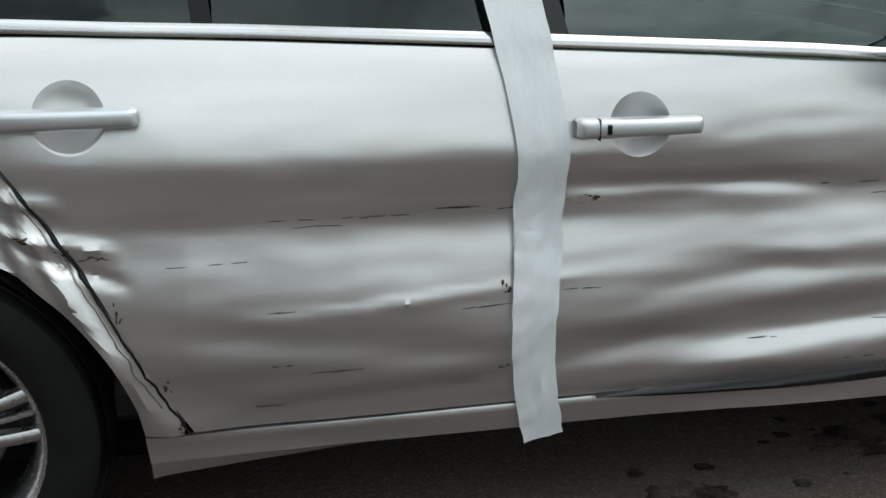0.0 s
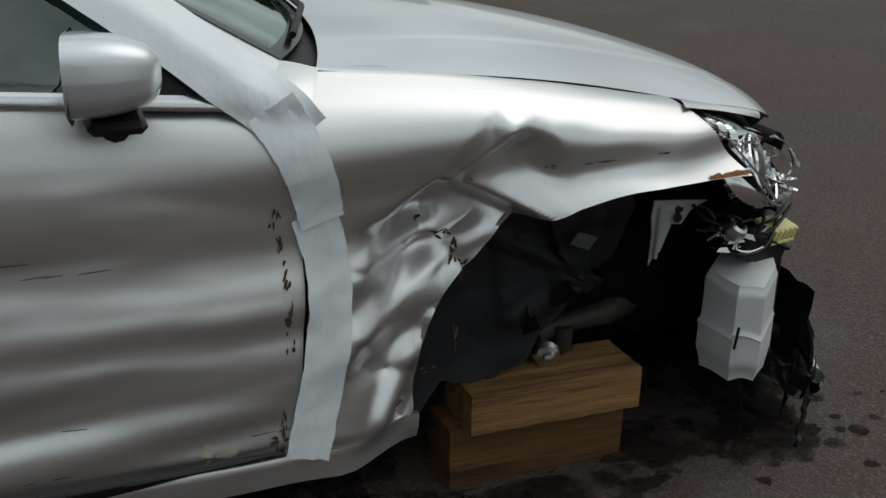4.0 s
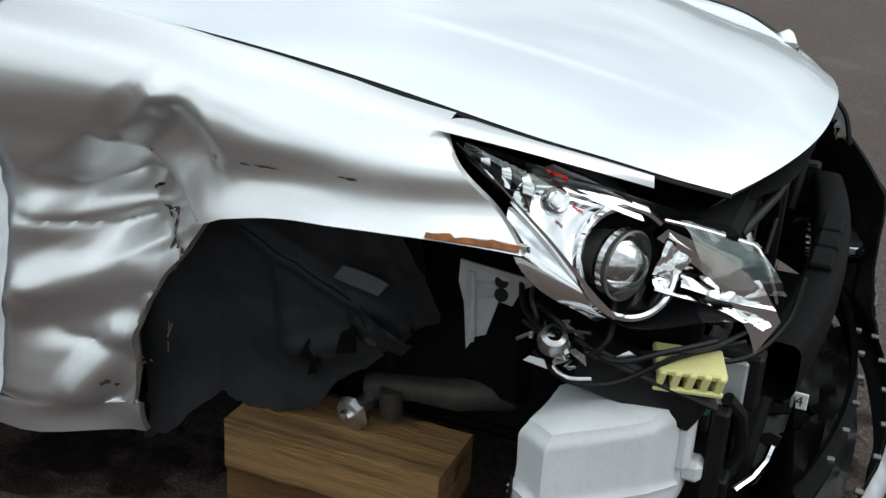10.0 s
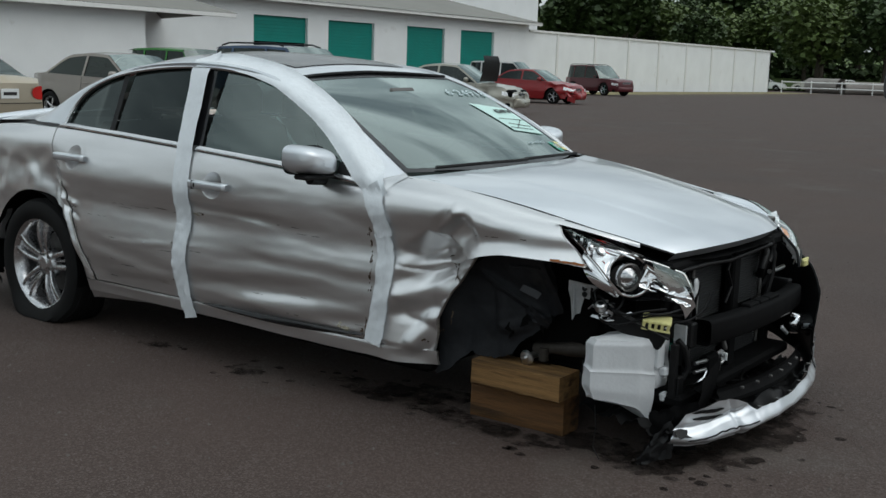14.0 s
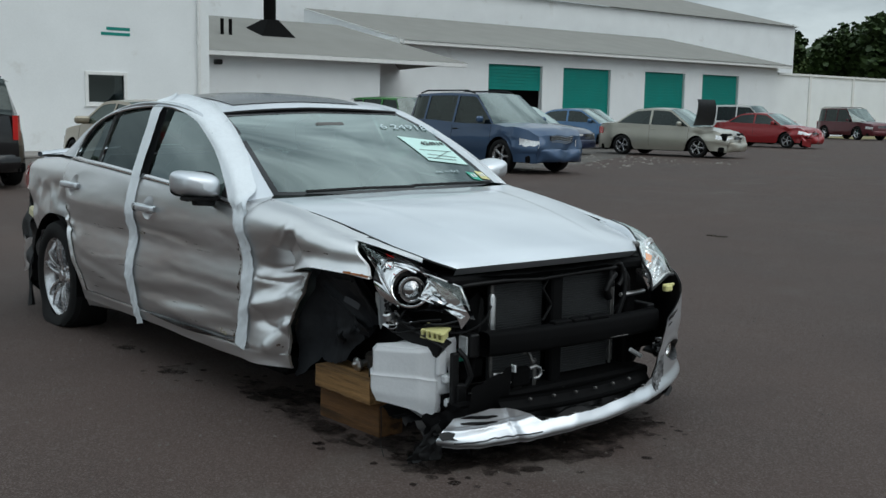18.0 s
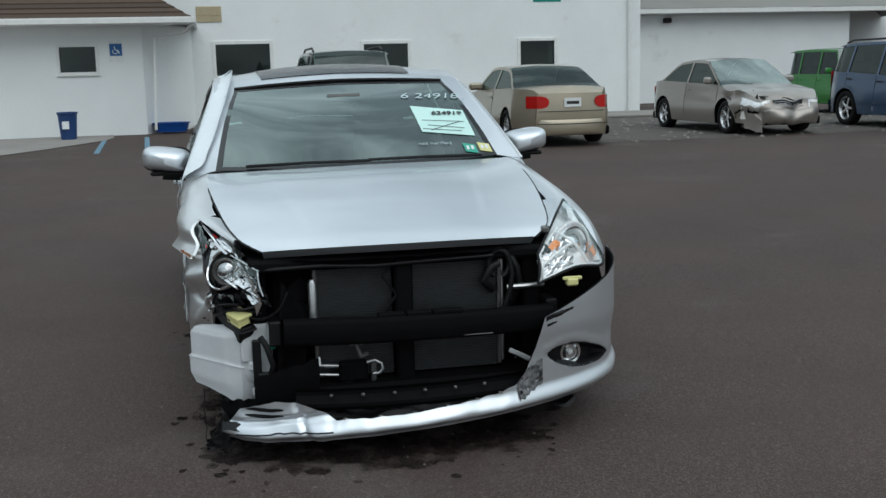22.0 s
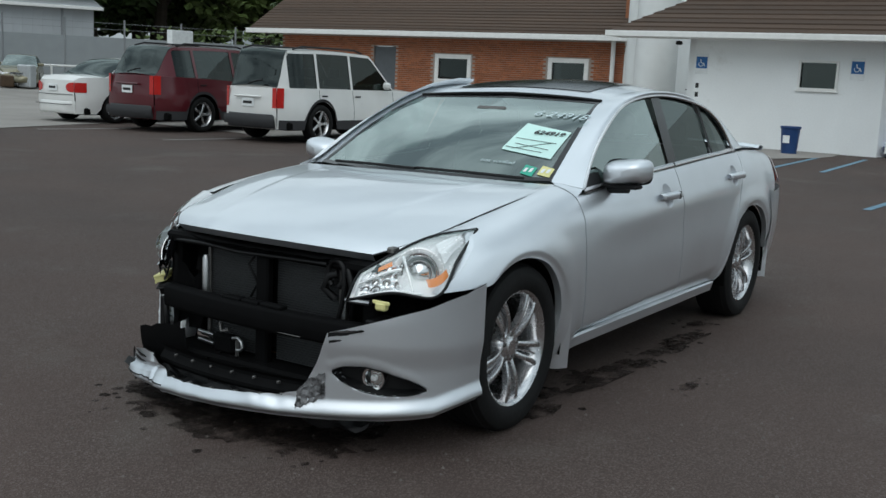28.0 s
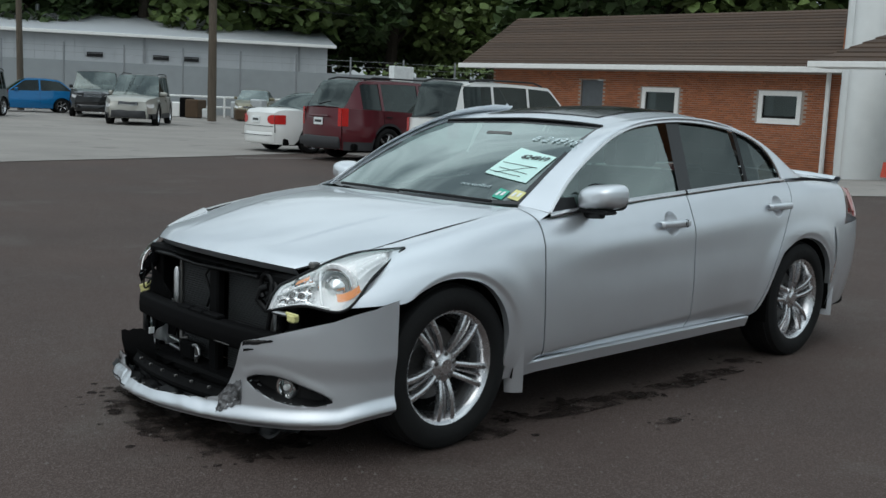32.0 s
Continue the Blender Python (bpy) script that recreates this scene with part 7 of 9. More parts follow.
# ---- left headlamp
def lamp_surface(sg, a, b, c, d, bulge):
    """a: rear tip, b: inner upper, c: inner lower, d: outer lower; the patch bulges outwards."""
    A, B, C, D = [np.array((p[0], sg * p[1], p[2])) for p in (a, b, c, d)]
    n = np.cross(C - A, B - D)
    n = n / np.linalg.norm(n)
    if n[0] < 0:
        n = -n
    up = curve([tuple(A), tuple(A * .55 + B * .45 + n * (.035 if sg > 0 else .006) + np.array((0, 0, .012 if sg > 0 else 0))), tuple(B)])
    lo = curve([tuple(A), tuple(A * .5 + D * .5 + n * .02 + np.array((0, 0, -.006))), tuple(D), tuple(D * .5 + C * .5 + n * .03), tuple(C)])
    pc = coons(up, lo, straight(A, A), curve([tuple(B), tuple((B + C) / 2 + n * .012), tuple(C)]))

    def at(u, v, o=0.0):
        p = np.array(pc(u, v)) + n * (bulge * math.sin(math.pi * v) * math.sin(math.pi * min(1, u * .92 + .06)) + o)
        return p

    return at, n


HL = ((1.600, .735, .817), (2.015, .498, .670), (2.070, .484, .572), (1.935, .785, .610))
HL_R = ((1.618, .724, .811), (1.985, .515, .682), (2.044, .488, .549), (1.865, .695, .588))
for sg in (1, -1):
    lampf, n = lamp_surface(sg, *(HL if sg > 0 else HL_R), .03)
    hub = np.array((1.885, .672, .677)) if sg > 0 else np.array((1.843, -.634, .648))
    pocket = Mesh().grid(lambda u, v: tuple(lampf(u, v, -(.065 if sg > 0 else .10) * math.sin(math.pi * v) ** .7 * math.sin(math.pi * min(1, u)) ** .6 - .004)), 26, 14)
    lamp = cp("headlamp", pocket if sg > 0 else pocket.flip(), LAMP_WHITE if sg > 0 else BLACK_GLOSS, car, "clear intact headlamp" if sg > 0 else "smashed headlamp with no lens cover")
    lamp_edge = .006 if sg > 0 else .0035
    rimpts = [tuple(lampf(u, 0, .002)) for u in np.linspace(0, 1, 20)] + [tuple(lampf(1, v, .002)) for v in np.linspace(.1, 1, 8)] + [tuple(lampf(u, 1, .002)) for u in np.linspace(.97, 0, 30)]
    if sg > 0:
        cp("lamp_rim", Mesh().tube(rimpts, lamp_edge, 6), BLACK, lamp)
    aim = look(tuple(hub), tuple(hub + np.array((1, sg * .45, .03)))) @ Matrix.Rotation(math.pi, 4, "X")
    cp("projector", Mesh().lathe([(.0, .0), (.046, .0), (.05, .008), (.046, .016), (.04, .016), (.036, .02), (.024, .034), (0, .040)], aim @ Matrix.Translation((0, 0, -.012)), 30), CHROME if sg > 0 else LENS_METAL, lamp, "projector lens in metal ring")
    cp("projector_lens", Mesh().lathe([(.034, .012), (.028, .03), (.016, .041), (0, .046)], aim @ Matrix.Translation((0, 0, -.006)), 26), CLEAR, lamp)
    cp("projector_shroud", Mesh().lathe([(.05, .0), (.07, .022), (.088, .03), (.094, .028), (.09, .02), (.075, -.02), (.05, -.04)] if sg > 0 else [(.034, -.05), (.04, -.03), (.046, .0), (.050, .012), (.047, .014), (.044, .0)], aim @ Matrix.Translation((0, 0, -.02 if sg > 0 else .0)), 36), LAMP_WHITE if sg > 0 else DISC, lamp, "reflector bowl")
    if sg > 0:
        cov = cp("lamp_cover", Mesh().grid(lambda u, v: tuple(lampf(u, v, .004)), 26, 14), CLEAR, lamp, "clear lens cover")
        cov.visible_shadow = False
        cp("side_marker", Mesh().grid(lambda u, v: tuple(lampf(.40 + .17 * u, .80 + .12 * v - .1 * u, -.012)), 6, 4), AMBER, lamp, "amber side reflector")
        cp("lamp_ring", Mesh().lathe([(.060, .004), (.066, .012), (.074, .012), (.078, .002), (.070, -.02)], aim @ Matrix.Translation((0, 0, .006)), 40), CHROME, lamp, "bright ring round the projector")
        cp("turn_reflector", Mesh().grid(lambda u, v: tuple(lampf(.70 + .27 * u, .14 + .30 * v, -.026 + .012 * math.cos(14 * u) * math.cos(9 * v))), 24, 16), CHROME, lamp, "faceted turn lamp reflector")
        cp("low_reflector", Mesh().grid(lambda u, v: tuple(lampf(.72 + .25 * u, .52 + .34 * v, -.024 + .010 * math.cos(12 * u) * math.cos(11 * v))), 24, 16), CHROME, lamp, "faceted lower reflector")
        cp("turn_bulb", Mesh().grid(lambda u, v: tuple(lampf(.74 + .10 * u, .20 + .16 * v, -.008)), 6, 5), AMBER, lamp, "amber turn bulb cover")
        cp("rear_reflector", Mesh().grid(lambda u, v: tuple(lampf(.16 + .24 * u, .24 + .46 * v, -.014 + .004 * math.cos(10 * v))), 12, 12), LAMP_WHITE, lamp, "pale reflector in the lamp tail")
        for pts in ([(u, .10) for u in np.linspace(.60, .96, 10)] + [(.965, v) for v in np.linspace(.14, .90, 10)] + [(u, .93) for u in np.linspace(.95, .62, 10)], [(u, .49) for u in np.linspace(.69, .96, 8)], [(.66, v) for v in np.linspace(.12, .90, 10)]):
            cp("lamp_divider", Mesh().tube([tuple(lampf(a, b, -.008)) for a, b in pts], .0055, 8), LAMP_WHITE, lamp, "pale bezel line inside the lamp")
        cp("lamp_lug", Mesh().box((1.885, .545, .735), (1.925, .575, .760), .006), DISC, lamp, "metal fixing lug")
        hx = [p[0] for p in HOOD_E]

        def tip_fn(u, v):
            a = np.array(lampf(.02 + .66 * u, 0, .004))
            b = np.array([float(np.interp(a[0] - .01, hx, [p[k] for p in HOOD_E])) for k in range(3)]) + (0, .004, -.003)
            b[0] = a[0] - .01
            return tuple(lerp(a, b, v) + np.array((0, .5, .86)) * .008 * math.sin(math.pi * v))

        cp("lamp_top_strip", Mesh().grid(tip_fn, 20, 6).flip(), SILVER, car, "silver fender strip above the headlamp")
    else:
        # mirror bowl round the projector, and torn chrome facets
        e1 = np.array((1.618, -.724, .811)) - hub
        e1 = e1 - n * float(e1 @ n)
        e1 = e1 / np.linalg.norm(e1)
        e2 = np.cross(n, e1)
        e2 = -e2 if e2[2] > 0 else e2

        def polar(a, rad, o):
            return tuple(hub + (e1 * math.cos(a) + e2 * math.sin(a)) * rad + n * o)

        bowl_m = Mesh().grid(lambda u, v: (lambda a: polar(a, lerp(.071, .086 + .088 * max(0, math.cos(a)) ** 2, v), .016 - .030 * v * v - .006 * math.cos(2 * a)))(lerp(-1.65, 1.75, u)), 44, 10)
        cp("chrome_panel", bowl_m.flip(), CHROME, lamp, "bent chrome lamp surround")
        ring_m = Mesh().grid(lambda u, v: (lambda a, b: polar(a, .074 + .006 * math.cos(b), .014 + .011 * math.sin(b)))(lerp(-1.75, 3.5, u), 2 * math.pi * v), 60, 8)
        cp("bowl_ring", ring_m, CHROME, lamp, "bright ring round the projector")
        wall_m = Mesh().grid(lambda u, v: polar(lerp(-1.7, 3.4, u), lerp(.072, .056, v), lerp(.012, -.05, v)), 50, 5)
        cp("bowl_wall", wall_m, CHROME, lamp)
        for k, (u0, v0, r0) in enumerate(((.12, .02, .019), (.05, -.30, .010))):
            p = np.array(polar(.06 * k - .1, .128 + .036 * k, .012 - .012 * k))
            cp("small_bulb", Mesh().lathe([(0, .004), (r0 * .45, .004), (r0 * .5, .0), (r0 * .8, .003), (r0, -.002), (r0, -.012)], look(tuple(p), tuple(p + n)) @ Matrix.Rotation(math.pi, 4, "X"), 22), CHROME, lamp, "small round bulb holder")
        FACETS = (
            ((1.890, -.591, .676), (1.925, -.576, .649), (1.913, -.602, .628), (1.887, -.621, .637)),
            ((1.887, -.622, .636), (1.913, -.602, .627), (1.948, -.590, .594), (1.885, -.635, .618)),
            ((1.891, -.585, .684), (1.965, -.546, .636), (1.955, -.554, .638), (1.888, -.591, .679)),
            ((1.919, -.583, .646), (1.971, -.547, .624), (1.964, -.572, .598), (1.916, -.605, .618)),
            ((1.958, -.581, .594), (2.033, -.524, .571), (2.035, -.532, .556), (2.023, -.546, .551)),
            ((1.965, -.574, .600), (1.978, -.550, .613), (2.003, -.523, .616), (2.032, -.520, .574)),
            ((1.912, -.568, .679), (1.942, -.549, .664), (1.934, -.558, .663), (1.914, -.570, .673)),
            ((1.956, -.546, .648), (1.985, -.526, .636), (1.983, -.532, .630), (1.952, -.554, .642)),
        )
        tilts = (-.012, .020, .006, .022, .016, .024, .010, .012)
        for k, q in enumerate(FACETS):
            c0, c1, c2, c3 = [np.array(p) for p in q]
            fm3 = Mesh().grid(lambda u, v, k=k, c0=c0, c1=c1, c2=c2, c3=c3: tuple(lerp(lerp(c0, c1, u), lerp(c3, c2, u), v) + n * (tilts[k] * (v - .5) + .006 * nz(u * 3 + k, v * 3) + .004 * (k % 3))), 7, 6)
            cp("chrome_shard", fm3, CHROME, lamp, "torn chrome reflector facet")
        OUT = curve([(1.885, -.588, .690), (1.935, -.570, .668), (1.985, -.543, .635), (2.030, -.520, .585), (2.045, -.512, .556)])
        cp("chrome_blade", Mesh().grid(lambda u, v: tuple(np.array(OUT(u)) + n * (.012 - .016 * v) + np.array((-.012, -.022, -.030)) * v * (.35 + 1.0 * u)), 24, 6), CHROME, lamp, "long bright chrome blade of the lamp")
        for u0, u1, v0 in ((.30, .37, .05), (.35, .385, .40)):
            cp("red_film", Mesh().grid(lambda u, v, u0=u0, u1=u1, v0=v0: tuple(lampf(lerp(u0, u1, u), v0 + .04 * v, .004 + .004 * nz(u * 4, v0 * 9))), 6, 2).flip(), RED_LENS, lamp, "scrap of red film")
        for ua, ub, v0, o in ((.05, .63, .05, .004), (.05, .60, .13, .0), (.02, .52, .93, .004)):
            cp("chrome_strip", Mesh().grid(lambda u, v, ua=ua, ub=ub, v0=v0, o=o: tuple(lampf(lerp(ua, ub, u), v0 + .045 * v + .03 * u, o + .004 * math.sin(9 * u))), 18, 2).flip(), CHROME, lamp, "chrome edge strip")
        for u0 in (.10, .16, .22):
            cp("lamp_fin", Mesh().grid(lambda u, v, u0=u0: tuple(lampf(u0 + .02 * v, .2 + .6 * u, -.014 + .008 * v)), 8, 2).flip(), CHROME, lamp)
        cp("lens_rib", Mesh().tube([tuple(lampf(u, .18 - .02 * u, .010)) for u in np.linspace(.66, .98, 8)] + [tuple(lampf(.985, v, .014)) for v in np.linspace(.2, .8, 7)], .0028, 6), CHROME_TRIM, lamp, "edge of the broken clear lens")
        lens = cp("lens_remnant", Mesh().grid(lambda u, v: tuple(lampf(.04 + .34 * u, .30 + .62 * v, .004 + .004 * nz(u * 6, v * 6))), 14, 10).flip(), CLEAR, lamp, "cracked remnant of clear lens")
        lens.visible_shadow = False
        lens = cp("lens_remnant", Mesh().grid(lambda u, v: tuple(lampf(.72 + .28 * u, .12 + .60 * v, .012 + .02 * u * v + .006 * nz(u * 6, v * 6))), 10, 10).flip(), CLEAR, lamp)
        lens.visible_shadow = False

# ---- things hanging below the right headlamp
sock = Mesh()
for k in range(5):
    a = k * 1.3
    sock.tube([(1.765 + .012 * math.cos(a), -.655 + .012 * math.sin(a), .545), (1.775 + .016 * math.cos(a + .6), -.667, .528 + .014 * math.sin(a)), (1.79 + .014 * math.cos(a), -.655, .505)], [.006, .008, .005], 7)
cp("bulb_socket", sock, CHROME_TRIM, car, "crushed pale metal bulb socket")
for pts in (
    [(1.73, -.63, .56), (1.76, -.68, .575), (1.79, -.69, .56), (1.77, -.68, .535), (1.73, -.66, .54)],
    [(1.80, -.67, .54), (1.86, -.68, .525), (1.92, -.65, .54), (1.98, -.60, .55)],
    [(1.74, -.66, .50), (1.80, -.69, .485), (1.86, -.68, .49), (1.93, -.62, .52), (2.01, -.52, .52)],
    [(1.70, -.62, .60), (1.72, -.66, .565), (1.76, -.69, .55)],
    [(1.84, -.64, .60), (1.85, -.68, .56), (1.83, -.69, .53)],
    [(1.96, -.58, .50), (2.02, -.52, .50), (2.06, -.46, .54), (2.07, -.43, .60)],
):
    cv = curve(pts)
    cp("loose_wire", Mesh().tube([tuple(cv(i / 14)) for i in range(15)], .0042, 6), BLACK, car, "loose black wire under the headlamp")
for pts in ([(1.715, -.60, .585), (1.73, -.66, .58), (1.742, -.665, .555), (1.735, -.655, .535), (1.715, -.64, .535)], [(1.80, -.655, .53), (1.83, -.665, .525), (1.85, -.66, .51), (1.88, -.65, .505)], [(1.86, -.60, .50), (1.92, -.615, .525), (1.97, -.585, .53), (2.01, -.54, .545)]):
    cv = curve(pts)
    cp("grey_cable", Mesh().tube([tuple(cv(i / 12)) for i in range(13)], .0035, 7), FINS, car, "grey looped cable")
rq = random.Random(5)
for k in range(7):
    p0 = np.array((rq.uniform(1.735, 1.82), rq.uniform(-.70, -.655), rq.uniform(.50, .56)))
    pts = [tuple(p0 + np.array((.022 * q * rq.uniform(-.4, 1), .010 * rq.uniform(-1, 1), .014 * rq.uniform(-1, 1)))) for q in range(4)]
    cp("bent_wire", Mesh().tube([tuple(curve(pts)(i / 8)) for i in range(9)], .0028, 6), (ALU, CHROME_TRIM, FINS)[k % 3], car, "bent bright wire under the headlamp")
for k in range(5):
    cp("clear_shard", Mesh().prism([(0, 0), (.036, .004), (.026, .014), (.006, .010)], .002, pose(1.735 + .03 * k, -.69 + .006 * k, .50 + .012 * (k % 3), 70, rq.uniform(-25, 25), rq.uniform(-30, 40))), CHROME_TRIM, car, "broken bright lamp piece", False)
cp("crushed_cup", Mesh().lathe([(.010, .0), (.019, .004), (.022, .016), (.018, .03), (.011, .034)], pose(1.772, -.685, .528, 30, 15, 0), 16), ALU, car, "crushed metal bulb cup")
bkt = Mesh().prism([(1.612, .606), (1.735, .598), (1.705, .575), (1.690, .543), (1.668, .545), (1.650, .484), (1.634, .478), (1.622, .456), (1.618, .535), (1.610, .57)][::-1], .004, Matrix.Translation((0, -.628, 0)) @ Matrix.Rotation(radians(90), 4, "X"))
bkt.v = [(x, y - .10 * (z - .55) + .012 * math.sin((x - 1.61) * 28), z) for x, y, z in bkt.v]
bk = cp("fender_bracket", bkt, BRACKET, car, "pale steel fender bracket with round holes", False)
cp("bracket_rib", Mesh().tube([(1.630, -.634, .59), (1.632, -.632, .54), (1.632, -.626, .475)], .005, 6), BRACKET, bk)
for hx, hz in ((1.675, .583), (1.675, .561)):
    cp("bracket_hole", Mesh().lathe([(0, .0), (.0095, .0), (.0105, -.002)], look((hx, -.6425 - .10 * (hz - .55) + .012 * math.sin((hx - 1.61) * 28), hz), (hx + .05, -1.6, hz + .1)) @ Matrix.Rotation(math.pi, 4, "X"), 16), BLACK, bk)
ym = pose(1.948, -.597, .508, 18, 6, 24)
conn = cp("yellow_connector", Mesh().box((-.050, -.028, -.006), (.050, .028, .006), .003, ym), YELLOW, car, "pale yellow ribbed plastic clip")
for k in range(5):
    cp("rib", Mesh().box((-.048 + .021 * k, -.033, -.028), (-.037 + .021 * k, .012, .0055), .002, ym), YELLOW, conn)
cp("rib", Mesh().box((-.050, -.035, -.030), (.050, -.027, -.022), .002, ym), YELLOW, conn)
cp("yellow_connector", Mesh().box((2.03, .60, .552), (2.06, .645, .582), .006).box((2.045, .585, .575), (2.055, .66, .588), .003), YELLOW, car, "pale yellow plastic clip under the lamp")
duct = Mesh().box((-.10, -.03, -.035), (.10, .03, .035), .008, pose(1.885, -.615, .470, 10, 24, 28))
duct.box((-.11, -.034, .02), (.11, .034, .03), .004, pose(1.885, -.615, .470, 10, 24, 28))
cp("air_duct", duct, BLACK, car, "broken black plastic duct")
# washer reservoir
res_o = [(1.752, -.755), (1.80, -.785), (1.925, -.66), (1.955, -.60), (1.93, -.545), (1.85, -.54), (1.76, -.62)]


def res_fn(u, v):
    cv = res_o + res_o[:1]
    t = u * len(res_o)
    i = min(len(res_o) - 1, int(t))
    p = lerp(np.array(cv[i]), np.array(cv[i + 1]), t - i)
    z = lerp(.200, .440, v)
    c = np.array((1.852, -.652))
    k = 1.0 - .05 * smoothstep(.48, .56, v) - .10 * smoothstep(.9, 1.0, v) - .12 * smoothstep(.22, 0, v)
    k += .035 * math.exp(-((v - .50) / .014) ** 2)
    k += .012 * nz(u * 9, v * 5, 6)
    z += (.03 * math.sin(u * 6.3 + 1) * (1 - v) - .045 * smoothstep(.2, .5, u) * smoothstep(.7, .5, u) * smoothstep(.3, 0, v) + .012 * nz(u * 6, v * 3))
    return (c[0] + (p[0] - c[0]) * k, c[1] + (p[1] - c[1]) * k, z)


rs = Mesh().grid(res_fn, 84, 40)
top = [res_fn(i / 84, 1) for i in range(84)]
rs.add(top + [(1.852, -.652, .452)], [(i, (i + 1) % 84, 84) for i in range(84)])
bot = [res_fn(i / 84, 0) for i in range(84)]
rs.add(bot + [(1.852, -.652, .19)], [((i + 1) % 84, i, 84) for i in range(84)])
resv = cp("washer_reservoir", rs, TANK, car, "milky white plastic washer reservoir hanging loose")
side_tank = Mesh().grid(lambda u, v: (lambda a: (1.905 + .052 * math.copysign(abs(math.cos(a)) ** .45, math.cos(a)) * (1 - .10 * abs(2 * v - 1) ** 6) + .010 * nz(u * 5, v * 4), -.545 + .060 * math.copysign(abs(math.sin(a)) ** .45, math.sin(a)) * (1 - .12 * abs(2 * v - 1) ** 6), lerp(.235, .468, v) + .02 * (math.cos(a) > .3) * (1 - v)))(2 * math.pi * u), 48, 20)
side_tank.add([side_tank.v[i * 21 + 20] for i in range(48)] + [side_tank.v[i * 21] for i in range(48)], [tuple(range(48)), tuple(range(95, 47, -1))])
cp("side_chamber", side_tank, TANK, resv, "milky side chamber of the reservoir")
cp("green_connector", Mesh().box((1.955, -.50, .375), (1.975, -.475, .43), .004), STK_GREEN, resv, "green plastic plug")
for a3, b3 in (((1.93, -.60, .33), (1.968, -.555, .425)), ((1.95, -.575, .30), (1.985, -.535, .335)), ((1.955, -.565, .205), (1.98, -.525, .24))):
    cp("reservoir_lug", Mesh().box(a3, b3, .008), TANK, resv)
cp("reservoir_scratch", Mesh().tube([(1.757, -.766, .36), (1.756, -.764, .335), (1.754, -.762, .31)], .003, 5), BLACK, resv)
pm = Mesh().box((1.985, -.56, .22), (2.01, -.53, .42), .004).box((1.99, -.545, .18), (2.02, -.50, .30), .004)
pm.tube([(2.0, -.53, .43), (2.02, -.51, .40), (2.03, -.49, .33), (2.015, -.50, .29), (1.99, -.53, .27)], .011, 8)
cp("side_stay", pm, BLACK, car, "black side stay with hose")
cp("bright_pipe", Mesh().tube([(2.03, -.50, .26), (2.05, -.46, .265), (2.065, -.43, .285), (2.07, -.42, .31)], .007, 8), CHROME, car, "short bright bent pipe")
cp("drip_wire", Mesh().tube([(1.80, -.74, .20), (1.81, -.745, .12), (1.80, -.74, .05), (1.83, -.745, .01)], .002, 5), BLACK)

# ---- right wheel well laid open
def liner_y(x, z):
    """The loose liner: it leans inwards from the fender lip down to the timber."""
    y = -float(np.interp(z, [.22, .32, .45, .56, .64, .70], [.615, .60, .60, .62, .67, .72]))
    y -= .05 * smoothstep(1.17, 1.06, x) - .035 * smoothstep(1.34, 1.52, x)
    y += .030 * nz(x * 4.2, z * 4.2, 3.0) + .010 * nz(x * 11, z * 9, 6.0) + .0025 * nz(x * 34, z * 30, 8.0)
    y -= .018 * fold_at(x, z, 1.23, .585, 1.47, .455, .020) + .012 * fold_at(x, z, 1.29, .57, 1.31, .38, .03) + .014 * fold_at(x, z, 1.30, .37, 1.43, .40, .03)
    return y


def lower_tear(x):
    return float(np.interp(x, [1.03, 1.10, 1.17, 1.22, 1.30, 1.36, 1.39, 1.44, 1.485, 1.55, 1.57], [.19, .21, .26, .25, .255, .275, .325, .36, .40, .46, .48])) + .010 * nz(x * 30, 1.0) + .005 * nz(x * 80, 2.0)


def liner_fn(u, v):
    x = lerp(1.04, 1.56, u)
    top = float(np.interp(x, [1.05, 1.10, 1.20, 1.30, 1.40, 1.56], [.40, .49, .615, .672, .69, .70]))
    x += .020 * nz(v * 6, 4.0) * smoothstep(.85, 1, u) - .05 * v * smoothstep(.7, 1, u)
    z = lerp(top, min(top - .03, lower_tear(x)), v)
    return (x, liner_y(x, z), z)


liner = cp("wheel_liner", Mesh().grid(liner_fn, 90, 70), LINER, car, "torn dusty grey wheel-arch liner")
cp("liner_rib", Mesh().tube([(x, liner_y(x, z) - .004, z) for x, z in [(lerp(1.235, 1.465, k / 16), lerp(.588, .457, k / 16)) for k in range(17)]], [.0015] + [.006] * 15 + [.0015], 6), LINER, liner, "moulded rib of the liner")
# a loose square of liner folded out, with a pale sticker
FT = curve([(1.355, .68), (1.365, .61), (1.40, .54), (1.44, .475), (1.472, .425)])
FR = curve([(1.53, .685), (1.545, .62), (1.556, .55), (1.562, .49), (1.558, .462)])


def flap_fn(u, v):
    p = lerp(np.array(FT(v)), np.array(FR(v)), u)
    return (p[0] + .006 * nz(u * 5, v * 7), liner_y(p[0], p[1]) - .018 - .022 * math.sin(math.pi * v) * (.4 + u) + .006 * nz(u * 4, v * 4, 7), p[1])


flap_ob = cp("liner_flap", Mesh().grid(flap_fn, 26, 30), LINER, car, "folded square flap of grey liner")
STK = [np.array(p) for p in ((1.433, .566), (1.495, .536), (1.476, .511), (1.416, .542))]
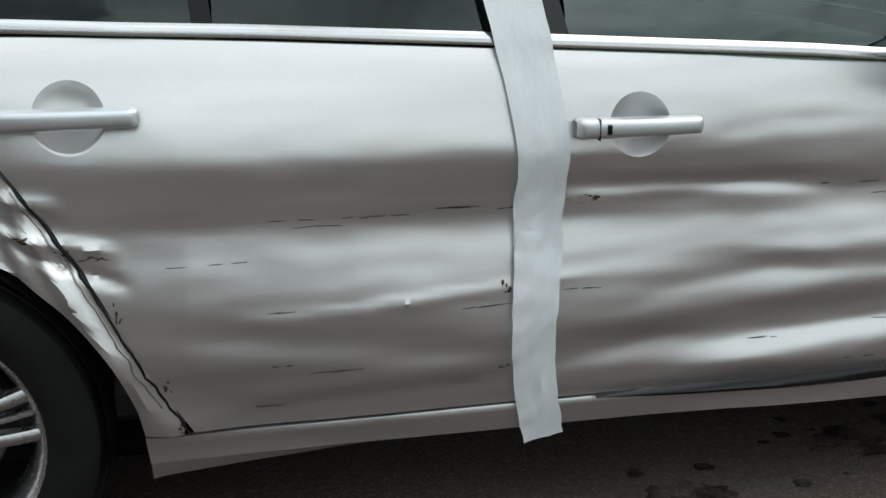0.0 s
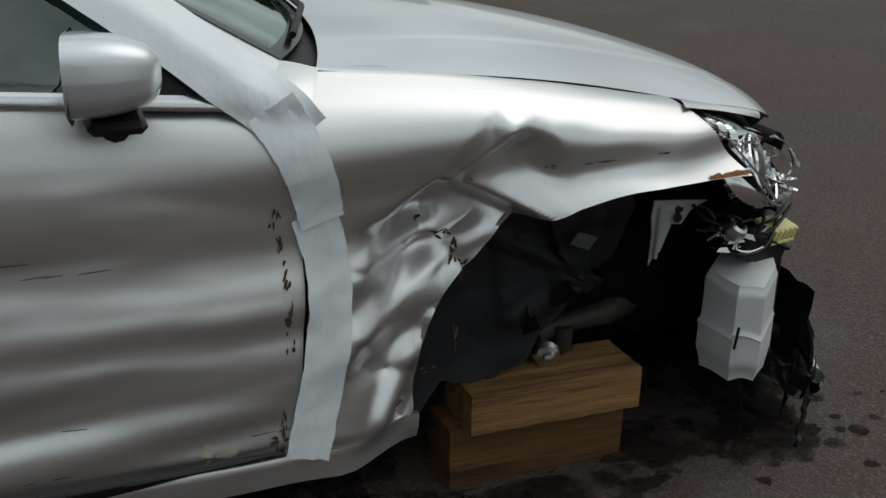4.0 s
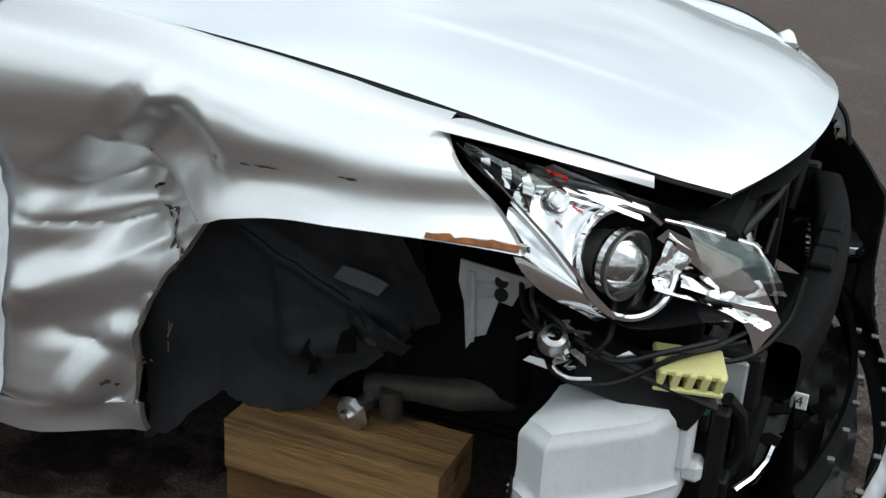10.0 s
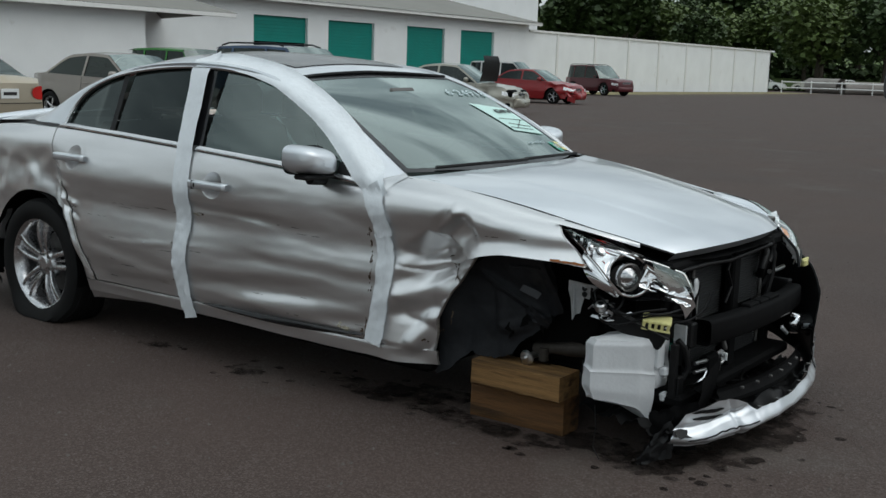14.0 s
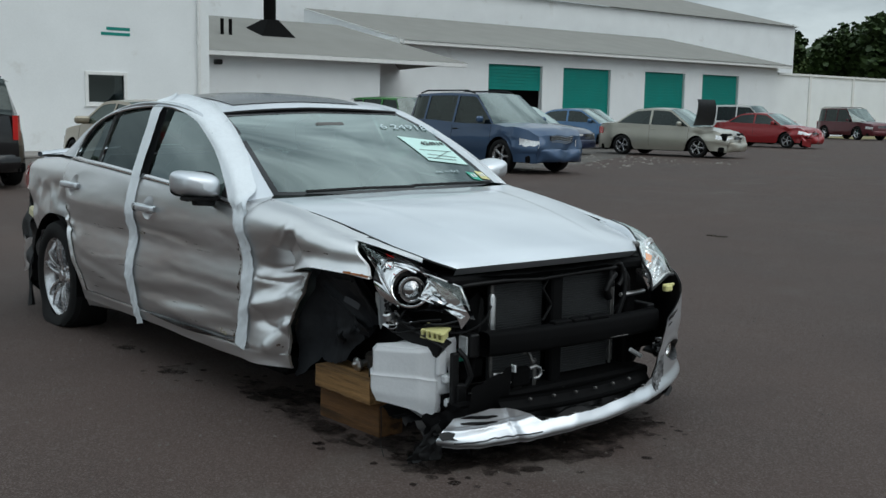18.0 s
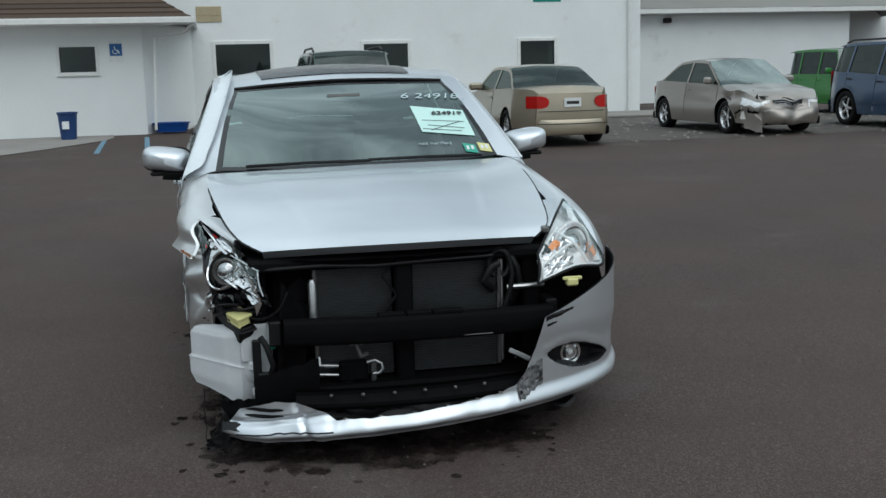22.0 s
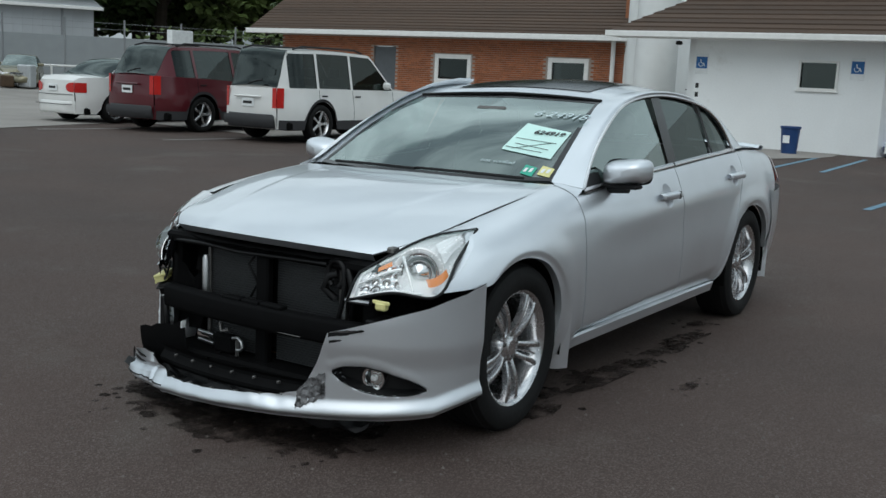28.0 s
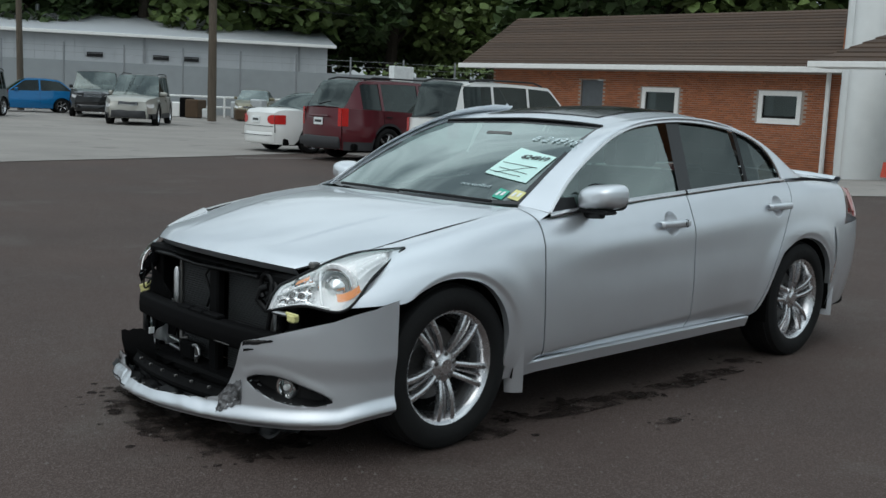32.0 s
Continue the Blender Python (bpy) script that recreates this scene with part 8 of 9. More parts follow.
cp("liner_sticker", Mesh().grid(lambda u, v: (lambda p: (p[0], liner_y(p[0], p[1]) - .056, p[1]))(lerp(lerp(STK[0], STK[1], u), lerp(STK[3], STK[2], u), v)), 6, 5), mat("grey_paper_label", (.085, .09, .098), .6, 0, var=.12, scale=20), flap_ob, "pale grey sticker on the liner")
cp("flap_frame", Mesh().tube([tuple(np.array(flap_fn(q, .16 + .05 * q)) - (0, .005, 0)) for q in np.linspace(.15, .85, 10)], .005, 6), LINER, flap_ob)
cp("folded_corner", Mesh().grid(lambda u, v: (lerp(1.42, 1.53, u) - .03 * v, -.600 - .03 * math.sin(3 * u) + .02 * v + .01 * nz(u * 5, v * 5), lerp(.505, .43, u) - .06 * v * (1 - .4 * u)), 12, 8), LINER, car, "bent corner of the liner")
for k, (x0, z0, dx, dz) in enumerate(((1.40, .39, .05, .06), (1.345, .335, .03, .05), (1.46, .42, .04, -.05), (1.50, .455, .035, -.04), (1.37, .36, -.03, .045), (1.25, .225, .05, -.02))):
    cp("liner_shred", Mesh().add([(x0, liner_y(x0, z0) - .01, z0), (x0 + dx, liner_y(x0, z0) - .03, z0 + dz * .4), (x0 + dx * .7, liner_y(x0, z0) - .012, z0 + dz), (x0 + dx * .1, liner_y(x0, z0), z0 + dz * .6)], [(0, 1, 2, 3)]), SOOT_AND_SHADE, car, "torn shred of the liner")
cp("inner_wing", Mesh().box((1.08, -.48, .22), (1.78, -.44, .68), .02), SOOT_AND_SHADE, car, "black inner wing")
cp("liner_cut_edge", Mesh().tube([tuple(np.array(on_side(-1, x, z, -.01))) for x, z in ARCH_F_R], .006, 6), BARE, car, "torn bare-metal fender edge")
cp("rusty_lip", Mesh().grid(lambda u, v: tuple(np.array(on_side(-1, lerp(1.625, 1.74, u), .6985 - .009 * u + .006 * v + .005 * nz(u * 18, 3) * v, .004))), 16, 3), RUST, car, "orange rust along the torn fender edge")
hubm = Mesh().lathe([(0, .022), (.009, .021), (.014, .012), (.026, .008), (.031, -.002), (.026, -.012), (.016, -.02), (.015, -.05)], look((1.415, -.585, .268), (1.30, -1.2, .20)) @ Matrix.Rotation(math.pi, 4, "X"), 20)
hubm.v = [(x + .007 * nz(x * 60, y * 60, z * 60), y + .006 * nz(y * 70, z * 60, x * 50), z + .006 * nz(z * 60, x * 60, 4)) for x, y, z in hubm.v]
cp("ball_joint", hubm, ALU, car, "bright bare suspension joint resting on the timber")
arm = Mesh().tube([(1.42, -.52, .29), (1.50, -.53, .31), (1.58, -.53, .32), (1.66, -.48, .32)], [.028, .022, .028, .03], 12).tube([(1.47, -.55, .26), (1.47, -.55, .31)], .02, 12)
cp("control_arm", arm, mat("dull_rusty_arm", (.06, .052, .045), .6, .5, var=.4, scale=20, bump=.001), car, "rusty suspension arm")

# ---- torn door seams and stains on the struck side
rs_ = random.Random(31)
crack = curve([(-.915, .300), (-.968, .40), (-1.072, .62), (-1.16, .765)])
cp("torn_seam", Mesh().tube([tuple(on_side(-1, crack(k / 40)[0] + .006 * nz(k * .5, 2.0), crack(k / 40)[1] + .004 * nz(k * .4, 6.0), .001)) for k in range(41)], [.0022 + .0025 * abs(nz(k * .35, 9.0)) for k in range(41)], 6), BLACK, car, "dark torn gap between rear door and quarter panel")
cp("bent_edge", Mesh().tube([tuple(on_side(-1, crack(k / 40)[0] - .014 + .008 * nz(k * .4, 4.0), crack(k / 40)[1] + .004, .002)) for k in range(5, 41)], [.002 + .002 * abs(nz(k * .5, 3.0)) for k in range(36)], 6), BARE, car, "bent bare metal edge beside the gap")


def ragged_mark(x0, z0, a, b, n, mt=None, grain=.35):
    """A cluster of small uneven flecks on the struck side."""
    mk = Mesh()
    for _ in range(n):
        cx, cz = x0 + a * rs_.gauss(0, .5), z0 + b * rs_.gauss(0, .5)
        ra, rb2, th = a * rs_.uniform(.12, .42), b * rs_.uniform(.14, .5), rs_.uniform(-.5, .5) * (.15 if b < .003 else 1)
        ra, rb2 = max(ra, .0012), max(rb2, .0009)
        k = 9
        ring = []
        for i in range(k):
            t = 2 * math.pi * i / k
            q = 1 + rs_.uniform(-grain, grain)
            dx, dz = ra * q * math.cos(t), rb2 * q * math.sin(t)
            ring.append(on_side(-1, cx + dx * math.cos(th) - dz * math.sin(th), cz + dx * math.sin(th) + dz * math.cos(th), .0016))
        mk.add(ring + [on_side(-1, cx, cz, .0018)], [((i + 1) % k, i, k) for i in range(k)])
    return tagged(cp("rust_mark", mk, mt or RUST_STAIN, car), kind="stuff")


for z0, hh_, n in ((.315, .02, 7), (.36, .03, 9), (.51, .02, 4), (.56, .03, 6), (.625, .02, 6), (.685, .022, 8), (.735, .02, 6)):
    x0 = float(np.interp(z0, [.302, .50, .62, .75], [.795, .822, .822, .805]))
    ragged_mark(x0, z0, .007, hh_, n)
for x0, z0, a, b, n in ((-.158, .702, .016, .007, 7), (-.325, .545, .010, .010, 5), (.79, .335, .013, .010, 6), (1.14, .61, .022, .007, 7), (1.155, .595, .007, .025, 8), (1.10, .64, .012, .006, 4), (1.16, .735, .010, .003, 3), (-1.16, .685, .03, .005, 5), (-1.10, .66, .012, .010, 5), (-1.05, .65, .03, .003, 5), (-1.02, .55, .006, .02, 5), (-.95, .40, .007, .014, 5), (-.93, .31, .008, .008, 4), (-.745, .43, .018, .002, 4), (-.40, .70, .06, .002, 6), (-.33, .385, .010, .004, 4), (1.40, .755, .04, .0025, 6), (1.52, .76, .02, .0025, 4), (1.30, .75, .016, .0025, 3), (1.04, .335, .010, .008, 4), (1.10, .37, .012, .006, 4), (1.17, .545, .006, .02, 6), (1.155, .42, .005, .03, 6)):
    ragged_mark(x0, z0, a, b, n)
YELLOWED = mat("yellowed_scuff", (.5, .46, .36), .5, .5, var=.2, scale=30)
ragged_mark(.70, .335, .03, .014, 9, YELLOWED)
ragged_mark(.735, .31, .02, .008, 6, YELLOWED)
ragged_mark(-.185, .70, .04, .006, 6, YELLOWED)
SCUFF = mat("dark_scratch", (.12, .115, .11), .6, .3, var=.3, scale=30)
for k in range(16):
    x0, z0 = rs_.uniform(-.9, .75), rs_.choice((.69, .68, .62, .52, .40, .36)) + rs_.uniform(-.02, .02)
    ragged_mark(x0, z0, rs_.uniform(.03, .10), .0012, 3, SCUFF, .2)

# ---- white tape over the shut lines, stuck on after the crash
def tape(name, line, w0, w1, parent, order):
    cv = curve(line)
    L_ = sum(math.hypot(b[0] - a[0], b[1] - a[1]) for a, b in zip(line, line[1:]))
    n = max(24, int(L_ * 70))

    def fn(u, v):
        x, z = cv(u)
        a, b = np.array(cv(max(0, u - .01))), np.array(cv(min(1, u + .01)))
        d = (b - a) / np.linalg.norm(b - a)
        h = (lerp(w0, w1, u) + .006 * nz(u * 14, 2.0)) * (v - .5)
        px_, pz_ = x - d[1] * h, z + d[0] * h
        if pz_ < .24:
            q = on_side(-1, px_, .24, .007)
            q[2] = pz_
            q[1] += .02 * (.24 - pz_) / .1
        else:
            q = on_side(-1, px_, pz_, .008)
            if pz_ > belt(px_) and px_ < .95:
                q[1] -= .010 + .004 * (v - .5)
                if pz_ > zt(px_) + .005:
                    k = smoothstep(0, .07, pz_ - zt(px_))
                    q[1] += .075 * k
                    q[2] -= .012 * k
        return q

    g = [[np.array(fn(i / n, j / 8)) for j in range(9)] for i in range(n + 1)]
    for _ in range(5):
        g = [[np.array((g[i][j][0], .25 * g[max(0, i - 1)][j][1] + .5 * g[i][j][1] + .25 * g[min(n, i + 1)][j][1], g[i][j][2])) for j in range(9)] for i in range(n + 1)]
    for i in range(n + 1):
        for j in range(9):
            u, v = i / n, j / 8
            g[i][j][1] -= (.0035 * abs(nz(u * L_ * 20, v * 2.5, 5 + order)) + .0045 * max(0, 1 - 5 * abs(nz(u * L_ * 16 + 1.5 * v, v * 1.6, 3 + order))) * smoothstep(.9, .7, cv(u)[1]))
    lift_ = lambda i, j: g[i][j] + np.array((0, -.0022 * order * 1.0, .0016 * order))
    return part(name, Mesh().grid(lambda u, v: tuple(lift_(round(u * n), round(v * 8))), n, 8).flip(), TAPE, parent, "", True, sag)


def tape_run(label, pieces):
    run = thing("tape_strip", label, "tape")
    for k, (line, w0, w1) in enumerate(pieces):
        tape("tape_piece", line, w0, w1, run, k % 2)
    return run


tape_run("white tape strip over the centre pillar and door gap", [
    ([(-.395, 1.40), (-.36, 1.32), (-.315, 1.12), (-.285, .96), (-.262, .80), (-.264, .70), (-.266, .62)], .113, .094),
    ([(-.262, .645), (-.270, .56), (-.274, .45), (-.262, .32), (-.240, .215)], .092, .082),
])
tape_run("white tape strip down the windscreen pillar and door edge", [
    ([(-.40, 1.375), (-.20, 1.372), (.08, 1.325), (.30, 1.245), (.515, 1.135), (.705, 1.0), (.818, .908), (.852, .862)], .07, .100),
    ([(.805, .915), (.842, .850), (.868, .780), (.884, .715)], .084, .076),
    ([(.868, .735), (.888, .66), (.892, .57), (.880, .47), (.858, .36), (.842, .292)], .076, .080),
])

# ---- windscreen paper, writing and stickers
def on_glass(y, z, lift=.004):
    """Point on the windscreen by side and height."""
    v = .5
    for _ in range(20):
        u = .5 + .5 * y / abs(ws_fn(1, v)[1])
        v = min(1, max(0, v + (z - ws_fn(u, v)[2]) * 2.2))
    p = np.array(ws_fn(u, v))
    return p + np.array((lift * .55, 0, lift * .83)), u, v


def glass_quad(y0, z0, y1, z1, m, name, mt, label, lift=.004, tilt=0.0):
    g = Mesh().grid(lambda u, v: tuple(on_glass(lerp(y0, y1, u) + tilt * .4 * (v - .5), lerp(z1, z0, v) - tilt * (u - .5), lift)[0]), 8, 6)
    return tagged(link(name, g, mt, True), label, "sticker")


paper = glass_quad(.315, 1.050, .575, 1.165, None, "auction_paper", PAPER, "pale green lot paper stuck to the windscreen", .004, .028)


def lettering(text, y, z, size, mt, parent, label, lift=.007, slant=0.0):
    """Flat letters on the windscreen, read from outside."""
    c = bpy.data.curves.new("writing", "FONT")
    c.body, c.size, c.align_x, c.align_y, c.shear = text, size, "CENTER", "CENTER", .15
    c.extrude, c.offset = .0006, (.0012 if mt is INK else -.0006)
    ob = new("writing", c)
    c.materials.append(mt)
    p, u, v = on_glass(y, z, lift)
    a, b = np.array(ws_fn(u, max(0, v - .02))), np.array(ws_fn(u, min(1, v + .02)))
    up = Vector(b - a).normalized()
    a, b = np.array(ws_fn(max(0, u - .02), v)), np.array(ws_fn(min(1, u + .02), v))
    rt = Vector(b - a).normalized()
    nr = rt.cross(up).normalized()
    up = nr.cross(rt)
    m3 = Matrix((rt, up, nr)).transposed().to_4x4()
    ob.matrix_basis = Matrix.Translation(p) @ m3 @ Matrix.Rotation(radians(slant), 4, "Z")
    if parent:
        ob.parent = parent
        tagged(ob, label)
    else:
        tagged(ob, label, "writing")
    return ob


lettering("624918", .475, 1.137, .052, INK, paper, "printed black lot number", .009, -6)
g = Mesh()
for y0, z0, y1, z1 in ((.34, 1.112, .55, 1.098), (.36, 1.09, .54, 1.07), (.37, 1.068, .53, 1.10), (.33, 1.075, .52, 1.058)):
    g.tube([tuple(on_glass(lerp(y0, y1, k / 5), lerp(z0, z1, k / 5), .007)[0]) for k in range(6)], .0016, 4)
part("ruled_lines", g, INK, paper)
lettering("6 24918", .43, 1.222, .092, MARKER, None, "white hand-written lot number on the windscreen", .005, -5)
lettering("2", .595, 1.195, .05, MARKER, None, "white hand-written figure on the windscreen", .005, -5)
lettering("not verified", .36, 1.012, .036, MARKER, None, "white hand-written words on the windscreen", .005, -4)
for y0, mt, nm in ((.50, STK_GREEN, "green"), (.575, STK_YELLOW, "yellow")):
    s = glass_quad(y0, .968, y0 + .06, 1.003, None, "inspection_sticker", mt, nm + " inspection sticker in the windscreen corner", .004, .01)
    g = Mesh()
    for k in range(2):
        g.grid(lambda u, v, k=k, y0=y0: tuple(on_glass(y0 + .01 + .024 * k + .014 * u, .978 + .016 * v, .0065)[0]), 2, 2)
    part("sticker_bars", g, SIGN_WHITE, s)

ss = Mesh().grid(lambda u, v: tuple(on_side(-1, lerp(-.14, .80, u), .300 + (.024 * math.sin(math.pi * u) ** .6 + .004) * (v - .35) + .018 * u - .012 * math.sin(math.pi * u), .010 + .010 * math.sin(math.pi * v))), 40, 5)
cp("loose_sill_strip", ss, BLACK_GLOSS, car, "loose black rubber strip along the sill")

# ---------------------------------------------------------------- parked vehicles
def vehicle(name, label, cat, m, paintm, L=4.6, W=1.78, H=1.45, wb=2.65, r=.32, top=None, cab=None, glassm=GLASS_DARK, rails=False, clad=None, crumple=0.0, pillars=(.52,), hood_up=False, plate=True, spare=False, bed=False, tint=None, rimm=RIM, steel=False):
    """A parked vehicle facing +x. top: rear to front line of deck, belt and hood; cab: base rear, roof rear, roof front, base front."""
    car_ = thing(name, label, cat, m, "parked vehicles")
    h = L / 2
    tx, tz = [p[0] * h for p in top], [p[1] for p in top]
    gc = .2 if H < 1.6 else .26
    ax = (-wb / 2 - .03 * L * 0, wb / 2)

    def topz(x):
        return float(np.interp(x, tx, tz))

    def plan_w(x):
        q = abs(x) / h
        return W / 2 * (1 - .30 * max(0, q - .72) ** 1.6 / .28 ** 1.6)

    def yside(x, z):
        zt_ = topz(x)
        s = min(1, max(0, (z - gc) / max(.1, zt_ - gc)))
        return plan_w(x) * (.955 + .045 * math.sin(math.pi * min(1, s * 1.15 + .1))) - .05 * max(0, s - .72) ** 1.4 * 3

    def dent(x, y, z):
        if crumple and x > .22 * h:
            k = crumple * smoothstep(.22 * h, .95 * h, x) * (1 if y < .2 * W else .35)
            return (x - k * (.10 + .14 * nz(y * 3, z * 4, 3)), y + k * .08 * nz(x * 4, z * 5, 1), z + k * .10 * nz(x * 3, y * 4, 7))
        return (x, y, z)

    def zlow(x):
        for a in ax:
            d = abs(x - a)
            if d < r * 1.22:
                return max(gc, r + math.sqrt(max(0, (r * 1.22) ** 2 - d * d)) - .02)
        return gc

    body = Mesh()
    xs = sorted({*np.linspace(-h, h, 46).tolist(), *[a + r * 1.22 * c for a in ax for c in (-.999, -.97, -.87, -.7, -.45, -.2, .2, .45, .7, .87, .97, .999)]})
    for sg in (1, -1):
        vs, nv = [], 9
        for x in xs:
            zl, zt_ = zlow(x), topz(x)
            for j in range(nv + 1):
                z = lerp(zl, zt_, j / nv)
                vs.append(dent(x, sg * yside(x, z), z))
        fs = [(i * 10 + j, (i + 1) * 10 + j, (i + 1) * 10 + j + 1, i * 10 + j + 1) for i in range(len(xs) - 1) for j in range(9)]
        body.add(vs, fs if sg < 0 else [f[::-1] for f in fs])

    def deck(u, v):
        x = lerp(-h, h, u)
        t = v * 2 - 1
        z = topz(x)
        y = yside(x, z)
        bulge = .05 * (1 - t * t) if abs(x) < .97 * h else 0.0
        return dent(x + .10 * (1 - t * t) * (1 if u > .95 else -1 if u < .05 else 0) * 0, y * t, z + bulge)

    body.grid(deck, 46, 12)
    for sgx in (1, -1):
        def cap(u, v, sgx=sgx):
            t = u * 2 - 1
            z = lerp(gc, topz(sgx * h), v)
            return dent(sgx * (h + .09 * (1 - t * t) + .03 * math.sin(math.pi * v)), yside(sgx * h, z) * t, z)
        cm = Mesh().grid(cap, 14, 8)
        body.add(cm.v, cm.f if sgx > 0 else [f[::-1] for f in cm.f])
    bd = part("body", body, paintm, car_)
    part("underside", Mesh().box((-h + .15, -W / 2 + .12, gc - .02), (h - .15, W / 2 - .12, gc + .14), .03), SOOT_AND_SHADE, car_)
    # cabin
    b0, r0, r1, b1 = [c * h for c in cab]
    inn = .17 if H < 1.6 else .20 if top is SUV_TOP else .13

    def cabpt(x, z, sg):
        base = topz(x)
        t = min(1, max(0, (z - base) / max(.05, H - base)))
        return (x, sg * (yside(x, base) - .02 - inn * t), z)

    def roofz(x):
        if x < r0:
            return lerp(topz(b0), H - .03, smoothstep(0, 1, (x - b0) / (r0 - b0)) ** .75 if x > b0 else 0)
        if x > r1:
            return lerp(topz(b1), H - .03, ((b1 - x) / (b1 - r1)) ** .92 if x < b1 else 0)
        return H - .03 + .03 * math.sin(math.pi * (x - r0) / (r1 - r0))

    trim = Mesh().grid(lambda u, v: (lambda x, t: (x, t * (yside(x, topz(x)) - .03), topz(x) + .056 - .05 * t * t))(lerp(b0 + .02, b1 - .02, u), v * 2 - 1), 16, 8)
    part("cabin_trim", trim, TRIM_DARK, car_)
    seat_x = [lerp(r0, r1, .72)] + ([lerp(r0, r1, .22)] if H < 1.6 else [lerp(r0, r1, .42), lerp(r0, r1, .12)])
    for k, sx in enumerate(seat_x):
        for sy in (-.21 * W, .21 * W):
            part("seat_back", Mesh().box((sx - .07, sy - .23, topz(sx) - .1), (sx + .07, sy + .23, min(H - .33, topz(sx) + .22)), .05).box((sx - .06, sy - .12, topz(sx) + .2), (sx + .03, sy + .12, min(H - .16, topz(sx) + .40)), .03), SEAT, car_)
    rp = part("roof", Mesh().grid(lambda u, v: (lambda x, t: (x, t * abs(cabpt(x, roofz(x), 1)[1]), roofz(x) + .035 * (1 - t * t)))(lerp(r0, r1, u), v * 2 - 1), 14, 12), paintm, car_)
    for nm, xa, xb in (("windscreen", b1, r1), ("rear_window", b0, r0)):
        g = Mesh().grid(lambda u, v, xa=xa, xb=xb: (lambda x, t: (x + (.06 if xa > 0 else -.04) * (1 - t * t) * (1 - .7 * u), t * abs(cabpt(x, roofz(x), 1)[1]) * .985, roofz(x) + .03 * (1 - t * t) + .004))(lerp(xa, xb, u), v * 2 - 1), 10, 12)
        if xa > 0:
            g.flip()
        ob = part(nm, g, glassm if xa < 0 else GLASS, car_)
        ob.visible_shadow = False
    for sg in (1, -1):
        fr = Mesh()
        vs = []
        n = 40
        for i in range(n + 1):
            x = lerp(b0, b1, i / n)
            vs += [cabpt(x, roofz(x), sg), cabpt(x, max(topz(x), roofz(x) - .055), sg)]
        fr.add(vs, [(2 * i, 2 * i + 1, 2 * i + 3, 2 * i + 2) for i in range(n)])
        back_x = b0 + .02 if H < 1.6 else lerp(b0, r0, .85)
        cuts = sorted([back_x] + [lerp(b0, b1, p) for p in pillars] + [b1 - .02])
        if H >= 1.6:
            fr.grid(lambda u, v, sg=sg: (lambda x: cabpt(x, lerp(topz(x), roofz(x), 1 - v), sg))(lerp(b0, back_x, u)), 6, 6)
        for c in cuts[1:-1]:
            vs = [tuple(np.array(cabpt(c + dx, z, sg)) + (0, sg * .004, 0)) for z in (topz(c), roofz(c) - .02) for dx in (-.035, .035)]
            fr.add(vs, [(0, 1, 3, 2)])
        part("window_frame", fr if sg > 0 else fr.flip(), paintm, car_)
        for a, b in zip(cuts, cuts[1:]):
            g = Mesh().grid(lambda u, v, a=a, b=b, sg=sg: (lambda x: tuple(np.array(cabpt(x, lerp(topz(x) + .005, max(topz(x) + .006, roofz(x) - .03), v), sg)) - (0, sg * .008, 0)))(lerp(a, b, u)), 8, 5)
            ob = part("side_window", g.flip() if sg > 0 else g, glassm, car_)
            ob.visible_shadow = False
        # mirrors and lamps
        part("door_mirror", Mesh().box((b1 - .42, sg * (W / 2 - .02) - .11, topz(b1) + .03), (b1 - .28, sg * (W / 2 - .02) + .11 + .06 * sg, topz(b1) + .17), .04), paintm, car_)
        zf = topz(h) + (0 if H < 1.6 else -.08)
        hl_ = Mesh().grid(lambda u, v, sg=sg, zf=zf: (lambda x: dent(x + .012, sg * (yside(x, zf - .02) + .008 - .5 * max(0, x - h + .02)), lerp(zf - .17, zf - .015 + .04 * (1 - u), v)))(lerp(h - .36, h, u)), 8, 5)
        hl_.grid(lambda u, v, sg=sg, zf=zf: dent(h + .012 + .09 * (1 - (1 - .34 * u) ** 2), sg * yside(h, zf - .05) * (1 - .34 * u), lerp(zf - .16, zf - .015, v)), 6, 5)
        part("head_lamp", hl_, LAMP_WHITE, car_, "clear head lamp")
        zr = topz(-h)
        if H < 1.6:
            z0, z1, ww = zr - .25, zr - .04, .34
        else:
            z0, z1, ww = zr - .37, zr + .0, .13
        tl = Mesh().grid(lambda u, v, sg=sg, z0=z0, z1=z1, ww=ww: (-h - .014 - .09 * (1 - (1 - ww * u) ** 2) - .02, sg * yside(-h, z0) * (1.0 - ww * u), (z0 + z1) / 2 + (z1 - z0) * (v - .5) * (max(0, 1 - u ** 3) ** .5 if H < 1.6 else 1)), 12, 6)
        tl.grid(lambda u, v, sg=sg, z0=z0, z1=z1: (lambda x: (x, sg * (yside(x, z0) + .008), lerp(z0, z1, v)))(lerp(-h - .02, -h + (.20 if H < 1.6 else .10), u)), 5, 4)
        part("tail_lamp", tl, RED_LENS, car_, "red tail lamp")
        for c in cuts[1:-1] + [b1 - .05]:
            dl = Mesh().tube([(c, sg * (yside(c, z) + .001), z) for z in np.linspace(gc + .12, topz(c) - .02, 7)], .004, 4)
            part("door_gap", dl, BLACK, car_)
        for c in cuts[1:-1]:
            part("door_handle", Mesh().box((c + .05, sg * (yside(c, topz(c) - .12)) - .02, topz(c) - .15), (c + .22, sg * (yside(c, topz(c) - .12)) + .03 * sg, topz(c) - .12), .012), paintm if clad is None else BLACK, car_)
